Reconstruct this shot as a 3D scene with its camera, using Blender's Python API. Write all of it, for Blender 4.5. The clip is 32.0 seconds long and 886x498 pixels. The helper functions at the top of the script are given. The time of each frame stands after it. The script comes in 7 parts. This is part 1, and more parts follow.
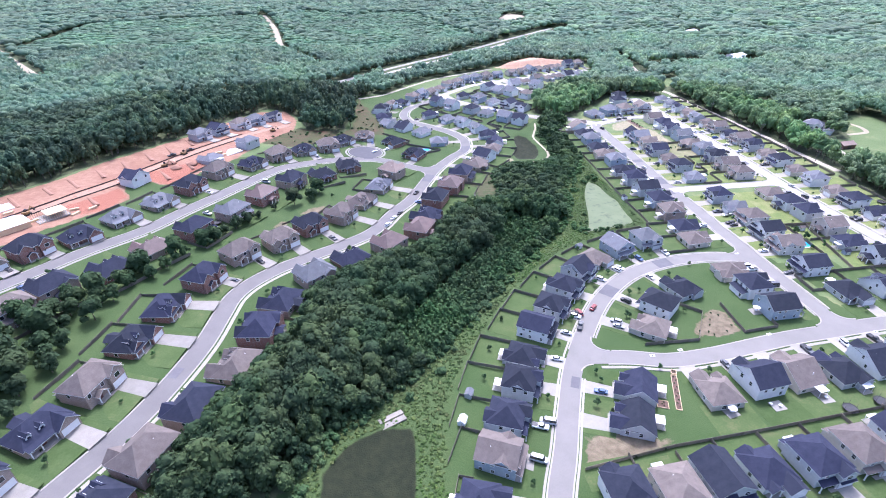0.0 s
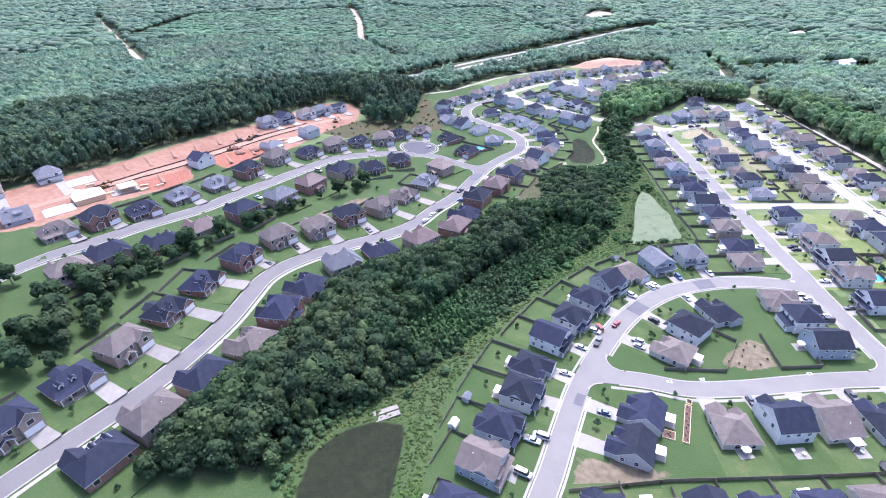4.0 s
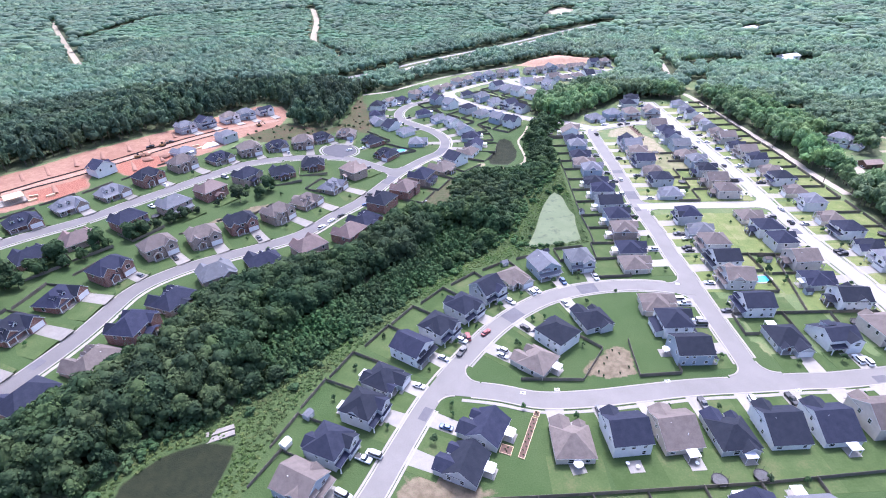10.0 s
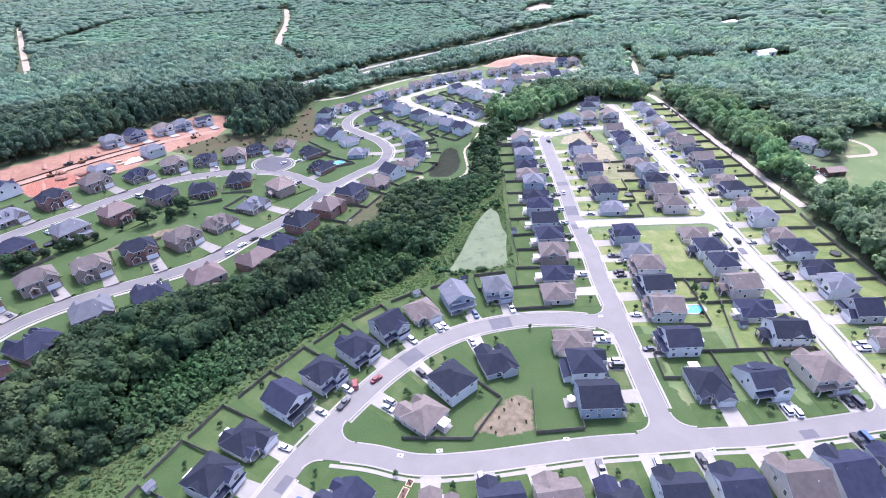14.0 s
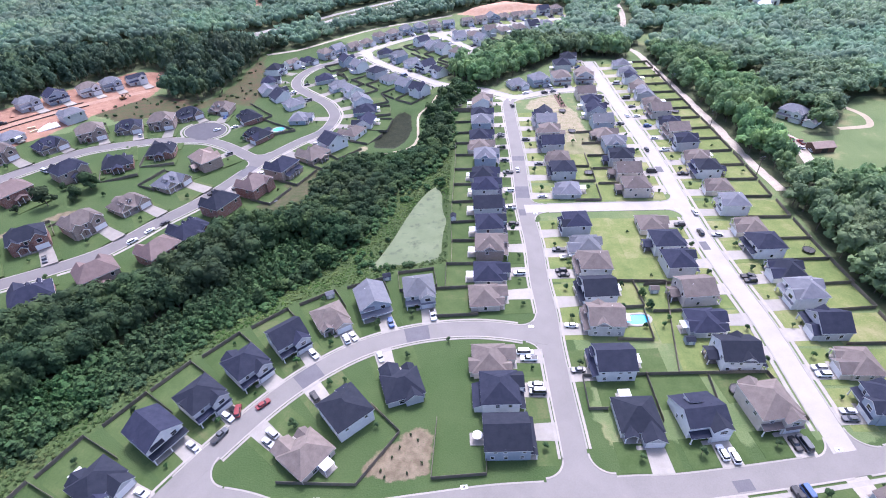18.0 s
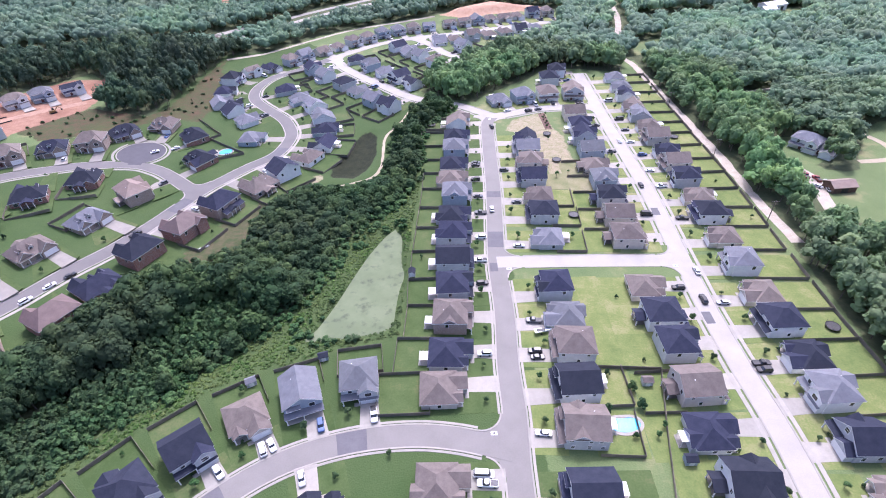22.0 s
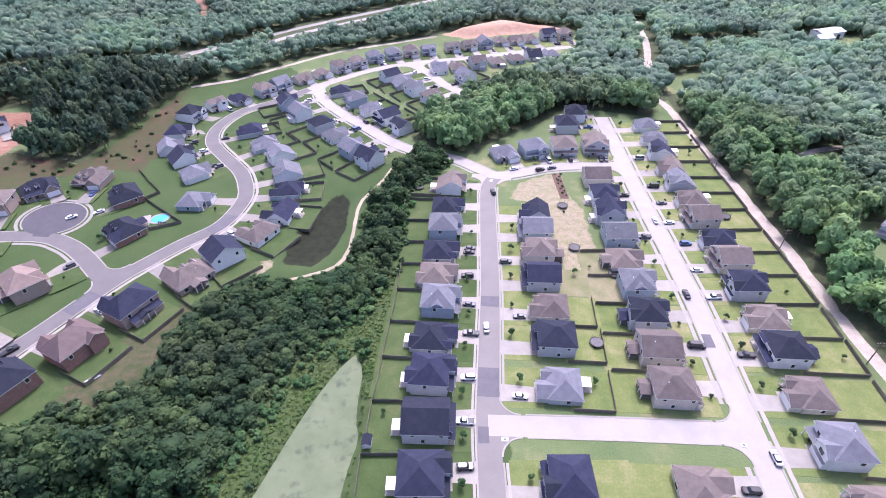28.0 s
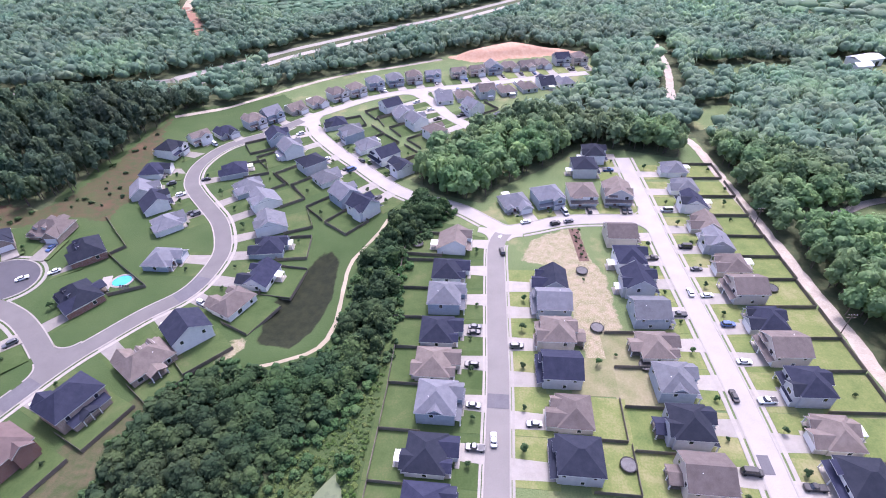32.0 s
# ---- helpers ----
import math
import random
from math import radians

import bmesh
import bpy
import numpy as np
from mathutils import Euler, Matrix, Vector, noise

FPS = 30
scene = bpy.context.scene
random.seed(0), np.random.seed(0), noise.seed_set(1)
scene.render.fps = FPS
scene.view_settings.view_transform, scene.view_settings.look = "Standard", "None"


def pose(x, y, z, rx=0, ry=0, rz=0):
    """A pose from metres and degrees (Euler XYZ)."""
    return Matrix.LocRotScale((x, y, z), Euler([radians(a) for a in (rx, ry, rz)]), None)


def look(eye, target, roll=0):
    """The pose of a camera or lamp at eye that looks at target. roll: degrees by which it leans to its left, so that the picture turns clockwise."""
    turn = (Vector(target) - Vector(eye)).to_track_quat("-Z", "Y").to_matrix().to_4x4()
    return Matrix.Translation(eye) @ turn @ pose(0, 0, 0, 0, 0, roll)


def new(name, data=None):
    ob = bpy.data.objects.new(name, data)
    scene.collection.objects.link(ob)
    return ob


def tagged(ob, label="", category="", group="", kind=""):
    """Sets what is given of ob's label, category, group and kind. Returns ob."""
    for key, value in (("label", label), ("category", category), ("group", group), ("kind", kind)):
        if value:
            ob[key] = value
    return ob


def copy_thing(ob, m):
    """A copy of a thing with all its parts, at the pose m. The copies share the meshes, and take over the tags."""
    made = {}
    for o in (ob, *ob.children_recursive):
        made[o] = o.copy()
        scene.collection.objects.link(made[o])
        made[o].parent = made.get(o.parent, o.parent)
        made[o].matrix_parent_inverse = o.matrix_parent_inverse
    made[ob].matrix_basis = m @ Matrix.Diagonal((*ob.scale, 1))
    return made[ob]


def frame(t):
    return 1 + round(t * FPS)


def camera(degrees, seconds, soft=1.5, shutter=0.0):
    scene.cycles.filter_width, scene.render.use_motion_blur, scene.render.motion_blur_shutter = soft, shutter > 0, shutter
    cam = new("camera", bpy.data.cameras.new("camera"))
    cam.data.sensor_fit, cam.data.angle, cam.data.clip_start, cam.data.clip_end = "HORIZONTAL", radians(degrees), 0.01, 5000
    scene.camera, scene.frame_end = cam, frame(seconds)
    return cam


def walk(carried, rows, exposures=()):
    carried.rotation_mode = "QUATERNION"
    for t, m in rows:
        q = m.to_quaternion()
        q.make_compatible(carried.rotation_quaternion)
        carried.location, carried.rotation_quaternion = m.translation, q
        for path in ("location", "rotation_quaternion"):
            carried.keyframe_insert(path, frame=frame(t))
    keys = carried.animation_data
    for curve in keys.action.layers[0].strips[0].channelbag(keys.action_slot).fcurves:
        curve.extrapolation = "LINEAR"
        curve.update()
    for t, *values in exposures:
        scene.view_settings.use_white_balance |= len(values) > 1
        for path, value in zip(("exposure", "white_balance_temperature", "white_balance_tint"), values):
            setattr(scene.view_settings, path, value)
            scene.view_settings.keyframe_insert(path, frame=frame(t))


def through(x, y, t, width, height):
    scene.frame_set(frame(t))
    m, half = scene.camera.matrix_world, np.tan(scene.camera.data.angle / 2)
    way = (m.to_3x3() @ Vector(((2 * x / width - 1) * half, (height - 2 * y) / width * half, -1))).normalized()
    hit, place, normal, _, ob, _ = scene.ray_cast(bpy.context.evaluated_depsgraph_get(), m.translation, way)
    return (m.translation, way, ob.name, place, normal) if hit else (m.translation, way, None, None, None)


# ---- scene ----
cam = camera(81.9, 32.0, 1.0)
# seconds, eye x, y, z in metres, then yaw, pitch and roll in degrees
ROWS = [
    (0.0, 2.69, -0.09, 134.58, -8.19, -31.11, 1.12),
    (0.5, 4.46, -0.40, 134.73, -5.65, -31.16, 1.04),
    (1.0, 6.71, -0.63, 134.92, -3.55, -31.18, 1.04),
    (1.5, 9.24, -0.74, 135.17, -2.11, -31.24, 1.07),
    (2.0, 12.01, -0.78, 135.51, -0.87, -31.30, 1.14),
    (2.5, 14.90, -0.75, 135.75, 0.10, -31.35, 1.21),
    (4.5, 28.38, -0.21, 135.67, 1.57, -31.42, 1.47),
    (5.0, 31.86, -0.06, 135.71, 1.59, -31.44, 1.53),
    (5.5, 35.47, -0.03, 135.72, 1.59, -31.45, 1.51),
    (6.0, 39.40, 0.03, 135.76, 1.66, -31.45, 1.58),
    (6.5, 43.44, 0.03, 135.67, 1.68, -31.43, 1.64),
    (7.0, 47.61, 0.04, 135.54, 1.69, -31.42, 1.65),
    (7.5, 52.01, 0.20, 135.35, 1.56, -31.43, 1.69),
    (8.0, 56.58, 0.72, 135.10, 1.26, -31.44, 1.71),
    (8.5, 61.21, 1.80, 134.80, 1.04, -31.47, 1.75),
    (9.0, 65.97, 3.36, 134.58, 0.44, -31.47, 1.82),
    (9.5, 70.82, 5.32, 134.39, 0.09, -31.53, 1.89),
    (10.0, 75.63, 7.75, 134.29, 0.18, -31.61, 1.93),
    (10.5, 80.67, 10.41, 134.15, 0.35, -31.68, 2.00),
    (11.0, 85.71, 13.41, 133.99, 0.33, -31.73, 2.10),
    (11.5, 90.89, 16.40, 133.83, 0.05, -31.77, 2.21),
    (12.0, 96.15, 19.74, 133.76, 0.02, -31.83, 2.34),
    (12.5, 101.37, 23.11, 133.72, 0.06, -31.89, 2.45),
    (13.0, 106.67, 26.52, 133.53, 0.09, -31.92, 2.60),
    (13.5, 111.86, 30.01, 133.27, 0.02, -31.94, 2.68),
    (14.0, 117.31, 33.50, 133.07, -0.08, -31.98, 2.81),
    (14.5, 122.57, 37.23, 132.94, -0.42, -32.05, 2.94),
    (16.5, 140.49, 52.87, 132.57, 0.09, -32.42, 2.84),
    (17.0, 143.70, 56.93, 132.05, 0.06, -34.74, 2.78),
    (17.5, 146.72, 61.76, 132.07, 0.12, -37.69, 2.73),
    (18.0, 149.27, 66.65, 131.93, 0.20, -37.70, 2.60),
    (18.5, 151.59, 71.81, 131.63, 0.21, -37.71, 2.50),
    (19.0, 153.65, 77.16, 131.33, 0.06, -37.73, 2.34),
    (19.5, 155.62, 82.68, 131.05, -0.16, -37.75, 2.19),
    (20.0, 157.48, 88.37, 130.95, -0.30, -37.85, 2.12),
    (20.5, 159.13, 94.14, 130.74, -0.33, -37.97, 2.07),
    (21.0, 160.56, 100.04, 130.68, -0.36, -38.08, 1.96),
    (21.5, 162.24, 105.72, 130.68, -0.16, -38.33, 1.95),
    (22.0, 163.64, 111.67, 130.50, 0.03, -38.63, 1.86),
    (22.5, 164.90, 117.62, 130.65, 0.16, -38.95, 1.76),
    (23.0, 165.91, 123.57, 130.19, 0.24, -38.92, 1.60),
    (23.5, 167.05, 129.54, 129.82, 0.31, -38.92, 1.49),
    (24.0, 167.86, 135.67, 129.43, 0.42, -38.93, 1.35),
    (24.5, 169.07, 141.58, 128.77, 0.59, -38.84, 1.29),
    (25.0, 170.05, 147.63, 128.35, 0.74, -38.78, 1.27),
    (25.5, 170.77, 153.66, 128.03, 0.86, -38.76, 1.22),
    (27.5, 173.27, 178.00, 128.10, 1.58, -38.63, 1.30),
    (28.0, 173.18, 184.60, 128.43, 1.81, -38.66, 1.21),
    (28.5, 173.09, 191.20, 128.88, 2.13, -38.71, 1.14),
    (29.0, 173.12, 197.32, 129.40, 2.49, -38.74, 1.05),
    (29.5, 172.98, 203.14, 129.79, 2.79, -38.76, 0.96),
    (30.0, 173.29, 208.69, 129.82, 2.90, -38.66, 0.97),
    (30.5, 173.60, 213.66, 130.20, 2.90, -38.52, 1.05),
    (31.0, 173.68, 217.65, 130.20, 2.83, -38.41, 1.10),
    (31.5, 173.54, 220.66, 130.10, 2.71, -38.21, 1.11),
    (32.0, 173.49, 222.64, 129.90, 2.68, -37.99, 1.13),
]
walk(cam, [(t, pose(x, y, z, 90 + pitch, roll, yaw)) for t, x, y, z, yaw, pitch, roll in ROWS], [(0.0, 1.36, 5280, 23), (14.0, 1.30, 5330, 26), (20.0, 1.13, 5480, 27), (28.0, 1.12, 5580, 33), (32.0, 1.12, 5580, 33)])

# ---- light ----
SUN_AZ, SUN_EL = 12.0, 60.0          # degrees from +y towards +x, and above the horizon
world = bpy.data.worlds.new("sky")
scene.world = world
world.use_nodes = True
wn = world.node_tree
wn.nodes.clear()
sky = wn.nodes.new("ShaderNodeTexSky")
sky.sky_type, sky.sun_disc = "NISHITA", False
sky.sun_elevation, sky.sun_rotation = radians(SUN_EL), radians(SUN_AZ)
sky.dust_density, sky.air_density = 6.0, 1.0
wbg = wn.nodes.new("ShaderNodeBackground")
wbg.inputs[1].default_value = 0.15
wout = wn.nodes.new("ShaderNodeOutputWorld")
wn.links.new(sky.outputs[0], wbg.inputs[0])
wn.links.new(wbg.outputs[0], wout.inputs[0])
sun = new("sun", bpy.data.lights.new("sun", "SUN"))
sun.data.energy, sun.data.angle, sun.data.color = 1.6, radians(8.0), (1.0, 0.965, 0.90)
sdir = Vector((math.sin(radians(SUN_AZ)) * math.cos(radians(SUN_EL)), math.cos(radians(SUN_AZ)) * math.cos(radians(SUN_EL)), math.sin(radians(SUN_EL))))
sun.matrix_world = look(sdir * 300, (0, 0, 0))

# ---- materials ----
def lk(nt, a, b):
    nt.links.new(a, b)


def base_mat(name, rough, metal=0.0, spec=0.5):
    m = bpy.data.materials.new(name)
    m.use_nodes = True
    nt = m.node_tree
    bsdf = nt.nodes["Principled BSDF"]
    bsdf.inputs["Roughness"].default_value = rough
    bsdf.inputs["Metallic"].default_value = metal
    bsdf.inputs["Specular IOR Level"].default_value = spec
    return m, nt, bsdf


def noise_node(nt, scale, detail=3.0, rough=0.6):
    n = nt.nodes.new("ShaderNodeTexNoise")
    n.inputs["Scale"].default_value, n.inputs["Detail"].default_value, n.inputs["Roughness"].default_value = scale, detail, rough
    lk(nt, nt.nodes.new("ShaderNodeNewGeometry").outputs["Position"], n.inputs["Vector"])
    return n.outputs[0]


def span(nt, value, lo, hi, a=0.0, b=1.0):
    n = nt.nodes.new("ShaderNodeMapRange")
    n.clamp = True
    for k, v in zip((1, 2, 3, 4), (lo, hi, a, b)):
        n.inputs[k].default_value = v
    lk(nt, value, n.inputs[0])
    return n.outputs[0]


def mixc(nt, fac, a, b):
    n = nt.nodes.new("ShaderNodeMix")
    n.data_type = "RGBA"
    for sock, v in ((n.inputs[0], fac), (n.inputs[6], a), (n.inputs[7], b)):
        if isinstance(v, (int, float)):
            sock.default_value = v
        elif isinstance(v, tuple):
            sock.default_value = (*v, 1.0)
        else:
            lk(nt, v, sock)
    return n.outputs[2]


def maths(nt, op, a, b):
    n = nt.nodes.new("ShaderNodeMath")
    n.operation = op
    for sock, v in ((n.inputs[0], a), (n.inputs[1], b)):
        if isinstance(v, (int, float)):
            sock.default_value = v
        else:
            lk(nt, v, sock)
    return n.outputs[0]


def shift(nt, col, fac, hue=0.0, sat=0.0, val=0.0):
    """col with hue, saturation and value moved by fac (0 to 1) round its middle."""
    n = nt.nodes.new("ShaderNodeHueSaturation")
    for k, amount, mid in (("Hue", hue, 0.5), ("Saturation", sat, 1.0), ("Value", val, 1.0)):
        lk(nt, span(nt, fac, 0, 1, mid - amount, mid + amount), n.inputs[k])
    lk(nt, col, n.inputs["Color"])
    return n.outputs[0]


def bump(nt, bsdf, height, strength, dist):
    n = nt.nodes.new("ShaderNodeBump")
    n.inputs["Strength"].default_value, n.inputs["Distance"].default_value = strength, dist
    lk(nt, height, n.inputs["Height"])
    lk(nt, n.outputs[0], bsdf.inputs["Normal"])


def surface(name, c1, c2, scale=0.6, fine=6.0, rough=0.85, metal=0.0, rand=0.0, bumpy=0.0, spec=0.5, hue=0.0):
    """Two colours mixed by coarse and fine noise, with a chance shift from object to object."""
    m, nt, bsdf = base_mat(name, rough, metal, spec)
    f = maths(nt, "ADD", maths(nt, "MULTIPLY", noise_node(nt, scale), 0.6), maths(nt, "MULTIPLY", noise_node(nt, fine, 2.0), 0.4))
    col = mixc(nt, span(nt, f, 0.32, 0.68), c1, c2)
    if rand:
        info = nt.nodes.new("ShaderNodeObjectInfo")
        col = shift(nt, col, info.outputs["Random"], hue, rand * 0.5, rand)
    lk(nt, col, bsdf.inputs["Base Color"])
    if bumpy:
        bump(nt, bsdf, noise_node(nt, fine, 3.0), bumpy, 0.1)
    return m


ROOF = {
    "D": surface("charcoal_shingle", (0.021, 0.024, 0.040), (0.037, 0.041, 0.061), 0.5, 5.0, 0.9, rand=0.25, bumpy=0.25, spec=0.14, hue=0.01),
    "B": surface("taupe_shingle", (0.105, 0.086, 0.077), (0.17, 0.143, 0.13), 0.5, 5.0, 0.85, rand=0.2, bumpy=0.25, spec=0.3, hue=0.01),
    "G": surface("grey_shingle", (0.11, 0.113, 0.127), (0.165, 0.17, 0.19), 0.5, 5.0, 0.85, rand=0.18, bumpy=0.25, spec=0.3, hue=0.01),
    "R": surface("red_brown_shingle", (0.10, 0.066, 0.060), (0.16, 0.108, 0.098), 0.5, 5.0, 0.66, rand=0.15, bumpy=0.25),
    "T": surface("tan_shingle", (0.17, 0.122, 0.098), (0.25, 0.19, 0.158), 0.5, 5.0, 0.66, rand=0.15, bumpy=0.25),
}


def siding(name, c1, c2):
    """Lapped boards: fine level courses and a little weathering."""
    m, nt, bsdf = base_mat(name, 0.55)
    geo = nt.nodes.new("ShaderNodeNewGeometry")
    sep = nt.nodes.new("ShaderNodeSeparateXYZ")
    lk(nt, geo.outputs["Position"], sep.inputs[0])
    lap = maths(nt, "FRACT", maths(nt, "MULTIPLY", sep.outputs[2], 5.5), 0.0)
    col = mixc(nt, span(nt, noise_node(nt, 0.7), 0.3, 0.7), c1, c2)
    lk(nt, col, bsdf.inputs["Base Color"])
    bump(nt, bsdf, lap, 0.35, 0.03)
    return m


def brick(name, c1, c2, mortar):
    m, nt, bsdf = base_mat(name, 0.85)
    tex = nt.nodes.new("ShaderNodeTexBrick")
    mp = nt.nodes.new("ShaderNodeCombineXYZ")
    sep = nt.nodes.new("ShaderNodeSeparateXYZ")
    lk(nt, nt.nodes.new("ShaderNodeNewGeometry").outputs["Position"], sep.inputs[0])
    lk(nt, maths(nt, "ADD", sep.outputs[0], sep.outputs[1]), mp.inputs[0])
    lk(nt, sep.outputs[2], mp.inputs[1])
    lk(nt, mp.outputs[0], tex.inputs["Vector"])
    for k, v in (("Scale", 1.0), ("Mortar Size", 0.008), ("Brick Width", 0.22), ("Row Height", 0.075)):
        tex.inputs[k].default_value = v
    for k, v in (("Color1", c1), ("Color2", c2), ("Mortar", mortar)):
        tex.inputs[k].default_value = (*v, 1)
    col = mixc(nt, span(nt, noise_node(nt, 0.5), 0.3, 0.75, 0, 0.45), tex.outputs[0], tuple(c * 0.7 for c in c1))
    lk(nt, col, bsdf.inputs["Base Color"])
    return m


WALL = {
    "white": siding("white_siding", (0.66, 0.66, 0.66), (0.75, 0.75, 0.74)),
    "grey": siding("grey_siding", (0.40, 0.41, 0.43), (0.48, 0.49, 0.51)),
    "blue": siding("blue_grey_siding", (0.28, 0.33, 0.39), (0.35, 0.40, 0.46)),
    "beige": siding("beige_siding", (0.48, 0.43, 0.38), (0.58, 0.52, 0.46)),
    "brick": brick("red_brick", (0.20, 0.085, 0.065), (0.28, 0.12, 0.09), (0.36, 0.32, 0.29)),
    "tanbrick": brick("tan_brick", (0.27, 0.20, 0.165), (0.36, 0.27, 0.22), (0.42, 0.38, 0.34)),
}
TRIM = surface("white_trim_paint", (0.72, 0.72, 0.71), (0.8, 0.8, 0.79), 0.8, 8, 0.45)
GLASS = surface("window_glass", (0.012, 0.015, 0.02), (0.03, 0.035, 0.045), 0.3, 2, 0.08, spec=0.8)
DOORP = surface("dark_door_paint", (0.09, 0.03, 0.025), (0.13, 0.05, 0.04), 0.5, 6, 0.5)
METALW = surface("white_aluminium", (0.64, 0.65, 0.66), (0.74, 0.74, 0.75), 0.5, 6, 0.35)
DARKM = surface("dark_metal", (0.03, 0.03, 0.032), (0.06, 0.06, 0.065), 1, 8, 0.5, 0.6)
ASPHALT = surface("worn_asphalt", (0.15, 0.14, 0.128), (0.193, 0.18, 0.165), 0.12, 3.0, 0.78, bumpy=0.1)
# The same asphalt darkened as under cloud shade, then lightened as in sunshine.
ASPHALT_SHADED = surface("shaded_worn_asphalt", (0.11, 0.102, 0.098), (0.147, 0.136, 0.13), 0.12, 3.0, 0.8, bumpy=0.1)
ASPHALT_SUNLIT = surface("sunlit_asphalt", (0.268, 0.25, 0.228), (0.344, 0.32, 0.292), 0.12, 3.0, 0.78, bumpy=0.1)
PATCH = surface("fresh_asphalt", (0.09, 0.087, 0.095), (0.125, 0.12, 0.128), 0.3, 3.0, 0.85, bumpy=0.1)
FRESH = surface("new_dark_asphalt", (0.058, 0.056, 0.064), (0.078, 0.075, 0.084), 0.3, 3.0, 0.85, bumpy=0.1)
CLAYROAD = surface("trodden_clay", (0.24, 0.14, 0.095), (0.36, 0.235, 0.165), 0.3, 2.0, 0.95)
CONCRETE = surface("pale_concrete", (0.24, 0.224, 0.196), (0.32, 0.298, 0.262), 0.35, 4.0, 0.85, rand=0.10)
# Tan-grey western driveways, darkened so the colour holds the cloud shade.
DRIVE_SHADED = surface("tan_shaded_driveway", (0.185, 0.17, 0.15), (0.26, 0.24, 0.212), 0.35, 4.0, 0.88, rand=0.12)
OLDCON = surface("weathered_concrete", (0.20, 0.18, 0.152), (0.30, 0.27, 0.23), 0.5, 3.0, 0.9)
WOODF = surface("weathered_fence_wood", (0.12, 0.105, 0.083), (0.19, 0.168, 0.135), 0.5, 7.0, 0.9, rand=0.25)
NEWWOOD = surface("new_lumber", (0.55, 0.40, 0.24), (0.68, 0.52, 0.33), 0.6, 5.0, 0.85, rand=0.15)
BARK = surface("tree_bark", (0.075, 0.06, 0.045), (0.15, 0.125, 0.10), 1.0, 6.0, 0.95)
SOIL = surface("dry_tan_soil", (0.27, 0.23, 0.16), (0.38, 0.33, 0.24), 0.05, 0.6, 0.95)
GRAVEL = surface("pale_gravel", (0.29, 0.25, 0.20), (0.46, 0.405, 0.335), 0.25, 2.0, 0.95)
MULCH = surface("brown_mulch", (0.09, 0.055, 0.04), (0.16, 0.10, 0.075), 0.8, 6.0, 0.95)
TYRE = surface("black_rubber", (0.012, 0.012, 0.012), (0.025, 0.025, 0.025), 2, 9, 0.8)
ORANGE = surface("red_clay", (0.2, 0.1, 0.066), (0.27, 0.15, 0.1), 0.08, 0.9, 0.95)


def car_paint(name, c):
    return surface(name, tuple(v * 0.92 for v in c), c, 0.5, 4, 0.28, spec=0.6)


PAINT = {
    "white": car_paint("white_paint", (0.76, 0.77, 0.78)), "silver": car_paint("silver_paint", (0.42, 0.43, 0.45)),
    "black": car_paint("black_paint", (0.018, 0.018, 0.02)), "grey": car_paint("dark_grey_paint", (0.085, 0.09, 0.10)),
    "red": car_paint("red_paint", (0.2, 0.018, 0.02)), "blue": car_paint("blue_paint", (0.05, 0.10, 0.24)),
}


def lawn_mat(name, deep, mid, dry, push):
    m, nt, bsdf = base_mat(name, 0.95, spec=0.2)
    info = nt.nodes.new("ShaderNodeObjectInfo")
    rnd = info.outputs["Random"]
    f = maths(nt, "ADD", maths(nt, "MULTIPLY", noise_node(nt, 0.16, 4), 0.65), maths(nt, "MULTIPLY", noise_node(nt, 1.7, 3), 0.35))
    f = maths(nt, "ADD", f, span(nt, rnd, 0, 1, push - 0.09, push + 0.1))
    col = mixc(nt, span(nt, f, 0.3, 0.56), deep, mid)
    col = mixc(nt, span(nt, f, 0.56, 0.82), col, dry)
    lk(nt, col, bsdf.inputs["Base Color"])
    bump(nt, bsdf, noise_node(nt, 9, 2), 0.5, 0.06)
    return m


LAWN = lawn_mat("mown_lawn", (0.08, 0.125, 0.036), (0.155, 0.185, 0.062), (0.28, 0.25, 0.135), 0.03)
LAWN_DRY = lawn_mat("parched_lawn", (0.12, 0.145, 0.058), (0.195, 0.19, 0.10), (0.29, 0.25, 0.165), 0.05)
# Greener grass, its colours also darkened as cloud shade over these plots.
LAWN_LUSH_SHADED = lawn_mat("lush_shaded_lawn", (0.044, 0.075, 0.022), (0.072, 0.105, 0.036), (0.135, 0.13, 0.064), -0.02)


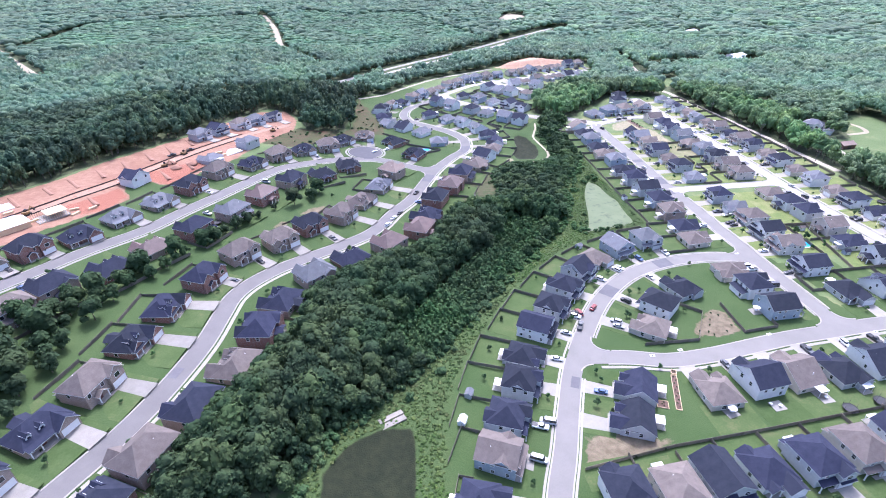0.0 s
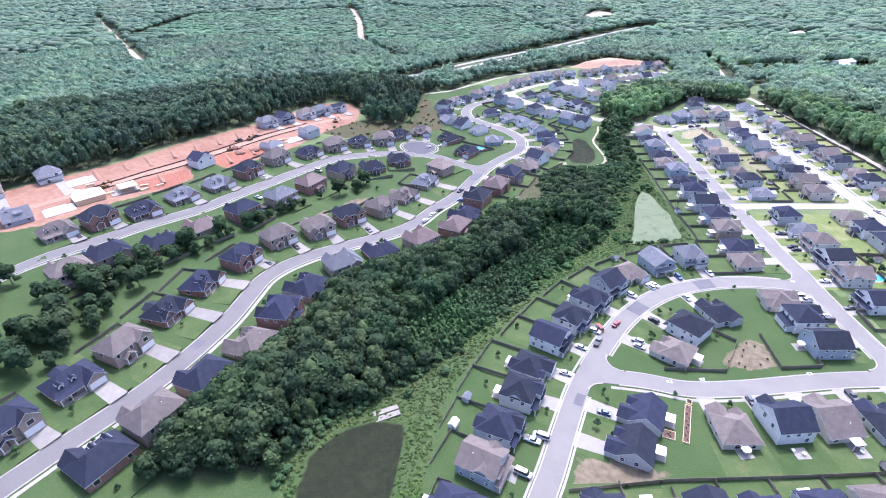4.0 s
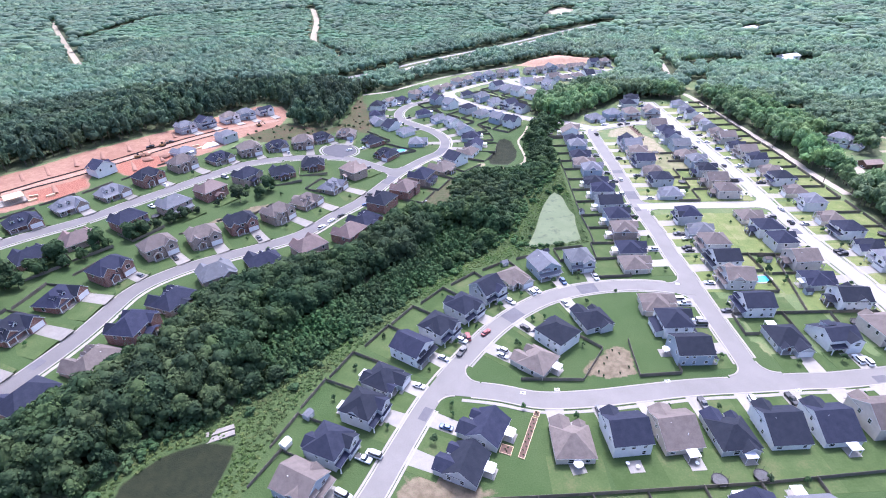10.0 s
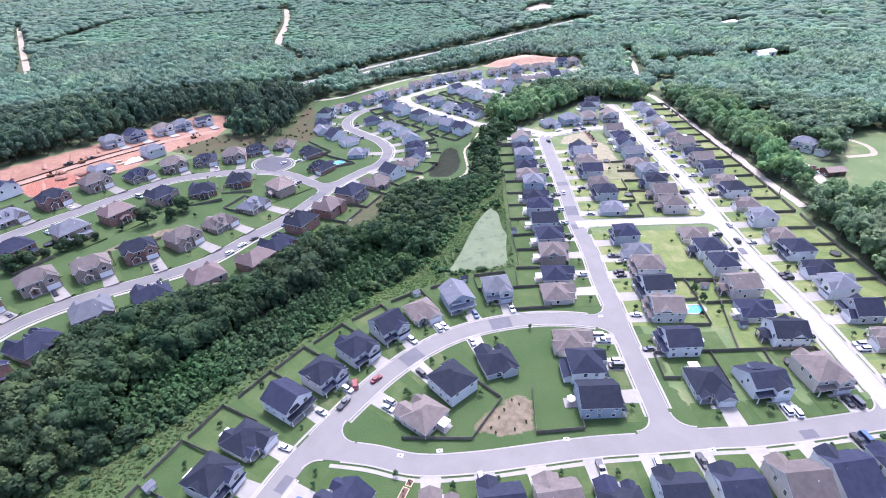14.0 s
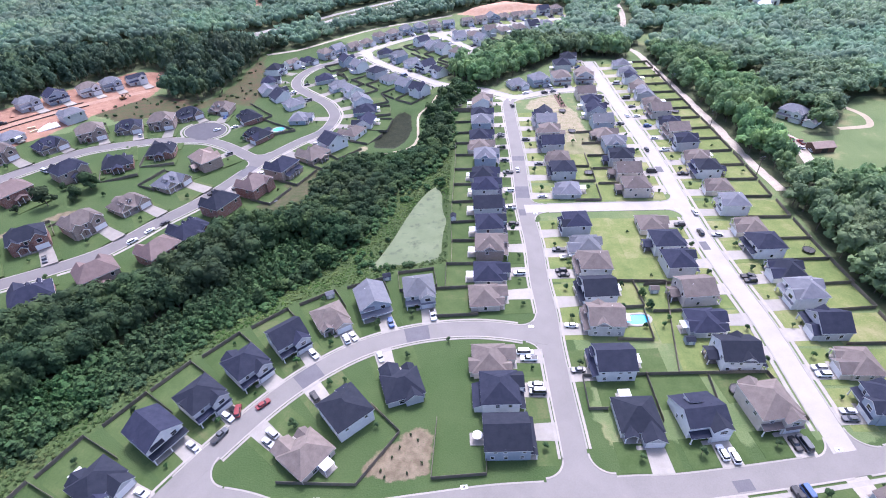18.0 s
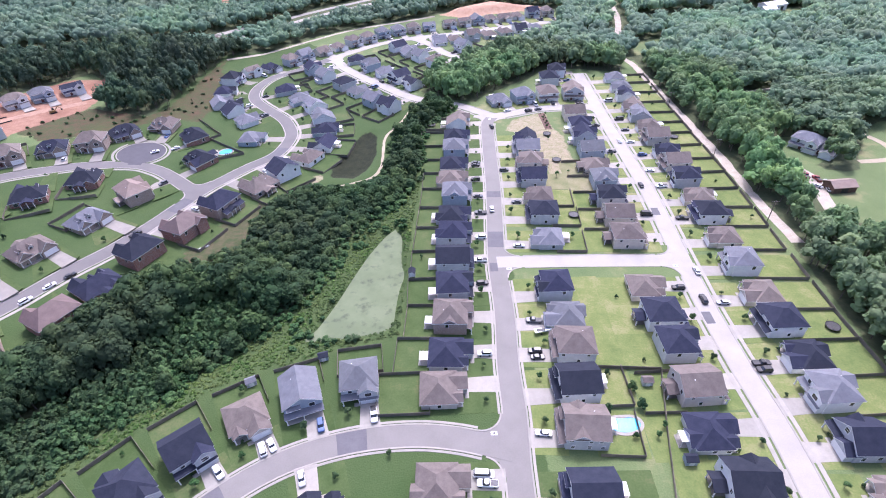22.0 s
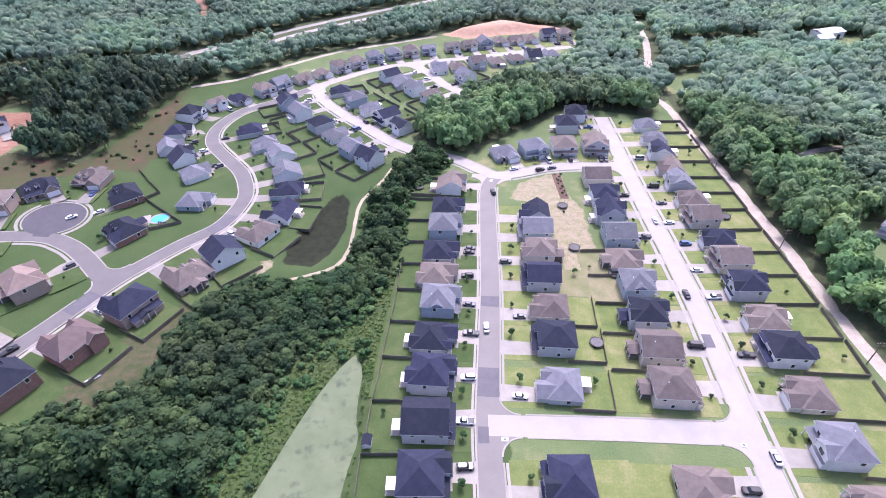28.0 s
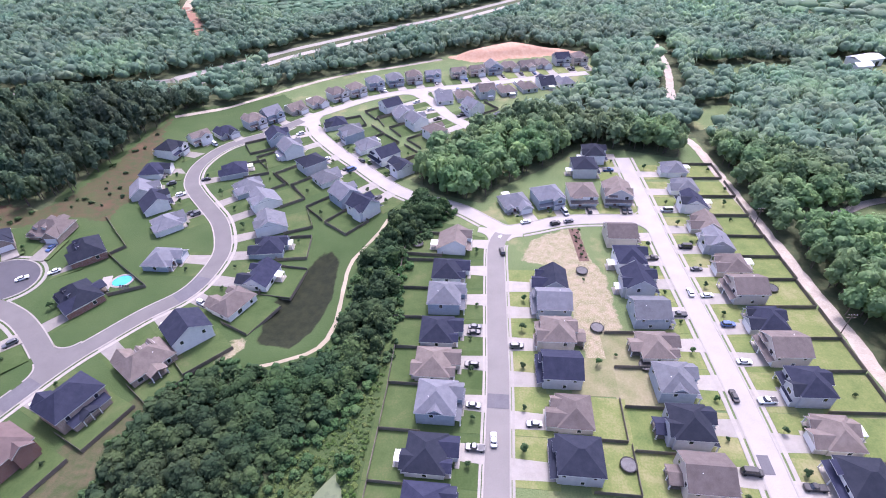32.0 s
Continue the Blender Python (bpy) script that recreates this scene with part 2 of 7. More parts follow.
def leaf_mat(name, lo, hi, warm, scale=0.1, thin=0.5):
    """Foliage: each clump and each neighbourhood of crowns has its own green; some light passes the leaves."""
    m, nt, bsdf = base_mat(name, 0.8, spec=0.08)
    isl = nt.nodes.new("ShaderNodeNewGeometry").outputs["Random Per Island"]
    tint = nt.nodes.new("ShaderNodeAttribute")
    tint.attribute_name = "tint"
    own = maths(nt, "ADD", maths(nt, "MULTIPLY", isl, 0.35), maths(nt, "MULTIPLY", tint.outputs["Fac"], 0.65))
    col = mixc(nt, own, lo, hi)
    col = mixc(nt, span(nt, tint.outputs["Fac"], 0.86, 0.98, 0, 0.8), col, tuple(1.2 * c for c in warm))
    col = mixc(nt, span(nt, noise_node(nt, scale, 2.0), 0.42, 0.7, 0, 0.75), col, warm)
    col = shift(nt, col, span(nt, noise_node(nt, 0.017, 3.0), 0.3, 0.7), 0.012, 0.15, 0.22)
    n1, n2 = noise_node(nt, 1.1, 4.0, 0.75), noise_node(nt, 0.35, 3.0)
    col = shift(nt, col, span(nt, n1, 0.3, 0.7), 0.006, 0.08, 0.12)
    lk(nt, col, bsdf.inputs["Base Color"])
    bump(nt, bsdf, maths(nt, "ADD", n1, n2), 0.4, 0.8)
    tr = nt.nodes.new("ShaderNodeBsdfTranslucent")
    lk(nt, mixc(nt, thin, (0.0, 0.0, 0.0), col), tr.inputs[0])
    mx = nt.nodes.new("ShaderNodeAddShader")
    lk(nt, bsdf.outputs[0], mx.inputs[0])
    lk(nt, tr.outputs[0], mx.inputs[1])
    lk(nt, mx.outputs[0], nt.nodes["Material Output"].inputs[0])
    return m


# Creek and yard greens darkened to stand for cloud shade.
LEAF = leaf_mat("shaded_broad_leaves", (0.023, 0.044, 0.022), (0.035, 0.06, 0.028), (0.056, 0.084, 0.032), 0.1, 0.25)
LEAF_Y = leaf_mat("young_leaves", (0.032, 0.068, 0.028), (0.05, 0.09, 0.036), (0.062, 0.1, 0.04), 0.2, 0.3)
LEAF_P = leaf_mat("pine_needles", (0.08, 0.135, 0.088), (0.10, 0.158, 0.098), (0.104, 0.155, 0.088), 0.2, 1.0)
# Mixed eastern woods, greens lightened to carry sunshine and haze.
LEAF_W = leaf_mat("lightened_mixed_leaves", (0.072, 0.122, 0.058), (0.112, 0.17, 0.082), (0.134, 0.184, 0.078), 0.06, 0.6)
# Dark pines, their needles darkened further for cloud shade over the west.
LEAF_E = leaf_mat("shaded_dark_pine_needles", (0.034, 0.06, 0.04), (0.058, 0.092, 0.056), (0.07, 0.098, 0.05), 0.06, 0.6)
# Pale bluish far foliage: distance haze is mixed into the leaf colours.
LEAF_F = leaf_mat("haze_tinted_far_leaves", (0.076, 0.124, 0.086), (0.11, 0.16, 0.108), (0.12, 0.165, 0.098), 0.03, 0.8)
# Far eastern foliage, made brighter to stand for sun and haze there.
LEAF_G = leaf_mat("sun_tinted_far_leaves", (0.094, 0.148, 0.102), (0.132, 0.186, 0.124), (0.14, 0.19, 0.11), 0.03, 0.9)
# Ring in between, with part of the haze tint in its greens.
LEAF_M = leaf_mat("haze_tinted_leaves", (0.08, 0.13, 0.08), (0.118, 0.172, 0.104), (0.132, 0.18, 0.095), 0.04, 0.75)
TUFT = leaf_mat("meadow_plants", (0.033, 0.063, 0.018), (0.054, 0.087, 0.026), (0.075, 0.093, 0.033), 0.06)

# ---- plan: streets, woods, water ----
def curve(points, step=2.5):
    """A smooth line through the points, in even steps."""
    p = np.array(points, float)
    q = np.vstack([2 * p[0] - p[1], p, 2 * p[-1] - p[-2]])
    out = []
    for i in range(1, len(q) - 2):
        n = max(2, int(np.linalg.norm(q[i + 1] - q[i]) / step))
        for k in range(n):
            t = k / n
            out.append(0.5 * (2 * q[i] + (q[i + 1] - q[i - 1]) * t + (2 * q[i - 1] - 5 * q[i] + 4 * q[i + 1] - q[i + 2]) * t * t + (3 * q[i] - q[i - 1] - 3 * q[i + 1] + q[i + 2]) * t ** 3))
    out.append(p[-1])
    return np.array(out)


STREET = {}
STREET["straight"] = [(189.9, 402.6), (185.4, 392.4), (184.4, 371.9), (183.8, 342.9), (183.3, 320.1), (181.5, 285.9), (180.6, 265.4), (181, 238.1), (180, 215.3), (180.2, 197.6), (179.4, 182.3), (179.3, 163.6), (179.4, 147.7), (179.3, 133.4)]
STREET["parallel"] = [(253.9, 468.9), (254.1, 429.8), (253.8, 390.7), (254.6, 346.5), (254.8, 311), (253, 271.3), (251.8, 242.1), (251.9, 214.7), (252.9, 189.9), (251.9, 163.5), (251.1, 138.5)]
STREET["cross"] = [(180.6, 265.9), (217.7, 265.4), (253.2, 264.3)]
STREET["upper"] = [(75.9, 520.8), (83.1, 499.5), (99.1, 477.8), (115.9, 459.2), (133.4, 439.7), (147.7, 428.6), (158.6, 424.5), (171.2, 418), (181.6, 408.9), (189.9, 402.6), (201.8, 405.4), (215.4, 410.1), (230.9, 411.8), (253.9, 411.2)]
STREET["top"] = [(70.1, 515.5), (76.9, 523), (89, 534.8), (104.5, 549), (121.6, 559.2), (142.8, 566.9), (178.3, 575.7), (221, 589.2), (258.6, 599.1)]
STREET["spur"] = [(133.7, 563.1), (148.2, 546.2), (159.7, 524.1), (174.2, 506)]
STREET["west"] = [(70.1, 515.5), (56.6, 498.1), (46.7, 490), (37.5, 481.7), (32, 470.1), (29.9, 455.4), (33.2, 441.1), (40.6, 430.2), (51.6, 417.8), (61.4, 406.4), (68.1, 394), (71.5, 382.8), (70.6, 368.5), (66.7, 358.1), (57.3, 348), (49.2, 337.2), (40.6, 324.1), (27.7, 296.1), (20.2, 279.7), (9.9, 263.2), (1.3, 246.4), (-6.2, 235.9), (-19.9, 224.1), (-35.4, 212.5), (-47.5, 202.3), (-56.9, 191.1), (-61.6, 181.2), (-63.4, 170.2), (-65.9, 153.2), (-70.7, 135.6), (-75.9, 120.9), (-81.5, 108.6), (-89, 94.9), (-98.2, 77)]
STREET["far_west"] = [(39.7, 322.4), (20.5, 338.9), (8.7, 346), (-3.3, 348.9), (-23.3, 345.7), (-36.1, 341.1), (-59.6, 327.5), (-76.1, 303.9), (-90.1, 280.9), (-102.8, 260.8), (-109.4, 248.6), (-116.9, 237.3), (-133.1, 218.9), (-145.8, 201), (-162.1, 179.1), (-173.4, 157), (-182.2, 135.6)]
STREET["neck"] = [(-3.3, 348.9), (-3.6, 359.9)]
STREET["near"] = [(37.9, 61.9), (44.8, 81), (51.6, 95.4), (59.2, 113), (67.5, 130.5), (78.8, 148.1), (90.5, 163.5), (102.5, 175), (116.4, 184), (132.5, 189.3), (148.8, 191.2), (163, 190.1), (179.2, 186)]
STREET["loop"] = [(69.2, 134.4), (88.8, 131.3), (103.4, 127.4), (120.7, 127.6), (138, 129.5), (156.3, 131.5), (177.4, 132.4), (192.2, 133.2), (209.5, 133.8), (249, 138.5), (306.6, 146.9)]
STREET["clay"] = [(-232, 205), (-205, 231), (-188, 248.5), (-167.5, 271.5), (-151, 295), (-137.5, 319.7), (-114.5, 361.5), (-88, 399), (-66, 421)]
LINE = {k: curve(v) for k, v in STREET.items()}
CUL = (-5.2, 362.1, 12.0)

CLEARED = [(-248, 238), (-229, 264), (-210, 281), (-184.5, 307.5), (-151.5, 358.5), (-132, 390), (-121, 414), (-86.8, 469), (-61.9, 445.8), (-50.6, 411.3), (-20.4, 408.2), (-14.4, 424), (-13.3, 464.4), (-10.8, 515.2), (18.6, 542.5), (45, 574.4), (78.7, 601.1), (124.8, 623.9), (151, 635.6), (180.2, 659.1), (207.5, 673.8), (231.2, 659.4), (264, 648.9), (272.4, 628.5), (253, 563.6), (232.9, 541.9), (195.5, 513.9), (178.4, 496.5), (154.9, 469), (144.3, 444.5), (155.5, 432.6), (170.2, 427), (179.9, 423.4), (184.9, 434.4), (217.5, 461.2), (230.1, 477), (253.9, 478.2), (284.1, 468.2), (290.4, 489.1), (299.6, 493.6), (303, 288.7), (298.6, 269.3), (296.2, 222), (294.7, 154.2), (300.5, 97.4), (311.3, 19.8), (-128.6, 8.4), (-158.7, 76.9), (-199.8, 136), (-216, 175.8), (-222.4, 207)]
CREEK = [(-66.2, 82.9), (-57.1, 113.9), (-44.8, 131.5), (-34.1, 155.5), (-29.4, 181.5), (-11.4, 199.8), (13, 214.3), (29.8, 234.2), (42.5, 253.1), (54.1, 268.6), (65.8, 271), (76.3, 279.5), (76.7, 298.5), (83.5, 316.6), (94.6, 322.7), (110.7, 323.8), (120.9, 326.4), (130.5, 333.3), (133, 355.5), (134, 378.6), (141.1, 402.8), (149.8, 424.7), (163.5, 414.4), (149.5, 395.2), (145.5, 375.2), (146.5, 342.8), (144, 322), (136, 310.5), (124, 296), (115.5, 284), (114, 270), (105, 248), (90, 227), (64, 200), (38.5, 170), (14, 142), (-9, 121), (-21, 111), (-29, 92)]
PINES = [(9.3, 139.6), (-3.2, 152.8), (23.8, 186.2), (54.7, 223.1), (76, 253.5), (92.6, 237.3), (64, 200), (38.5, 170), (22, 146)]
MEADOW = [(-29, 92), (-21, 111), (-9, 121), (14, 142), (38.5, 170), (64, 200), (90, 227), (105, 248), (114, 270), (115.5, 284), (124, 296), (136, 310.5), (144, 322), (147.5, 342.8), (149.2, 324.7), (147.6, 294.9), (145.8, 255.7), (145.9, 228.1), (126, 221.8), (104, 214), (88, 206), (71, 192.6), (55, 176), (45, 162.5), (33, 146), (23.5, 128.5), (19.5, 115), (17.9, 106.1), (13.2, 73.9), (-23.4, 62.4)]
VALLEY = [(-63.9, 60.8), (-55.1, 114), (-42.8, 131.5), (-32.1, 155.6), (-25.3, 181.8), (-7.3, 198.1), (17.1, 212.2), (33.9, 232.1), (46.6, 253), (59.8, 274.2), (74.9, 291), (86.6, 308), (102.7, 320.2), (123, 330.4), (135.1, 375.6), (143.5, 375.4), (146.9, 255.6), (143.8, 230.2), (125, 223.5), (103, 216), (87, 208), (69.8, 194), (53.8, 177.3), (43.7, 163.8), (31.6, 147.3), (22, 129.3), (17.5, 115.5), (13.9, 105.8), (10, 63.9)]
POND = [(139, 293), (134.5, 287), (129, 275), (124.5, 262), (120, 247), (115, 234), (112, 228.8), (124, 229.2), (135, 230.5), (141, 233.5), (143, 246), (144, 262), (142.5, 280), (141, 288)]
DRYPOND = [(-21.5, 85), (-21, 97), (-13, 107.5), (-2, 112.5), (6.5, 110.5), (6, 98), (4, 82), (-7.1, 75), (-19.9, 76)]
BASIN = [(102.7, 335.9), (100.6, 351.3), (108.3, 370.9), (115.2, 389), (121.1, 382.3), (123.3, 359.4), (120.6, 343.3), (114.7, 333.9)]
CLAY = [(-244, 238), (-226, 262), (-208, 279), (-183, 305), (-150, 356), (-131, 387), (-119, 412), (-93, 455), (-72.9, 460), (-60.7, 435.8), (-60.3, 410.7), (-79, 378), (-91, 343), (-104, 322), (-121, 296), (-131, 301), (-142, 292), (-134, 277), (-139, 264), (-159, 240), (-179.5, 215), (-202.4, 204.4)]
DUG_A = [(-137.5, 315), (-111.5, 337), (-106.5, 325), (-120, 297), (-131, 301)]
DUG_B = [(-162, 266), (-144, 289.5), (-136, 280), (-139.5, 265), (-148, 256)]
CLAYHILL = [(154, 635.5), (182.3, 655.8), (206.5, 670.7), (229.2, 657.5), (264, 647.9), (264.1, 638.6), (237.6, 638.2), (211.2, 632.2), (176.6, 622.2)]
SCRUB = [(-60.3, 410.7), (-85.2, 381.8), (-65.7, 367.9), (-40.7, 377), (-13, 404.5), (10.4, 404.3), (10.3, 434), (-10.8, 515.2), (-14.4, 424), (-20.4, 408.2), (-50.6, 411.3)]
LUSH_SHADED = [(-128.6, 8.4), (299.8, 19.1), (296.9, 144.8), (188.4, 145.4), (182.2, 393.6), (154.6, 414.9), (107.3, 475.7), (46.2, 559.1), (-12.9, 525.2), (-22.2, 391.8), (-127, 316.5), (-222, 207.5), (-138.3, 48.2)]
SANDLOT = [(194.9, 381.6), (199.4, 395.1), (212.2, 402.6), (220.6, 404.4), (220.8, 387.8), (226.4, 371.8), (225.2, 320.4), (212.1, 321.1), (209.8, 377.9)]
DRYLOT = [(122.1, 137.6), (119.9, 140.5), (127.7, 147.2), (134.5, 152.1), (140.3, 151.5), (139, 138), (131.4, 136.5)]
HOLLOW = [(50, 272.6), (58, 268.4), (77.4, 277.5), (80.8, 298.5), (87.5, 319.5), (76.4, 319.6), (62.7, 298.5)]
PILE = [(90.5, 326.5), (93.6, 336.5), (98.7, 337.7), (97.6, 328.6)]
DRYLOT2 = [(57.1, 90.5), (59.9, 99.8), (75.4, 99.2), (85.8, 94.2), (81.8, 92.7), (67.7, 90.4)]
FIELDS = [[(302.5, 500.6), (311.2, 536.5), (338.2, 540.4), (330.4, 516.7)], [(331.7, 587.7), (337.3, 611.6), (411.4, 621.3), (403.7, 604.8)], [(314.3, 409.2), (326.2, 416.5), (364.7, 427.3), (364.7, 413.5)],
          [(325.2, 335.1), (330.4, 315.7), (326.8, 297.5), (331.8, 286), (357.6, 282.4), (413.4, 312.9), (421, 379.6), (400.1, 379.8), (370.6, 345.6), (359.7, 325.6), (343.8, 330), (340.7, 343.5)], [(330.1, 332.1), (337.4, 364.8), (353.7, 363.1), (353, 338.1)], [(437.3, 584.2), (446.8, 631.1), (488.4, 616.9), (471.4, 584.4)], [(244.7, 1005.8), (269.1, 983.2), (307.7, 1006), (323.9, 1124.2), (287.4, 1138.1)], [(482, 780.5), (518, 830.5), (548, 810.5), (504, 766.5)]]
TRAIL = {"field_path": [(106.7, 325.8), (116.7, 329.6), (124, 334.3), (127.4, 345.5), (126.4, 375.6), (130, 387.3), (135.3, 400.7), (138.3, 412.6)],
         "gravel_road": [(292.5, 495.2), (296.4, 483.5), (297.6, 451.4), (299.1, 411.3), (299.6, 382.6), (300.9, 342.7), (300.5, 308.6), (300.9, 288.9), (301.9, 273.1)],
         "bank_track": [(-9.8, 515.3), (18.6, 538.4), (46.1, 566.3), (78.8, 595), (116.8, 613.7), (151.1, 631.5)],
         "forest_track": [(325.5, 668.1), (321, 629.6), (316.4, 599.4), (302, 543.4)],
         "power_line_cut": [(-189.8, 1117.7), (-147.8, 954.6), (-119.9, 802.4), (-103.4, 741.4)],
         "clay_cut": [(-111.3, 758.1), (-79.6, 710.6), (-55.8, 669.1)],
         "west_cut": [(-657.6, 1032.4), (-476.7, 787.9), (-327.1, 588.6)]}
TLINE = {k: curve(v, 4) for k, v in TRAIL.items()}
HIGHWAY = curve([(-272.7, 419.4), (-48.8, 554.8), (-28.3, 574.7), (14.5, 635.8), (47.1, 668.3), (106.8, 718.1), (149.6, 751.6), (227.4, 827.7), (327.9, 918.8)], 6)


def inside(poly, x, y):
    x, y = np.asarray(x, float), np.asarray(y, float)
    res = np.zeros(x.shape, bool)
    p = np.array(poly, float)
    for (ax, ay), (bx, by) in zip(p, np.roll(p, -1, 0)):
        cond = (ay > y) != (by > y)
        with np.errstate(divide="ignore", invalid="ignore"):
            res ^= cond & (x < (bx - ax) * (y - ay) / (by - ay + 1e-12) + ax)
    return res


def dist(line, x, y, closed=False):
    x, y = np.asarray(x, float), np.asarray(y, float)
    best = np.full(x.shape, 1e9)
    p = np.array(line, float)
    q = np.roll(p, -1, 0) if closed else p[1:]
    for (ax, ay), (bx, by) in zip(p, q):
        dx, dy = bx - ax, by - ay
        t = np.clip(((x - ax) * dx + (y - ay) * dy) / (dx * dx + dy * dy + 1e-9), 0, 1)
        best = np.minimum(best, (x - ax - t * dx) ** 2 + (y - ay - t * dy) ** 2)
    return np.sqrt(best)


def depth_in(poly, x, y):
    """Metres inside the outline; negative outside."""
    d = dist(poly, x, y, True)
    return np.where(inside(poly, x, y), d, -d)


def smooth(v):
    v = np.clip(v, 0, 1)
    return v * v * (3 - 2 * v)


def land(x, y):
    """Height of the ground."""
    x, y = np.asarray(x, float), np.asarray(y, float)
    z = 14.0 * np.clip((25 - x - 0.05 * (y - 300)) / 135, 0, 1.4)
    z = z - 2.4 * smooth(depth_in(VALLEY, x, y) / 13)
    s = smooth((depth_in(POND, x, y) + 1.6) / 2.4)
    z = z * (1 - s) - 3.2 * s - 1.0 * smooth((depth_in(DRYPOND, x, y) + 1) / 6) - 2.0 * smooth((depth_in(BASIN, x, y) + 2) / 6)
    z = z + 6.0 * smooth(depth_in(CLAYHILL, x, y) / 13)
    return z


def ground_mat():
    m, nt, bsdf = base_mat("open_ground", 0.95, spec=0.2)

    def zone(name, ragged, freq):
        a = nt.nodes.new("ShaderNodeAttribute")
        a.attribute_name = name
        n = maths(nt, "MULTIPLY", maths(nt, "SUBTRACT", noise_node(nt, freq, 4), 0.5), ragged)
        return span(nt, maths(nt, "ADD", a.outputs["Fac"], n), -0.4, 0.4)

    coarse, mid, fine = noise_node(nt, 0.05, 4), noise_node(nt, 0.35, 4), noise_node(nt, 2.2, 3)
    floor_c = mixc(nt, span(nt, mid, 0.35, 0.65), (0.055, 0.075, 0.035), (0.09, 0.10, 0.05))
    g = maths(nt, "ADD", maths(nt, "MULTIPLY", coarse, 0.5), maths(nt, "MULTIPLY", fine, 0.5))
    grass = mixc(nt, span(nt, g, 0.35, 0.65), (0.085, 0.13, 0.05), (0.15, 0.185, 0.08))
    grass = mixc(nt, span(nt, coarse, 0.56, 0.72, 0, 0.7), grass, (0.27, 0.235, 0.125))
    meadow = mixc(nt, span(nt, mid, 0.3, 0.7), (0.044, 0.076, 0.024), (0.068, 0.1, 0.034))
    meadow = mixc(nt, span(nt, fine, 0.5, 0.7, 0, 0.5), meadow, (0.085, 0.104, 0.042))
    scrub = mixc(nt, span(nt, mid, 0.35, 0.65), (0.088, 0.06, 0.036), (0.056, 0.07, 0.028))
    scrub = mixc(nt, span(nt, coarse, 0.52, 0.7, 0, 0.7), scrub, (0.065, 0.08, 0.03))
    scrub = mixc(nt, span(nt, coarse, 0.3, 0.44, 0.8, 0.0), scrub, (0.125, 0.07, 0.045))
    clay = mixc(nt, span(nt, mid, 0.3, 0.7), (0.225, 0.117, 0.078), (0.31, 0.185, 0.128))
    clay = mixc(nt, span(nt, fine, 0.5, 0.75, 0, 0.5), clay, (0.36, 0.25, 0.185))
    clay = mixc(nt, span(nt, coarse, 0.5, 0.66, 0, 0.7), clay, (0.20, 0.10, 0.066))
    sand = mixc(nt, span(nt, mid, 0.35, 0.65), (0.29, 0.24, 0.165), (0.17, 0.175, 0.08))
    sand = mixc(nt, span(nt, fine, 0.45, 0.7, 0, 0.7), sand, (0.40, 0.34, 0.26))
    mud = mixc(nt, span(nt, mid, 0.35, 0.65), (0.015, 0.019, 0.010), (0.025, 0.029, 0.014))
    col = mixc(nt, zone("z_grass", 3.0, 0.3), floor_c, grass)
    # Lush ground: greener, with the cloud shade worked into its greens.
    col = mixc(nt, zone("z_lush_shaded", 10.0, 0.1), col, mixc(nt, span(nt, g, 0.35, 0.65), (0.04, 0.074, 0.022), (0.068, 0.1, 0.036)))
    col = mixc(nt, zone("z_scrub", 14.0, 0.12), col, scrub)
    col = mixc(nt, zone("z_meadow", 5.0, 0.25), col, meadow)
    col = mixc(nt, zone("z_hollow", 9.0, 0.15), col, mixc(nt, span(nt, mid, 0.35, 0.65), (0.05, 0.07, 0.025), (0.10, 0.085, 0.05)))
    col = mixc(nt, zone("z_wood", 8.0, 0.25), col, floor_c)
    col = mixc(nt, zone("z_pines", 3.0, 0.25), col, meadow)
    col = mixc(nt, zone("z_clay", 5.0, 0.2), col, clay)
    col = mixc(nt, zone("z_dug", 6.0, 0.3), col, mixc(nt, span(nt, fine, 0.4, 0.62), (0.20, 0.075, 0.048), (0.33, 0.15, 0.10)))
    col = mixc(nt, zone("z_hill", 9.0, 0.12), col, mixc(nt, span(nt, mid, 0.3, 0.7), (0.38, 0.22, 0.14), (0.46, 0.31, 0.22)))
    col = mixc(nt, zone("z_sand", 5.0, 0.25), col, sand)
    bare = mixc(nt, span(nt, mid, 0.35, 0.65), (0.125, 0.1, 0.066), (0.205, 0.165, 0.112))
    col = mixc(nt, zone("z_bare", 5.0, 0.3), col, mixc(nt, span(nt, fine, 0.55, 0.7, 0, 0.6), bare, (0.10, 0.13, 0.05)))
    col = mixc(nt, zone("z_mud", 3.0, 0.15), col, mud)
    lk(nt, col, bsdf.inputs["Base Color"])
    bump(nt, bsdf, fine, 0.6, 0.25)
    return m


def raw_mesh(name, verts, faces):
    """A mesh from arrays: vertices (n, 3) and faces (m, 3 or 4)."""
    me = bpy.data.meshes.new(name)
    verts, faces = np.ascontiguousarray(verts, np.float32), np.ascontiguousarray(faces, np.int32)
    k = faces.shape[1]
    me.vertices.add(len(verts))
    me.vertices.foreach_set("co", verts.ravel())
    me.loops.add(faces.size)
    me.loops.foreach_set("vertex_index", faces.ravel())
    me.polygons.add(len(faces))
    me.polygons.foreach_set("loop_start", np.arange(0, faces.size, k, dtype=np.int32))
    me.update(calc_edges=True)
    me.polygons.foreach_set("use_smooth", np.zeros(len(faces), bool))
    return me


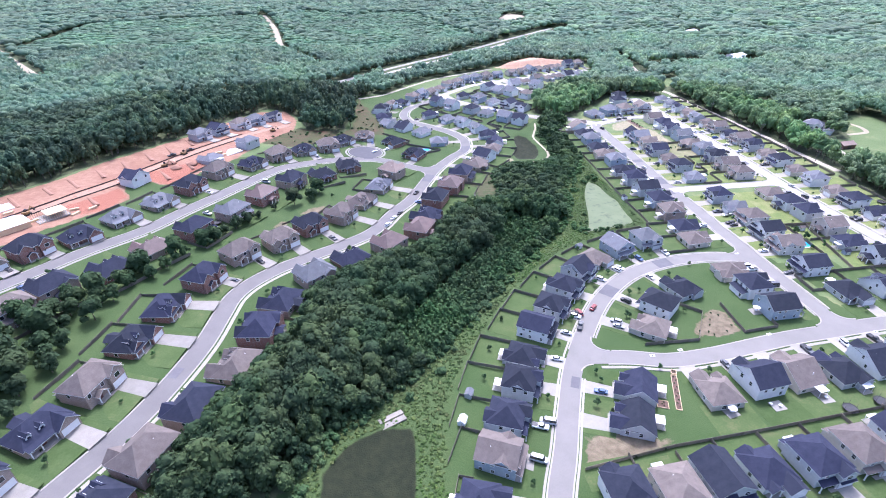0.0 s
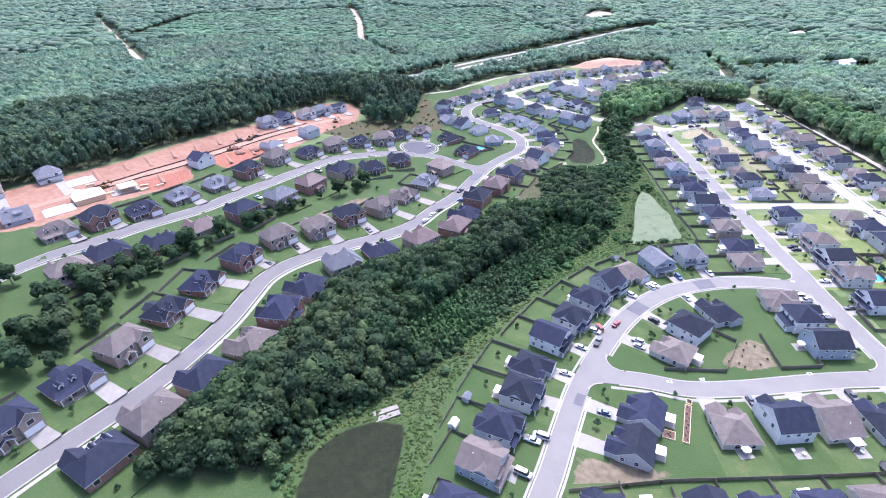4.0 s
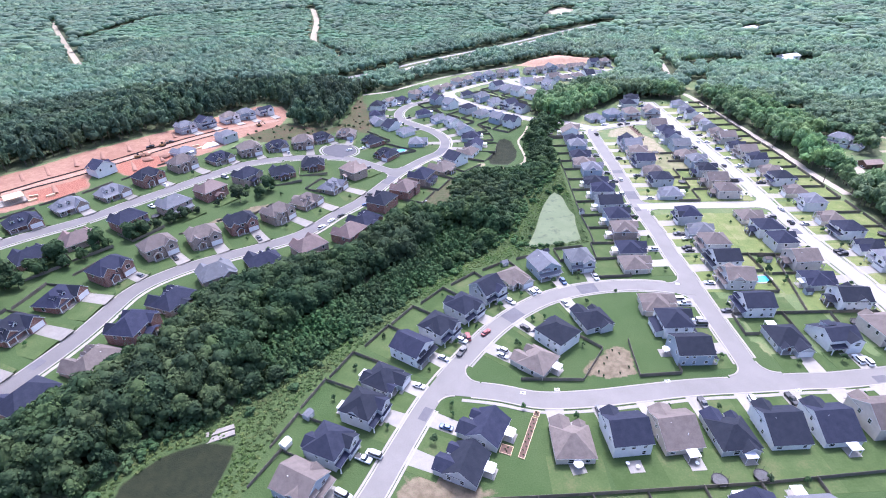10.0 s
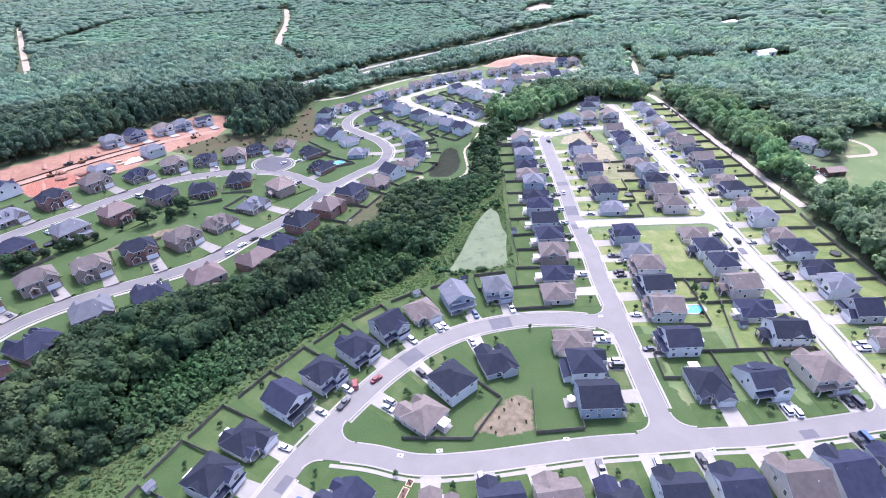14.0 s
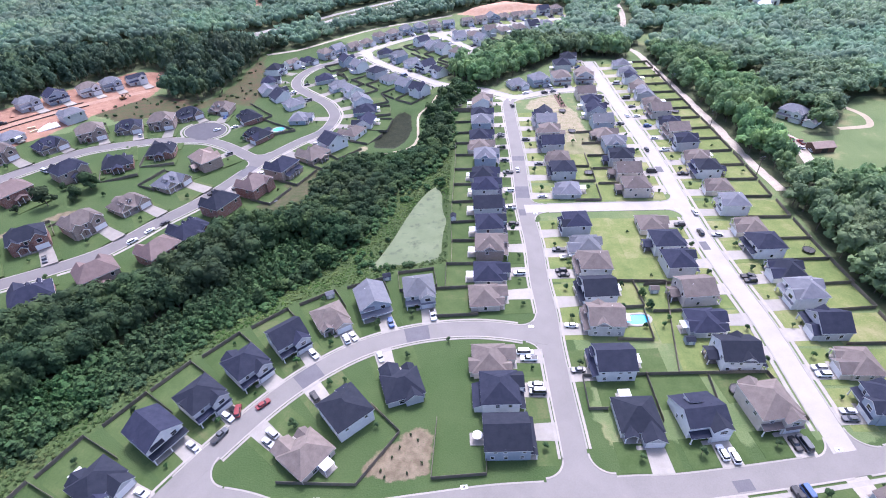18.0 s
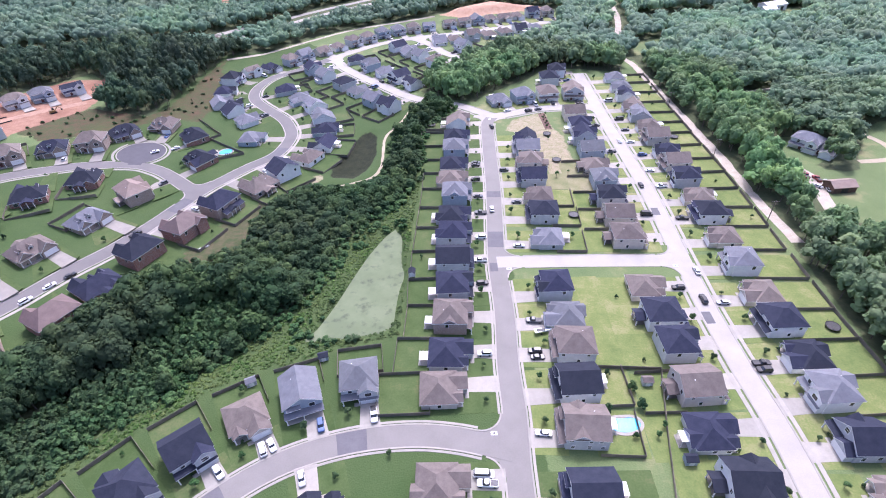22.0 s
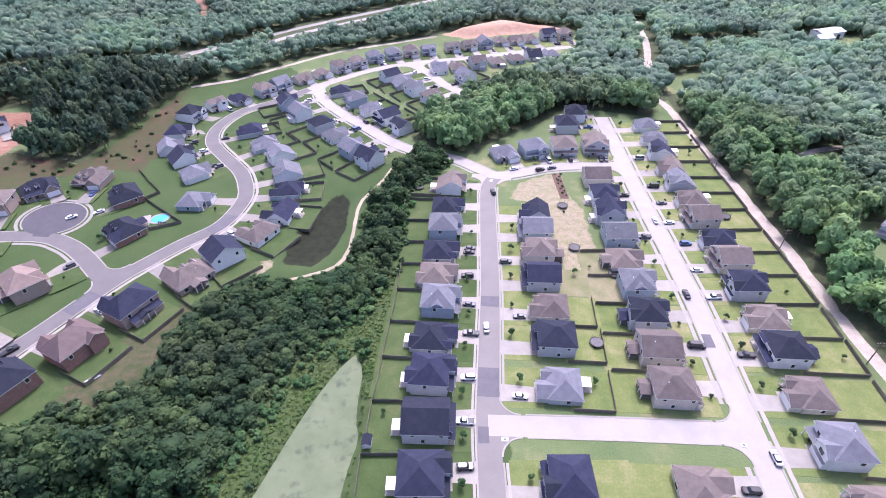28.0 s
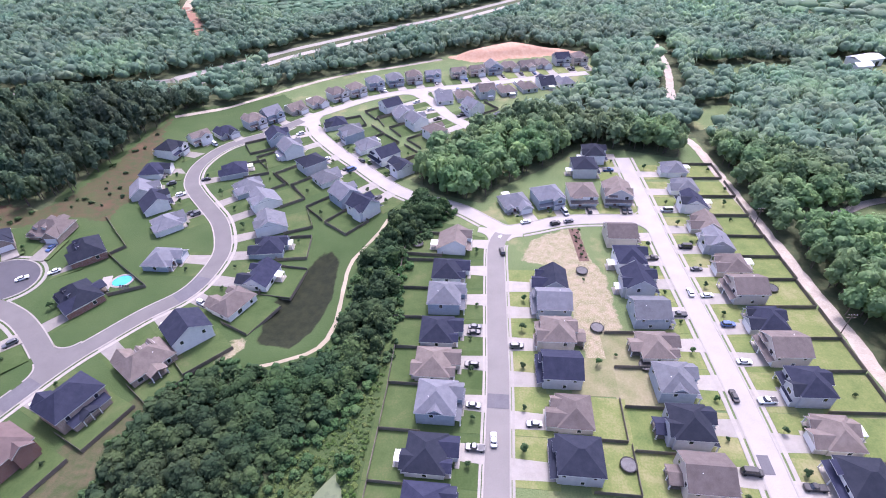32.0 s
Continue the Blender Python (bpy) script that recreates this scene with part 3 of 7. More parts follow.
def axis(lo, hi, step, far_lo, far_hi):
    mid = np.arange(lo, hi + step, step)
    out, d = [], step
    v = lo
    while v > far_lo:
        d *= 1.16
        v -= d
        out.append(v)
    left = out[::-1]
    out, d, v = [], step, mid[-1]
    while v < far_hi:
        d *= 1.16
        v += d
        out.append(v)
    return np.concatenate([left, mid, out])


gx, gy = np.meshgrid(axis(-240, 330, 3.0, -4500, 4500), axis(40, 710, 3.0, -4000, 4800))
gz = land(gx, gy)
idx = np.arange(gx.size).reshape(gx.shape)
ground_me = raw_mesh("ground", np.stack([gx, gy, gz], -1).reshape(-1, 3), np.stack([idx[:-1, :-1], idx[:-1, 1:], idx[1:, 1:], idx[1:, :-1]], -1).reshape(-1, 4))
fx, fy = gx.ravel(), gy.ravel()


def zone_attr(name, polys):
    v = np.max([depth_in(p, fx, fy) for p in polys], 0)
    ground_me.attributes.new(name, "FLOAT", "POINT").data.foreach_set("value", np.clip(v, -30, 30).astype(np.float32))


zone_attr("z_grass", [CLEARED] + FIELDS)
zone_attr("z_lush_shaded", [LUSH_SHADED])
zone_attr("z_meadow", [MEADOW])
zone_attr("z_wood", [CREEK])
zone_attr("z_pines", [PINES])
zone_attr("z_scrub", [SCRUB])
zone_attr("z_hollow", [HOLLOW])
zone_attr("z_clay", [CLAY])
zone_attr("z_dug", [DUG_A, DUG_B])
zone_attr("z_hill", [CLAYHILL])
zone_attr("z_sand", [SANDLOT, PILE])
zone_attr("z_bare", [DRYLOT, DRYLOT2, [(-41.6, 259.4), (-37.7, 266.8), (-30, 270.4), (-28.1, 264.4), (-34.8, 259.9)], [(-53.9, 244.3), (-52.1, 250.5), (-47.2, 249.8), (-48.1, 244.7)]])
zone_attr("z_mud", [DRYPOND, BASIN])
ground_me.materials.append(ground_mat())
ground_me.polygons.foreach_set("use_smooth", np.ones(len(ground_me.polygons), bool))
ground = tagged(new("ground", ground_me), "grassy and wooded ground with red clay and a creek hollow", "ground", kind="structure")


# ---- mesh helpers ----
class Shape:
    """Collects faces of one mesh."""

    def __init__(self):
        self.v, self.f = [], []

    def add(self, verts, faces):
        n = len(self.v)
        self.v += [tuple(p) for p in verts]
        self.f += [tuple(n + i for i in f) for f in faces]
        return self

    def box(self, x0, x1, y0, y1, z0, z1):
        return self.add([(x, y, z) for z in (z0, z1) for x, y in ((x0, y0), (x1, y0), (x1, y1), (x0, y1))],
                        [(3, 2, 1, 0), (4, 5, 6, 7), (0, 1, 5, 4), (1, 2, 6, 5), (2, 3, 7, 6), (3, 0, 4, 7)])

    def prism(self, ring, along, a, b):
        """A convex ring of (u, z) pulled along 'x' or 'y' from a to b."""
        n = len(ring)
        pt = (lambda u, z, s: (s, u, z)) if along == "x" else (lambda u, z, s: (u, s, z))
        v = [pt(u, z, a) for u, z in ring] + [pt(u, z, b) for u, z in ring]
        fs = [tuple(range(n)), tuple(range(2 * n - 1, n - 1, -1))] + [(i, i + n, (i + 1) % n + n, (i + 1) % n) for i in range(n)]
        return self.add(v, fs)

    def tube(self, x, y, z0, z1, r0, r1, n=8):
        ring = [(math.cos(6.2832 * k / n), math.sin(6.2832 * k / n)) for k in range(n)]
        v = [(x + r0 * c, y + r0 * s, z0) for c, s in ring] + [(x + r1 * c, y + r1 * s, z1) for c, s in ring]
        return self.add(v, [(i, (i + 1) % n, (i + 1) % n + n, i + n) for i in range(n)] + [tuple(range(n - 1, -1, -1)), tuple(range(n, 2 * n))])

    def mesh(self, name, mat, smooth_faces=False):
        me = bpy.data.meshes.new(name)
        me.from_pydata(self.v, [], self.f)
        bm = bmesh.new()
        bm.from_mesh(me)
        bmesh.ops.recalc_face_normals(bm, faces=bm.faces)
        bm.to_mesh(me)
        bm.free()
        me.materials.append(mat)
        if smooth_faces:
            me.polygons.foreach_set("use_smooth", np.ones(len(me.polygons), bool))
        return me


def part(name, shape, mat, parent, label="", m=None):
    """One mesh object under a thing or a part. shape: a Shape or a finished mesh."""
    me = shape if isinstance(shape, bpy.types.Mesh) else shape.mesh(name, mat)
    ob = new(name, me)
    ob.parent = parent
    if m is not None:
        ob.matrix_basis = m
    return tagged(ob, label)


def ribbon(line, offsets, z, lift=None):
    """A strip along a line between two offsets to its right, with thickness, laid on the land."""
    p = np.array(line)
    t = np.gradient(p, axis=0)
    t /= np.linalg.norm(t, axis=1)[:, None] + 1e-9
    nrm = np.stack([t[:, 1], -t[:, 0]], -1)
    a, b = p + nrm * offsets[0], p + nrm * offsets[1]
    za, zb = land(a[:, 0], a[:, 1]), land(b[:, 0], b[:, 1])
    n = len(p)
    v = np.concatenate([np.c_[a, za + z], np.c_[b, zb + z], np.c_[a, za - 0.3], np.c_[b, zb - 0.3]])
    i = np.arange(n - 1)
    f = np.concatenate([np.stack(q, -1) for q in ((i, i + n, i + n + 1, i + 1), (i, i + 1, i + 1 + 2 * n, i + 2 * n), (i + n, i + 3 * n, i + 3 * n + 1, i + n + 1))])
    return v, f


# ---- streets ----
HALF, KERB = 3.35, 3.85
WALKS = {"straight": (1, -1), "parallel": (1, -1), "near": (1, -1), "loop": (1,), "west": (-1,), "far_west": (-1,), "upper": (1,), "cross": (), "top": (), "spur": (), "neck": (), "clay": ()}
streets = tagged(new("road_surface"), "network of worn grey asphalt residential streets", "road", kind="structure")
kerbs = tagged(new("kerb_line"), "pale concrete kerbs and gutters edging the streets", "kerb", kind="structure")
paths = tagged(new("pavement"), "pale concrete footpaths beside the streets", "pavement", kind="structure")


CORNER = 6.0
# Cloud shade in the west and sunshine elsewhere are put into these street tones.
TONE = {"west": ASPHALT_SHADED, "far_west": ASPHALT_SHADED, "neck": FRESH, "parallel": ASPHALT_SUNLIT, "cross": ASPHALT_SUNLIT, "upper": ASPHALT_SUNLIT, "top": ASPHALT_SUNLIT, "spur": ASPHALT_SUNLIT}


def near_other(line, x, y):
    """Distance to a street, and whether its nearest point is one of its ends."""
    p = np.array(line)
    d = np.hypot(x[:, None] - p[:, 0], y[:, None] - p[:, 1])
    i = d.argmin(1)
    return d.min(1), (i == 0) | (i == len(p) - 1)


def free_runs(line, offset, name, room):
    """Index runs of the offset line that lie clear of all other streets and of their rounded corners."""
    p = np.array(line)
    t = np.gradient(p, axis=0)
    t /= np.linalg.norm(t, axis=1)[:, None] + 1e-9
    q = p + np.stack([t[:, 1], -t[:, 0]], -1) * offset
    ok = np.ones(len(q), bool)
    for other, l2 in LINE.items():
        if other not in (name, "clay", "neck"):
            d, end = near_other(l2, q[:, 0], q[:, 1])
            ok &= d > np.where(end, HALF + 0.25, HALF + CORNER)
    ok &= np.hypot(q[:, 0] - CUL[0], q[:, 1] - CUL[1]) > CUL[2] + 1.5
    if name == "far_west" and offset < 0:
        ok &= np.hypot(q[:, 0] - 7, q[:, 1] - 354) > 9
    runs, cur = [], []
    for i, good in enumerate(ok):
        if good:
            cur.append(i)
        elif cur:
            runs.append(cur)
            cur = []
    if cur:
        runs.append(cur)
    return [r for r in runs if len(r) > 2]


def corner(through, stem, at_end):
    """The two rounded corners where a street ends on another: asphalt fillet and curved kerb."""
    ls, lt = LINE[stem], LINE[through]
    j, j2 = (ls[-1], ls[-5]) if at_end else (ls[0], ls[4])
    v = (j2 - j) / np.linalg.norm(j2 - j)
    i = int(np.clip(np.argmin(np.hypot(*(lt - j).T)), 2, len(lt) - 3))
    t = (lt[i + 2] - lt[i - 2]) / np.linalg.norm(lt[i + 2] - lt[i - 2])
    for u in (t, -t):
        sn = abs(u[0] * v[1] - u[1] * v[0])
        c = j + (u + v) * (HALF + CORNER) / sn
        pu, pv = j + u * np.dot(c - j, u), j + v * np.dot(c - j, v)
        a0, a1 = [math.atan2(*(w - c)[::-1]) for w in (pu, pv)]
        da = (a1 - a0 + math.pi) % (2 * math.pi) - math.pi
        arc = np.array([c + CORNER * np.array([math.cos(a0 + da * k / 8), math.sin(a0 + da * k / 8)]) for k in range(9)])
        z = float(land(*j)) + 0.03 + 0.004 * (len(stem) % 5) + (0.002 if u is t else 0.0)
        pts = [(*pu, z), *[(*p, z) for p in arc], (*pv, z), (*j, z)]
        tone = TONE.get(through, ASPHALT)
        part("asphalt", raw_mesh("asphalt", pts, [(11, i, i + 1) if da > 0 else (11, i + 1, i) for i in range(10)]), tone, streets).data.materials.append(tone)
        vv, ff = ribbon(arc, (0, 0.5) if da < 0 else (-0.5, 0), 0.15)
        part("kerb", raw_mesh("kerb", vv, ff), CONCRETE, kerbs).data.materials.append(CONCRETE)


for k, (name, line) in enumerate(LINE.items()):
    if name == "clay":
        v, f = ribbon(line, (-2.6, 2.6), 0.05)
        tagged(new("clay_road", raw_mesh("clay_road", v, f)), "graded red clay site road", "road", kind="structure").data.materials.append(CLAYROAD)
        continue
    v, f = ribbon(line, (-HALF, HALF), 0.05 + 0.005 * k)
    part("asphalt", raw_mesh("asphalt", v, f), TONE.get(name, ASPHALT), streets).data.materials.append(TONE.get(name, ASPHALT))
    for side in (1, -1):
        for run in free_runs(line, side * KERB, name, HALF + 0.2):
            v, f = ribbon(line[run[0]:run[-1] + 1], sorted((side * HALF, side * KERB)), 0.15)
            part("kerb", raw_mesh("kerb", v, f), CONCRETE, kerbs).data.materials.append(CONCRETE)
        if side in WALKS[name]:
            a, b = (4.1, 4.85) if name in ("straight", "near") else (4.5, 5.75)
            for run in free_runs(line, side * (a + b) / 2, name, 0):
                v, f = ribbon(line[run[0]:run[-1] + 1], sorted((side * a, side * b)), 0.11)
                part("footpath", raw_mesh("footpath", v, f), CONCRETE, paths).data.materials.append(CONCRETE)

for th, st, e in (("upper", "straight", False), ("top", "upper", False), ("top", "spur", False), ("parallel", "upper", True), ("straight", "cross", False), ("parallel", "cross", True), ("west", "far_west", False), ("straight", "near", True), ("near", "loop", False), ("loop", "straight", True), ("loop", "parallel", True)):
    corner(th, st, e)
n, (cx, cy, cr) = 40, CUL
rings = [(cx, cy, 0.0)] + [(cx + cr * k / 4 * math.cos(6.2832 * i / n), cy + cr * k / 4 * math.sin(6.2832 * i / n), 0.0) for k in (1, 2, 3, 4) for i in range(n)]
s = Shape().add([(a, b, float(land(a, b)) + 0.12) for a, b, _ in rings], [(0, 1 + i, 1 + (i + 1) % n) for i in range(n)] + [(1 + k * n + i, 1 + (k + 1) * n + i, 1 + (k + 1) * n + (i + 1) % n, 1 + k * n + (i + 1) % n) for k in range(3) for i in range(n)])
part("asphalt", s, FRESH, streets, "darker asphalt turning circle")
arc = np.array([(cx + math.cos(a) * (cr + 0.25), cy + math.sin(a) * (cr + 0.25)) for a in np.radians(np.arange(-55, 236, 8))])
v, f = ribbon(arc, (-0.3, 0.3), 0.2)
part("kerb", raw_mesh("kerb", v, f), CONCRETE, kerbs).data.materials.append(CONCRETE)
v, f = ribbon(np.array([(cx + math.cos(a) * (cr + 2), cy + math.sin(a) * (cr + 2)) for a in np.radians(np.arange(-50, 231, 8))]), (-0.65, 0.65), 0.11)
part("footpath", raw_mesh("footpath", v, f), CONCRETE, paths).data.materials.append(CONCRETE)


def street_patch(name, s0, length, half=HALF - 0.15, shift_x=0.0):
    """A mended length of roadway, a little darker than the rest."""
    line = LINE[name]
    i = int(s0 * (len(line) - 1))
    v, f = ribbon(line[i:i + max(3, int(length / 2.5) + 1)], (-half + shift_x, half + shift_x), 0.125)
    part("asphalt_patch", raw_mesh("asphalt_patch", v, f), PATCH, streets, "dark rectangular asphalt repair").data.materials.append(PATCH)


for nm, s0, ln in (("straight", 0.44, 10), ("straight", 0.52, 6), ("straight", 0.33, 7), ("near", 0.32, 6), ("near", 0.60, 9), ("near", 0.78, 9), ("loop", 0.62, 6), ("parallel", 0.52, 6), ("west", 0.45, 12), ("west", 0.86, 5), ("west", 0.33, 14), ("parallel", 0.71, 5)):
    street_patch(nm, s0, ln, HALF - 0.15 if ln > 6 else 1.5, 0 if ln > 6 else 1.4)

# pale dirt and gravel ways
for name, line in TLINE.items():
    w = {"field_path": 0.75, "gravel_road": 2.4, "bank_track": 1.8, "forest_track": 2.6, "power_line_cut": 4.5, "clay_cut": 4.5, "west_cut": 3.5}[name]
    v, f = ribbon(line, (-w, w), 0.06)
    if name not in ("power_line_cut", "west_cut"):
        rng = np.random.RandomState(3)
        v[:, :2] += rng.normal(0, w * 0.13, (len(v), 2))
    tagged(new(name, raw_mesh(name, v, f)), "pale dirt and gravel track", "track", kind="structure").data.materials.append(ORANGE if name == "clay_cut" else SOIL if name.endswith(("_cut", "_path")) else GRAVEL)
for a, b in ((-11.5, -4.5), (4.5, 11.5)):
    v, f = ribbon(HIGHWAY, (a, b), 0.1)
    tagged(new("highway", raw_mesh("highway", v, f)), "pale asphalt carriageway of a divided highway", "road", kind="structure").data.materials.append(CONCRETE)


def sheet(name, poly, z, mat, label, category):
    """A level sheet with the given outline."""
    bm = bmesh.new()
    face = bm.faces.new([bm.verts.new((x, y, z)) for x, y in curve(list(poly) + [poly[0]], 2.0)[:-1]])
    if face.calc_area() and face.normal.z < 0:
        face.normal_flip()
    bmesh.ops.triangulate(bm, faces=bm.faces)
    me = bpy.data.meshes.new(name)
    bm.to_mesh(me)
    bm.free()
    me.materials.append(mat)
    return tagged(new(name, me), label, category, kind="structure")


def pond_mat():
    m, nt, bsdf = base_mat("algae_water", 0.7, spec=0.12)
    n1, n2 = noise_node(nt, 0.1, 4), noise_node(nt, 0.28, 4)
    col = mixc(nt, span(nt, n1, 0.38, 0.62), (0.118, 0.148, 0.08), (0.155, 0.183, 0.106))
    col = mixc(nt, span(nt, n2, 0.56, 0.72, 0, 0.75), col, (0.06, 0.078, 0.055))
    lk(nt, col, bsdf.inputs["Base Color"])
    lk(nt, span(nt, n1, 0.35, 0.6, 0.6, 0.85), bsdf.inputs["Roughness"])
    return m


sheet("bare_field", [(244.7, 1005.8), (269.1, 983.2), (307.7, 1006), (323.9, 1124.2), (287.4, 1138.1)], 0.3, SOIL, "distant bare tan field among the woods", "field")
sheet("water_pond", POND, -2.2, pond_mat(), "still pond covered with pale green algae", "pond")

# ---- trees ----
def ico(sub=0):
    bm = bmesh.new()
    bmesh.ops.create_icosphere(bm, subdivisions=sub + 1, radius=1.0)
    v = np.array([x.co[:] for x in bm.verts])
    f = np.array([[a.index for a in q.verts] for q in bm.faces])
    bm.free()
    return v, f


def crown(rs, lumps, leaves, tall=1.15, leaf=0.16, cone=0.0, tilt=0.32, jag=0.5):
    """A unit crown, base at z 0 and about 1 m in radius: uneven lumps of foliage and loose leaf clumps over them."""
    V, F, n = [], [], 0
    iv, fi = ico(0)
    cent = []
    sx, sy = rs.uniform(0.78, 1.2, 2)
    for k in range(lumps):
        a, u = 2.4 * k + rs.uniform(-0.7, 0.7), (k + 0.5) / lumps
        r = (0.68 * math.sqrt(u) if not cone else 0.55 * (1 - u)) * rs.uniform(0.65, 1.25)
        z = tall * (0.95 - 0.62 * u + rs.uniform(-0.16, 0.16)) if not cone else 0.25 + cone * u
        size = rs.uniform(0.22, 0.48) * (1.25 - 0.4 * u if not cone else 1.1 - 0.75 * u)
        c = np.array([r * math.cos(a) * sx, r * math.sin(a) * sy, z])
        cent.append((c, size))
        V.append(iv * (1 + rs.uniform(-jag, jag, (len(iv), 1))) * size * np.array([1, 1, 0.8]) + c)
        F.append(fi + n)
        n += len(iv)
    weight = np.array([w for _, w in cent]) ** 2
    for k in rs.choice(len(cent), leaves, p=weight / weight.sum()):
        c, size = cent[k]
        d = rs.normal(size=3)
        d[2] = abs(d[2]) * 0.9 - 0.25
        d /= np.linalg.norm(d)
        p = c + d * size * np.array([1, 1, 0.82]) * rs.uniform(0.92, 1.22)
        d = d * 0.8 + np.array([0, 0, 0.45])
        d /= np.linalg.norm(d)
        t1 = np.cross(d, rs.normal(size=3))
        t1 /= np.linalg.norm(t1) + 1e-9
        t1, t2 = t1 + d * rs.uniform(-tilt, tilt), np.cross(d, t1) + d * rs.uniform(-tilt, tilt)
        s = leaf * rs.uniform(0.5, 1.4)
        V.append(np.array([p - t1 * s - t2 * s * 0.6, p + t1 * s - t2 * s * 0.5, p + t1 * s * 0.5 + t2 * s, p - t1 * s * 0.7 + t2 * s * 0.8]))
        F.append(np.array([[0, 1, 2], [0, 2, 3]]) + n)
        n += 4
    return np.concatenate(V), np.concatenate(F)


def grove(name, label, xs, ys, radius, height, templates, mat, seed, base=0.25, tallness=1.0):
    """Many crowns joined into one mesh; height is that of the tree tops."""
    rs = np.random.RandomState(seed)
    zs = land(xs, ys)
    V, F, T, n = [], [], [], 0
    pick = rs.randint(len(templates), size=len(xs))
    rad = radius * rs.uniform(0.5, 1.5, len(xs))
    field = np.sin(xs * 0.043 + ys * 0.021) + np.sin(ys * 0.051 - xs * 0.017 + 1.3)
    hgt = height * tallness * (0.72 + 0.26 * rad / radius + rs.uniform(-0.1, 0.14, len(xs)) + 0.07 * field)
    tint = np.clip(rs.uniform(0, 1, len(xs)) + 0.12 * field, 0, 1)
    for t, (tv, tf) in enumerate(templates):
        ids = np.where(pick == t)[0]
        if not len(ids):
            continue
        ang = rs.uniform(0, 6.283, len(ids))
        c, s = np.cos(ang)[:, None], np.sin(ang)[:, None]
        x = (tv[:, 0] * c - tv[:, 1] * s) * rad[ids, None] + xs[ids, None]
        y = (tv[:, 0] * s + tv[:, 1] * c) * rad[ids, None] + ys[ids, None]
        top = tv[:, 2].max()
        z = zs[ids, None] + hgt[ids, None] * (base + (1 - base) * tv[:, 2] / top)
        V.append(np.stack([x, y, z], -1).reshape(-1, 3))
        F.append((tf[None] + (np.arange(len(ids)) * len(tv))[:, None, None]).reshape(-1, 3) + n)
        T.append(np.repeat(tint[ids], len(tv)))
        n += len(ids) * len(tv)
    me = raw_mesh(name, np.concatenate(V), np.concatenate(F))
    me.attributes.new("tint", "FLOAT", "POINT").data.foreach_set("value", np.concatenate(T).astype(np.float32))
    me.polygons.foreach_set("use_smooth", np.ones(len(me.polygons), bool))
    me.materials.append(mat)
    return tagged(new(name, me), label, "woods", kind="stuff")


def trunks(name, xs, ys, height, r, parent):
    """Slim tapered trunks for a wood, as one part."""
    zs = land(xs, ys)
    k = np.arange(5) * 1.2566
    ring = np.stack([np.cos(k), np.sin(k)], -1)
    lo = np.concatenate([ring * r, np.full((5, 1), -0.3)], 1)
    hi = np.concatenate([ring * r * 0.5, np.full((5, 1), height)], 1)
    tv = np.concatenate([lo, hi])
    tf = np.array([[i, (i + 1) % 5, (i + 1) % 5 + 5, i + 5] for i in range(5)])
    v = (tv[None] + np.stack([xs, ys, zs], -1)[:, None]).reshape(-1, 3)
    f = (tf[None] + (np.arange(len(xs)) * 10)[:, None, None]).reshape(-1, 4)
    ob = part(name, raw_mesh(name, v, f), BARK, parent)
    ob.data.materials.append(BARK)
    tagged(ob, kind="stuff")


def scatter(x0, x1, y0, y1, step, seed, jitter=0.42):
    rs = np.random.RandomState(seed)
    x, y = np.meshgrid(np.arange(x0, x1, step), np.arange(y0, y1, step))
    x = x + (np.arange(x.shape[0]) % 2)[:, None] * step / 2
    return (x + rs.uniform(-jitter, jitter, x.shape) * step).ravel(), (y + rs.uniform(-jitter, jitter, y.shape) * step).ravel()


def clear_of_ways(x, y, room=4.0):
    ok = np.ones(x.shape, bool)
    for name, line in TLINE.items():
        ok &= dist(line, x, y) > {"power_line_cut": 9, "clay_cut": 8, "west_cut": 9, "gravel_road": 3.2, "field_path": 2.0, "forest_track": 7.0}.get(name, 4.5)
    i = HIGHWAY[np.argmin([(x - a) ** 2 + (y - b) ** 2 for a, b in HIGHWAY[::2]], 0) * 2] if x.size else np.zeros((0, 2))
    near_side = (x - i[:, 0]) * 0.7 - (y - i[:, 1]) * 0.7 > 0
    ok &= dist(HIGHWAY, x, y) > np.where(near_side & (x > 20), 34, np.where(x > 20, 17, 13))
    for f in FIELDS:
        cx, cy = np.mean(f, 0)
        away = np.array([cx - 130, cy - 160]) / math.hypot(cx - 130, cy - 160)
        for back in (0, 6, 12):
            ok &= ~inside(f, x + away[0] * back, y + away[1] * back)
    return ok


rs = np.random.RandomState(11)
def clump(count, leaves):
    """A cheap unit crown for woods far off: a few uneven lumps and some loose leaf clumps."""
    iv, fi = ico(0)
    V, F, n = [], [], 0
    for k in range(count):
        a, off = rs.uniform(0, 6.283), 0.42 * (count > 1)
        size = rs.uniform(0.55, 0.75) if count > 1 else 1.0
        V.append(iv * (1 + rs.uniform(-0.28, 0.28, (len(iv), 1))) * size * np.array([1, 1, 0.85]) + np.array([off * math.cos(a), off * math.sin(a), 0.6 + rs.uniform(-0.2, 0.2)]))
        F.append(fi + n)
        n += len(iv)
    for k in range(leaves):
        a, z = rs.uniform(0, 6.283), rs.uniform(0.4, 1.25)
        p = np.array([0.75 * math.cos(a), 0.75 * math.sin(a), z])
        V.append(p + rs.normal(0, 0.2, (3, 3)))
        F.append(np.array([[0, 1, 2]]) + n)
        n += 3
    return np.concatenate(V), np.concatenate(F)


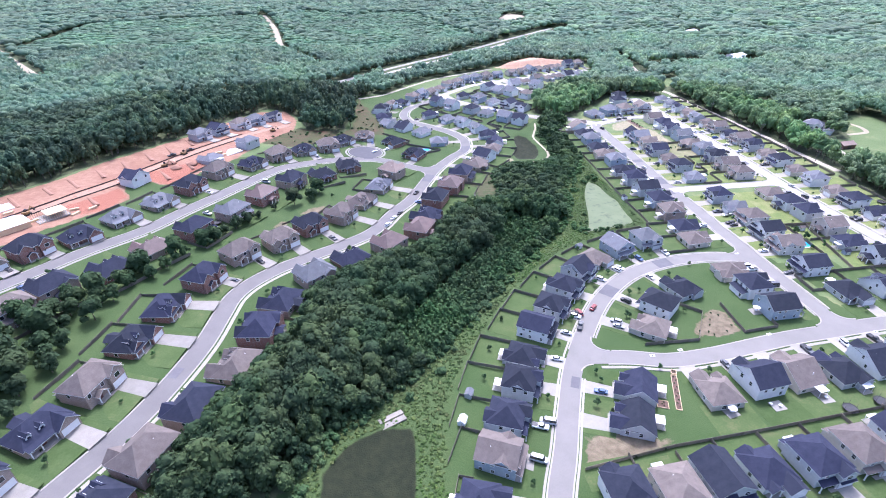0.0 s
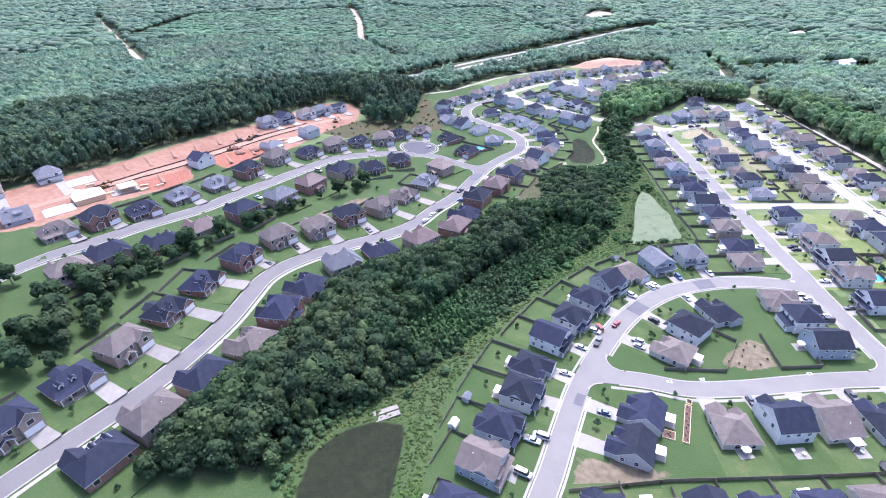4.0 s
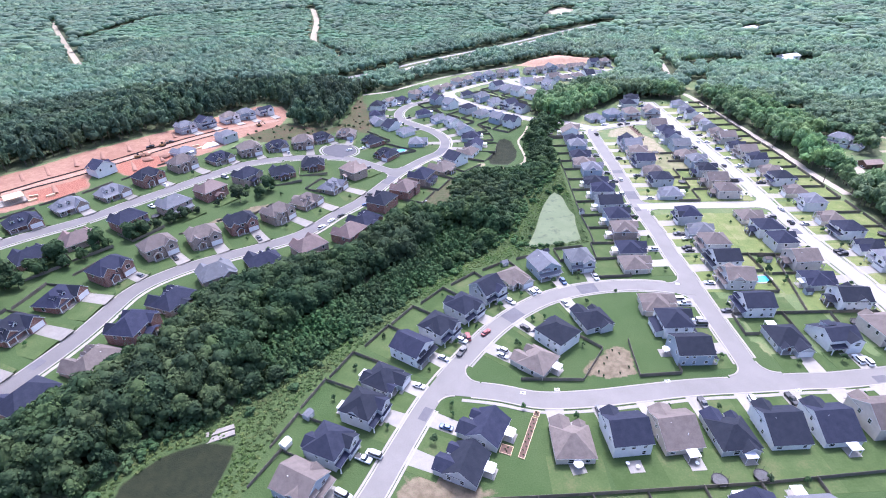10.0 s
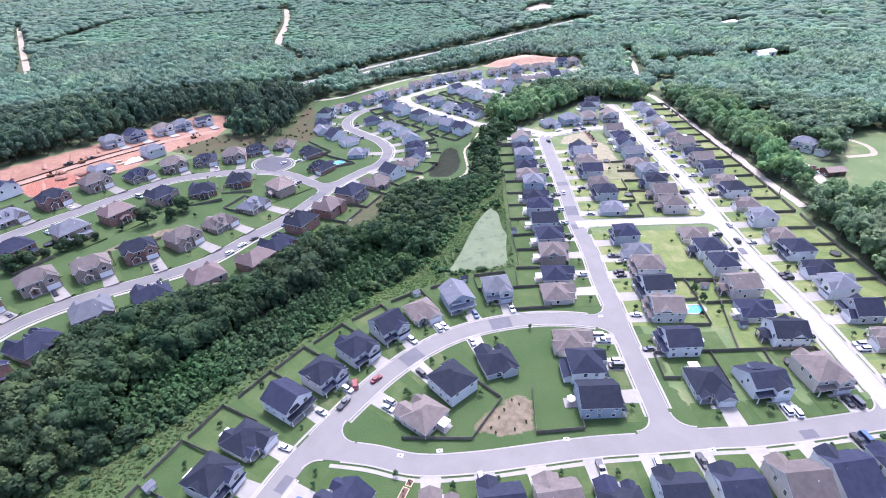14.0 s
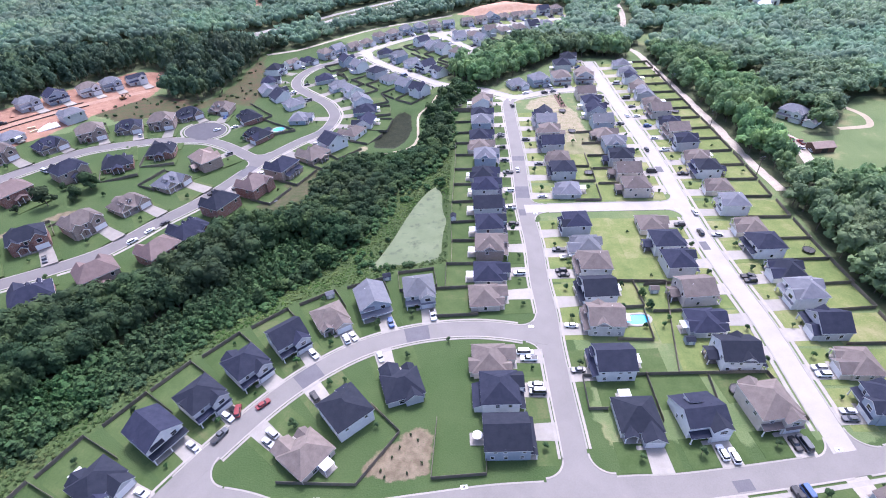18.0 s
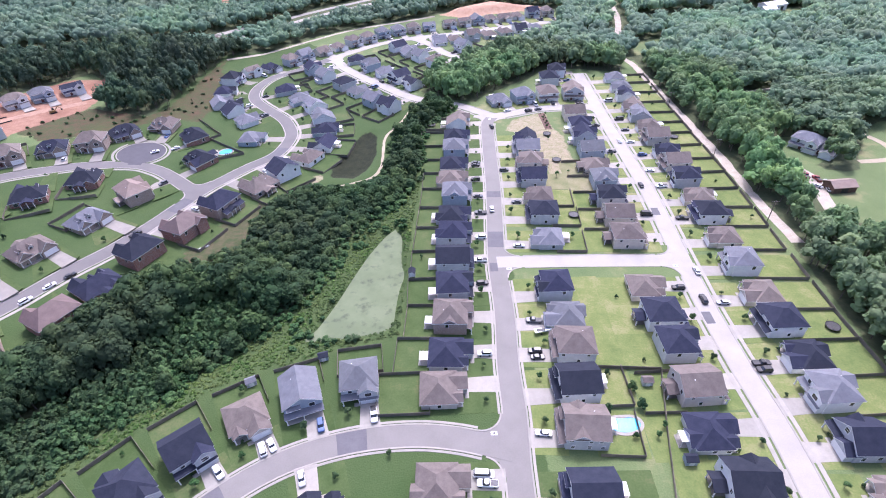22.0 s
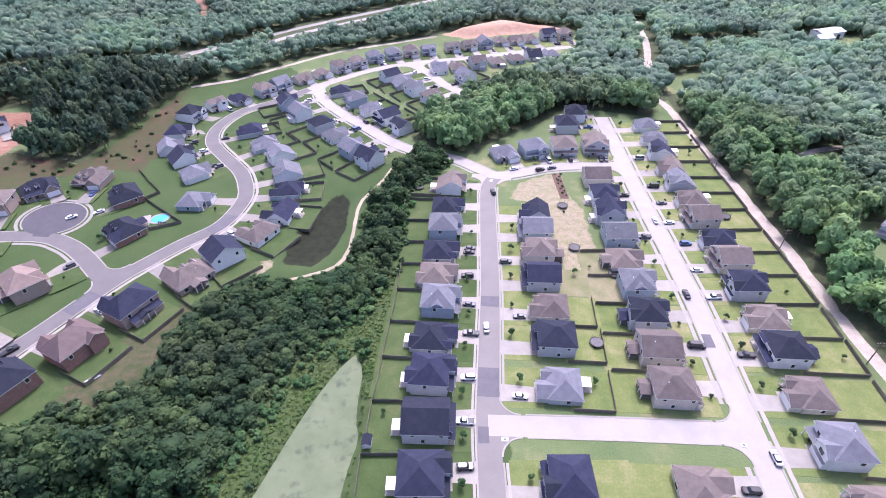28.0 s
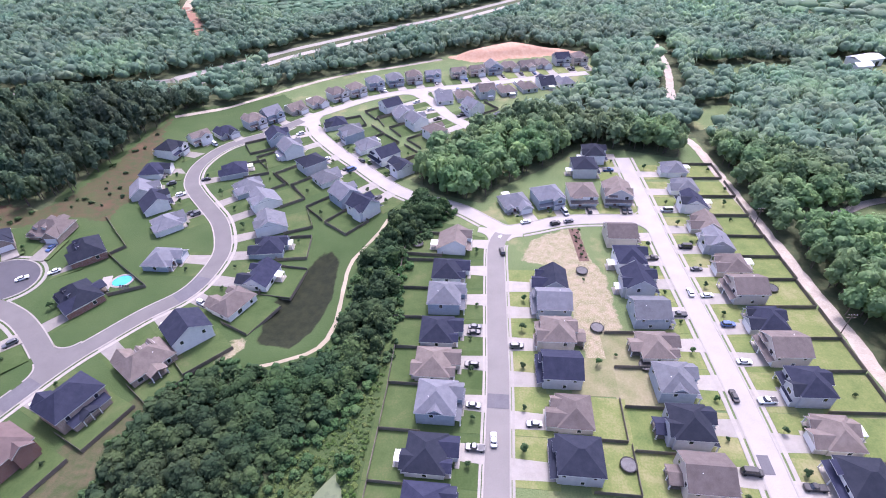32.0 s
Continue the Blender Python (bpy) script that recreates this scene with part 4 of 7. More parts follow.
NEAR = [crown(rs, 15, 400, 1.35, 0.1, tilt=0.6) for _ in range(10)]
EDGE = [crown(rs, 11, 210, 1.3, 0.12, tilt=0.6) for _ in range(8)]
PINE = [crown(rs, 9, 190, leaf=0.15, cone=1.6, tilt=0.6) for _ in range(8)]
MID = [crown(rs, 7, 100, 1.3, 0.14, tilt=0.6) for _ in range(8)]
FAR = [clump(3, 14) for _ in range(10)]
DOT = [clump(1, 5) for _ in range(12)]
CONE = [crown(rs, 7, 75, leaf=0.19, cone=1.5) for _ in range(6)]
BUSH = [crown(rs, 5, 50, 0.9, 0.2) for _ in range(6)]

# creek wood: tall inside, lower and bushier towards its edges
x, y = scatter(-80, 190, 60, 440, 3.9, 21, 0.5)
in_pines = inside(PINES, x, y)
ok = inside(CREEK, x, y) & ~in_pines & clear_of_ways(x, y)
x, y = x[ok], y[ok]
edge = np.clip(depth_in(CREEK, x, y) / 9, 0, 1)
low = np.where(y > 257, 0.52, 1.0) * (0.55 + 0.45 * edge)
low = np.where(y > 330, 0.62, low)
thin = (y < 257) | (rs.uniform(size=x.shape) < 0.82)
x, y, low = x[thin], y[thin], low[thin]
wood = grove("creek_wood", "dense broadleaf wood along the creek, greens darkened for cloud shade", x, y, 4.3 * np.sqrt(low), 12.5, NEAR, LEAF, 1, 0.12, low)
tr = low > 0.5
trunks("tree_trunks", x[tr], y[tr], 5.0, 0.2, wood)
x, y = scatter(-60, 180, 80, 435, 3.4, 26, 0.5)
ok = (depth_in(CREEK, x, y) > 0.5) & clear_of_ways(x, y) & ((y > 245) | (depth_in(CREEK, x, y) < 9)) & ~inside(PINES, x, y)
grove("creek_undergrowth", "thicket of shrubs and vines under the creek wood", x[ok], y[ok], 2.6, 4.2, BUSH, LEAF, 27, 0.0)
x, y = scatter(-10, 110, 130, 270, 2.5, 22, 0.3)
ok = inside(PINES, x, y)
wood = grove("young_pine_stand", "young planted pines in rows beside the creek wood", x[ok], y[ok], 2.6, 5.2, CONE, LEAF_Y, 2, 0.02)
trunks("tree_trunks", x[ok], y[ok], 3.0, 0.09, wood)
# shrubs on the creek's edges, round the pond and over the hollow
x, y = scatter(-30, 175, 66, 440, 2.6, 23, 0.5)
dm = depth_in(MEADOW, x, y)
dp = depth_in(POND, x, y)
dc = depth_in(CREEK, x, y)
pick_s = rs.uniform(size=x.shape)
thick = np.sin(x * 0.11 + 1.0) * np.sin(y * 0.09) > -0.1
ok = (((dc > -4.5) & (dc < 3.5) & (pick_s < 0.8)) | ((dp < -1.0) & (dp > -4.5) & (pick_s < np.where(x > 138, 0.95, np.where(y < 232, 0.7, 0.12)))) | ((dm > 1) & (y > 200) & thick & (pick_s < 0.22)) | ((dm > 0) & (pick_s < 0.02))) & (dp < -0.3) & clear_of_ways(x, y) & (depth_in(DRYPOND, x, y) < 0) & (depth_in(BASIN, x, y) < -1)
ok &= dist(MEADOW[-16:-2], x, y) > 4.0
ok &= (dc > -3) | (x > 90) | (y < 210)
grove("bank_shrubs", "low shrubs and saplings on the creek banks", x[ok], y[ok], 1.7, 2.1, BUSH, LEAF_Y, 3, 0.0)
x, y = scatter(-30, 160, 66, 350, 1.15, 24, 0.5)
ok = (depth_in(MEADOW, x, y) > 1.5) & (depth_in(POND, x, y) < -0.5) & (depth_in(DRYPOND, x, y) < -0.5)
ok &= rs.uniform(size=x.shape) < 0.85
TUFTS = [crown(rs, 1, 6, 0.8, 0.4) for _ in range(5)]
grove("meadow_grass", "tall rough meadow grass and weeds in the creek hollow", x[ok], y[ok], 0.95, 0.42, TUFTS, TUFT, 4, 0.0)

x, y = scatter(-80, 30, 370, 525, 4.2, 29, 0.5)
ok = (depth_in(SCRUB, x, y) > 1) & (rs.uniform(size=x.shape) < 0.22)
grove("scrub_bushes", "scattered low bushes on rough brown ground", x[ok], y[ok], 1.2, 1.4, BUSH, LEAF, 28, 0.0)

# woods round the cleared land
VX, VY = 60.0, -20.0


def in_view(x, y, lo, hi):
    r, a = np.hypot(x - VX, y - VY), np.degrees(np.arctan2(x - VX, y - VY))
    return (r > lo) & (r < hi) & (a > -48) & (a < 64)


def out_of_town(x, y, margin=0.8):
    return (depth_in(CLEARED, x, y) < -margin) & clear_of_ways(x, y)


PLANTED = [[(-464.7, 776.1), (-133.3, 706.1), (-77.4, 788.8), (-161.9, 1064.3), (-475.8, 1019.2)], [(-86.3, 747.1), (41.8, 753.4), (166.2, 867.4), (104.7, 1204.2), (-123.3, 1186.8)]]
x, y = scatter(-420, 470, -20, 720, 5.6, 31, 0.5)
ok = out_of_town(x, y) & in_view(x, y, 0, 560)
inner = ok & (dist(CLEARED, x, y, True) < 45)
west = x < 150 - 0.15 * (y - 400)
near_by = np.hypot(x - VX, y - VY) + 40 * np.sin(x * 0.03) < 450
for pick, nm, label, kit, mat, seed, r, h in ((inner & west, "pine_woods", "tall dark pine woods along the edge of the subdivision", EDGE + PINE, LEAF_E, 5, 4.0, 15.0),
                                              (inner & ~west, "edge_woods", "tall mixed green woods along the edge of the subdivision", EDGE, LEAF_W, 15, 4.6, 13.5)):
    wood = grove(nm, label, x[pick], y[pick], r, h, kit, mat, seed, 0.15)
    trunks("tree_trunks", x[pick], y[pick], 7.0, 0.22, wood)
for pick, nm, label, mat, seed in ((ok & ~inner & west, "dark_woods", "continuous dark pine woods beyond the houses", LEAF_E, 6), (ok & ~inner & ~west & near_by, "mid_woods", "continuous mixed woods beyond the houses", LEAF_W, 16), (ok & ~inner & ~west & ~near_by, "hazy_woods", "continuous mixed woods further off, leaves tinted for haze", LEAF_M, 17)):
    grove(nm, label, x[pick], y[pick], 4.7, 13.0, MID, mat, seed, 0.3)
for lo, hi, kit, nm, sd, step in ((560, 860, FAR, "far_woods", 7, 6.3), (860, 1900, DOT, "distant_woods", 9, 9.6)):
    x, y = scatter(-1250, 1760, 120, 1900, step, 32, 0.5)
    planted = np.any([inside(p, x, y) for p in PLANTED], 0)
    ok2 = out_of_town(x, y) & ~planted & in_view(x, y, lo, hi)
    # East of this line the far leaves carry sunlight in their colour.
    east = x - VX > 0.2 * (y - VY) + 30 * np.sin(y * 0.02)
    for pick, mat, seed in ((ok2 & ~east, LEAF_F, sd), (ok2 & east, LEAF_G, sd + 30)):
        grove(nm, "distant unbroken mixed woods, leaves tinted for haze", x[pick], y[pick], 0.7 * step, 11.5, kit, mat, seed, 0.3 if kit is FAR else 0.5)
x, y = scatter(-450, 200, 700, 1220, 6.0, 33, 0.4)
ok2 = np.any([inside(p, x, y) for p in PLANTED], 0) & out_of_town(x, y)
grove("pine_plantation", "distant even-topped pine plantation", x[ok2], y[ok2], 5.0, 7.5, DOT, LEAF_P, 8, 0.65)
# ---- houses ----
ROOF_WORD = {"D": "charcoal", "B": "taupe", "G": "blue-grey", "R": "red-brown", "T": "tan"}
WALL_WORD = {"white": "white siding", "grey": "grey siding", "blue": "blue-grey siding", "beige": "beige siding", "brick": "red brick", "tanbrick": "tan brick"}
MESHES = {}


def shared(key, make):
    if key not in MESHES:
        MESHES[key] = make()
    return MESHES[key]


def hip(s, x0, x1, y0, y1, z, rise, over=0.45, t=0.2):
    """A hip roof over a rectangle, with eaves and a soffit."""
    x0, x1, y0, y1 = x0 - over, x1 + over, y0 - over, y1 + over
    w, d = x1 - x0, y1 - y0
    h = min(w, d) / 2
    if w > d:
        r = [(x0 + h * 0.92, (y0 + y1) / 2, z + rise), (x1 - h * 0.92, (y0 + y1) / 2, z + rise)]
        fs = [(4, 5, 9, 8), (6, 7, 8, 9), (5, 6, 9), (7, 4, 8)]
    else:
        r = [((x0 + x1) / 2, y0 + h * 0.92, z + rise), ((x0 + x1) / 2, y1 - h * 0.92, z + rise)]
        fs = [(5, 6, 9, 8), (7, 4, 8, 9), (4, 5, 8), (6, 7, 9)]
    c = [(x0, y0), (x1, y0), (x1, y1), (x0, y1)]
    return s.add([(x, y, z - t) for x, y in c] + [(x, y, z) for x, y in c] + r, fs + [(0, 1, 5, 4), (1, 2, 6, 5), (2, 3, 7, 6), (3, 0, 4, 7), (3, 2, 1, 0)])


def gable(s, along, u0, u1, a, b, z, rise, over=0.4, t=0.2):
    """Two roof slopes with thickness; the ridge runs along 'x' or 'y' from a to b, the span lies from u0 to u1."""
    m, k = (u0 + u1) / 2, rise / ((u1 - u0) / 2)
    e0, e1, ze = u0 - over, u1 + over, z - over * k
    s.prism([(e0, ze), (m, z + rise), (m, z + rise - t), (e0, ze - t)], along, a - over, b + over)
    s.prism([(m, z + rise), (e1, ze), (e1, ze - t), (m, z + rise - t)], along, a - over, b + over)
    return s


def shed(s, x0, x1, y_low, y_high, z_low, z_high, t=0.16):
    return s.prism([(y_low, z_low), (y_high, z_high), (y_high, z_high - t), (y_low, z_low - t)], "x", x0, x1)


FAR_OFF, PLAIN = [False], [False]


def window_mesh(w, h):
    def frame_make():
        s = Shape()
        for a in ((-w / 2 - 0.11, w / 2 + 0.11, h / 2, h / 2 + 0.14), (-w / 2 - 0.11, w / 2 + 0.11, -h / 2 - 0.14, -h / 2), (-w / 2 - 0.11, -w / 2, -h / 2, h / 2), (w / 2, w / 2 + 0.11, -h / 2, h / 2), (-w / 2, w / 2, -0.03, 0.03)):
            s.box(a[0], a[1], -0.07, 0.03, a[2], a[3])
        return s.mesh("window", TRIM)
    return shared(("wf", w, h), frame_make), shared(("wp", w, h), lambda: Shape().box(-w / 2, w / 2, -0.03, 0.02, -h / 2, h / 2).mesh("pane", GLASS))


def plain_window(w, h):
    """Frame and pane in one mesh, for houses far from the path."""
    def make():
        s = Shape().box(-w / 2 - 0.12, w / 2 + 0.12, -0.05, 0.03, -h / 2 - 0.13, h / 2 + 0.13).box(-w / 2, w / 2, -0.07, 0.02, -h / 2, h / 2)
        me = s.mesh("window", TRIM)
        me.materials.append(GLASS)
        for f in list(me.polygons)[6:]:
            f.material_index = 1
        return me
    return shared(("w1", w, h), make)


def window(parent, x, y, z, face, w=1.1, h=1.5):
    """A window in a wall: face is f(ront), b(ack), l or r."""
    if FAR_OFF[0] and face == "f" and x < 0:
        return
    fm, pm = window_mesh(w, h)
    turn = {"f": 0, "b": 180, "l": -90, "r": 90}[face]
    if PLAIN[0]:
        part("window", plain_window(w, h), TRIM, parent, "", pose(x, y, z, 0, 0, turn))
        return
    ob = part("window", fm, TRIM, parent, "", pose(x, y, z, 0, 0, turn))
    part("pane", pm, GLASS, ob)


def garage_door(parent, x, y, w=4.8):
    def make():
        s = Shape()
        for k in range(4):
            s.box(-w / 2, w / 2, -0.05, 0.03, 0.05 + k * 0.55, 0.05 + k * 0.55 + 0.52)
        s.box(-w / 2 - 0.15, -w / 2, -0.09, 0.03, 0, 2.4).box(w / 2, w / 2 + 0.15, -0.09, 0.03, 0, 2.4).box(-w / 2 - 0.15, w / 2 + 0.15, -0.09, 0.03, 2.26, 2.42)
        return s.mesh("garage_door", TRIM)
    part("garage_door", shared(("gd", w), make), TRIM, parent, "white panelled garage door", pose(x, y, 0))


def front_door(parent, x, y):
    me = shared("fd", lambda: Shape().box(-0.5, 0.5, -0.06, 0.03, 0.1, 2.15).box(-0.62, -0.5, -0.08, 0.03, 0.1, 2.27).box(0.5, 0.62, -0.08, 0.03, 0.1, 2.27).box(-0.62, 0.62, -0.08, 0.03, 2.15, 2.27).mesh("door", DOORP))
    part("door", me, DOORP, parent, "", pose(x, y, 0))


def post(parent, x, y, z0, z1):
    if FAR_OFF[0]:
        return
    me = shared(("post", z0, z1), lambda: Shape().box(-0.13, 0.13, -0.13, 0.13, z0, z1).box(-0.19, 0.19, -0.19, 0.19, z0, z0 + 0.25).box(-0.19, 0.19, -0.19, 0.19, z1 - 0.15, z1).mesh("porch_post", TRIM))
    part("porch_post", me, TRIM, parent, "", pose(x, y, 0))


def vent(parent, x, y, z):
    me = shared("vent", lambda: Shape().tube(0, 0, -0.6, 0.45, 0.09, 0.09, 6).tube(0, 0, 0.4, 0.5, 0.14, 0.14, 6).mesh("vent_pipe", METALW))
    part("vent_pipe", me, METALW, parent, "", pose(x, y, z))


def patio(parent, x, y):
    """A white flat cover on slim posts behind the house, over a slab."""
    me = shared("pc", lambda: Shape().box(-1.75, 1.75, -0.2, 3.2, 2.55, 2.7).mesh("patio_cover", METALW))
    part("patio_cover", me, METALW, parent, "white aluminium patio cover", pose(x, y, 0))
    for dx in (-1.65, 1.65):
        part("patio_post", shared("pp", lambda: Shape().box(-0.06, 0.06, -0.06, 0.06, 0, 2.56).mesh("patio_post", METALW)), METALW, parent, "", pose(x + dx, y + 3.0, 0))
    part("patio_slab", shared("ps", lambda: Shape().box(-2.0, 2.0, 0, 3.6, -0.2, 0.14).mesh("patio_slab", CONCRETE)), CONCRETE, parent, "", pose(x, y, 0))


def deck(parent, y, z, roof_mat):
    """A covered timber back porch with white posts and stairs."""
    part("deck", shared(("dk", z), lambda: Shape().box(-2.6, 2.6, 0, 3.0, z - 0.2, z).box(2.6, 3.8, 1.8, 2.2, z - 0.6, z - 0.4).box(2.6, 3.4, 1.2, 2.8, z - 0.9, z - 0.7).mesh("deck", WOODF)), WOODF, parent, "weathered timber deck", pose(0, y, 0))
    s = gable(Shape(), "y", -2.6, 2.6, -0.6, 3.1, 3.0, 1.1, 0.3)
    part("porch_roof", s, roof_mat, parent, "", pose(0, y, 0))
    for dx in (-2.45, 0, 2.45):
        post(parent, dx, y + 2.85, 0.0, 2.95)


def rear_wing(body, top, style, x0, x1, y, h, tall):
    """What stands out at the back: a gabled bay, or a lean-to."""
    if style == 1:
        a, b = x0 + 0.7, x0 + 6.1
        body.box(a, b, y - 0.1, y + 1.2, -0.3, h - 0.02)
        body.prism([(a, h - 0.02), (b, h - 0.02), ((a + b) / 2, h + 1.65)], "y", y - 0.1, y + 1.18)
        gable(top, "y", a, b, y - 4.4, y + 1.2, h, 1.75, 0.35)
    elif style == 2 and tall:
        body.box(x0 + 1.0, x1 - 2.2, y - 0.1, y + 2.4, -0.3, 2.65)
        shed(top, x0 + 0.7, x1 - 1.9, y + 2.8, y - 0.02, 2.62, 3.6)


def second_gable(body, top, style, x0, y, h):
    """A smaller gable on the front, beside the garage's."""
    if style in (1, 3):
        a, b = x0 + 0.5, x0 + (4.6 if style == 1 else 6.0)
        body.box(a, b, y - 0.8, y + 0.1, -0.3, h - 0.02)
        body.prism([(a, h - 0.02), (b, h - 0.02), ((a + b) / 2, h + (b - a) * 0.42)], "y", y - 0.78, y + 0.1)
        gable(top, "y", a, b, y - 0.8, y + 4.5, h, (b - a) * 0.44, 0.35)


def house(kind, roof, wall, w, d, extra, far=0, style=0):
    """A detached house, its front towards -y, standing on the origin. kind: ranch, two, gabled, salt, long, deep, brick15, brick2."""
    rm, wm = ROOF[roof], WALL[wall]
    FAR_OFF[0], PLAIN[0] = far == 2, far >= 1
    root = new("house")
    x0, x1, y0, y1 = -w / 2, w / 2, -d / 2, d / 2
    body, top, wing = Shape(), Shape(), Shape()
    storey = "single-storey" if kind == "ranch" else "one-and-a-half-storey" if kind in ("brick15", "deep", "salt") else "two-storey"
    back = "" if extra == "" else ", white patio cover" if extra == "p" else ", covered back deck"
    tagged(root, f"{storey} {WALL_WORD[wall]} house, {ROOF_WORD[roof]} shingle roof{back}", "house", "houses of the subdivision")
    gw = 5.6
    if kind == "ranch":
        h, fr = 2.9, y0 + 3.2
        body.box(x0, x1, fr, y1, -0.3, h)
        rise = 0.34 * min(w, y1 - fr)
        if style == 2:
            gable(top, "x", fr, y1, x0, x1, h, rise)
            body.prism([(fr, h), (y1, h), ((fr + y1) / 2, h + rise - 0.15)], "x", x0 + 0.02, x1 - 0.02)
        else:
            hip(top, x0, x1, fr, y1, h, rise)
        rear_wing(body, top, style, x0, x1, y1, h, False)
        wing.box(x1 - gw - 0.5, x1 - 0.3, y0, fr, -0.3, h)
        wing.prism([(x1 - gw - 0.5, h), (x1 - 0.3, h), (x1 - 0.3 - gw / 2 - 0.1, h + 1.75)], "y", y0 + 0.02, fr)
        s = gable(Shape(), "y", x1 - gw - 0.5, x1 - 0.3, y0, fr + 5.0, h, 1.8)
        part("garage_roof", s, rm, root)
        part("garage_wall", wing, wm, root)
        s = gable(Shape(), "y", x0 + 0.6, x0 + 4.2, fr - 1.7, fr + 3.0, h, 1.2, 0.3)
        part("porch_roof", s, rm, root)
        part("porch_slab", Shape().box(x0 + 0.4, x0 + 5.4, fr - 1.9, fr, -0.2, 0.18), CONCRETE, root)
        for px in (x0 + 0.75, x0 + 4.05):
            post(root, px, fr - 1.55, 0.0, 2.8)
        garage_door(root, x1 - gw / 2 - 0.4, y0 - 0.01)
        front_door(root, x0 + 4.6, fr - 0.01)
        window(root, x0 + 2.3, fr, 1.6, "f", 1.6, 1.5)
        wins = [(-w * 0.3, y1, 1.6, "b"), (w * 0.12, y1, 1.5, "b", 1.8, 1.9), (x0, 1.5, 1.6, "l"), (x1, 2.5, 1.6, "r")]
        zr, yr = h + rise * 0.6, 2.4
    elif kind in ("two", "gabled"):
        h, fr = 5.5, y0 + 1.8
        bk = y1 - 0.8
        body.box(x0, x1, fr, bk, -0.3, h)
        if kind == "two":
            rise = 0.33 * min(w, bk - fr)
            hip(top, x0, x1, fr, bk, h, rise)
        else:
            rise = 0.34 * (bk - fr)
            gable(top, "x", fr, bk, x0, x1, h, rise)
            body.prism([(fr, h), (bk, h), ((fr + bk) / 2, h + rise - 0.15)], "x", x0 + 0.02, x1 - 0.02)
        rear_wing(body, top, style, x0, x1, bk, h, True)
        if style == 3:
            c = (fr + bk) / 2
            body.prism([(c - 2.6, h), (c + 2.6, h), (c, h + 1.75)], "x", x0 - 0.04, 0)
            gable(top, "x", c - 2.6, c + 2.6, x0 - 0.04, 0, h, 1.85, 0.35)
        wing.box(x1 - gw, x1 - 0.25, y0, fr + 0.1, -0.3, h - 0.1)
        wing.prism([(x1 - gw, h - 0.1), (x1 - 0.25, h - 0.1), (x1 - 0.125 - gw / 2, h + 1.6)], "y", y0 + 0.02, fr + 0.1)
        s = gable(Shape(), "y", x1 - gw, x1 - 0.25, y0, fr + 4.5, h - 0.05, 1.7, 0.35)
        part("front_gable_roof", s, rm, root)
        part("front_wall", wing, wm, root)
        s = shed(Shape(), x0 - 0.2, x1 - gw + 0.1, y0 - 0.1, fr + 0.05, 2.75, 3.45)
        shed(s, x1 - gw - 0.1, x1, y0 - 0.7, y0 + 0.05, 2.62, 3.0)
        part("porch_roof", s, rm, root)
        for px in (x0 + 0.25, x1 - gw - 0.3):
            post(root, px, y0 + 0.2, 0.0, 2.65)
        garage_door(root, x1 - gw / 2 - 0.1, y0 - 0.01)
        front_door(root, x0 + (w - gw) * 0.72, fr - 0.01)
        window(root, x0 + (w - gw) * 0.5, fr, 4.3, "f")
        window(root, x1 - gw / 2 - 0.1, y0, 4.2, "f", 1.9, 1.4)
        wins = [(-w * 0.3, bk, 4.2, "b"), (w * 0.28, bk, 4.2, "b"), (x0, 1.5, 4.2, "l"), (x1, 2.5, 4.2, "r")]
        zr, yr = h + rise * 0.55, 2.6
    elif kind == "salt":
        # two storeys in front, the back slope running down to one
        h, hb, fr, bk = 5.2, 2.9, y0 + 2.0, y1 - 0.4
        yr = fr + 0.36 * (bk - fr)
        zr = h + (yr - fr) * 0.52
        k = (zr - hb) / (bk - yr)
        body.prism([(fr, -0.3), (bk, -0.3), (bk, hb - 0.2), (yr, zr - 0.2), (fr, h - 0.2)], "x", x0, x1)
        top.prism([(fr - 0.4, h - 0.21), (yr, zr), (yr, zr - 0.2), (fr - 0.4, h - 0.41)], "x", x0 - 0.35, x1 + 0.35)
        top.prism([(yr, zr), (bk + 0.45, hb - 0.45 * k), (bk + 0.45, hb - 0.45 * k - 0.2), (yr, zr - 0.2)], "x", x0 - 0.35, x1 + 0.35)
        gl = x1 - (7.0 if style % 2 else 5.8)
        wing.box(gl, x1 - 0.25, y0, fr + 0.1, -0.3, h - 0.1)
        wing.prism([(gl, h - 0.1), (x1 - 0.25, h - 0.1), ((gl + x1 - 0.25) / 2, h + 1.55)], "y", y0 + 0.02, fr + 0.1)
        part("front_gable_roof", gable(Shape(), "y", gl, x1 - 0.25, y0, yr + 1.0, h - 0.05, 1.65, 0.35), rm, root)
        part("front_wall", wing, wm, root)
        part("porch_roof", shed(Shape(), x0 - 0.2, gl + 0.1, y0 - 0.1, fr + 0.05, 2.75, 3.45), rm, root)
        if style == 2:
            body.box(-2.6, 0.6, bk - 5.2, bk - 2.0, hb, zr - 1.78)
            shed(top, -2.9, 0.9, bk - 1.7, bk - 5.6, zr - 1.55, zr - 0.75)
        for px in (x0 + 0.25, gl - 0.3):
            post(root, px, y0 + 0.2, 0.0, 2.65)
        garage_door(root, x1 - gw / 2 - 0.1, y0 - 0.01)
        front_door(root, x0 + (w - gw) * 0.6, fr - 0.01)
        window(root, x1 - gw / 2 - 0.1, y0, 4.2, "f", 1.9, 1.4)
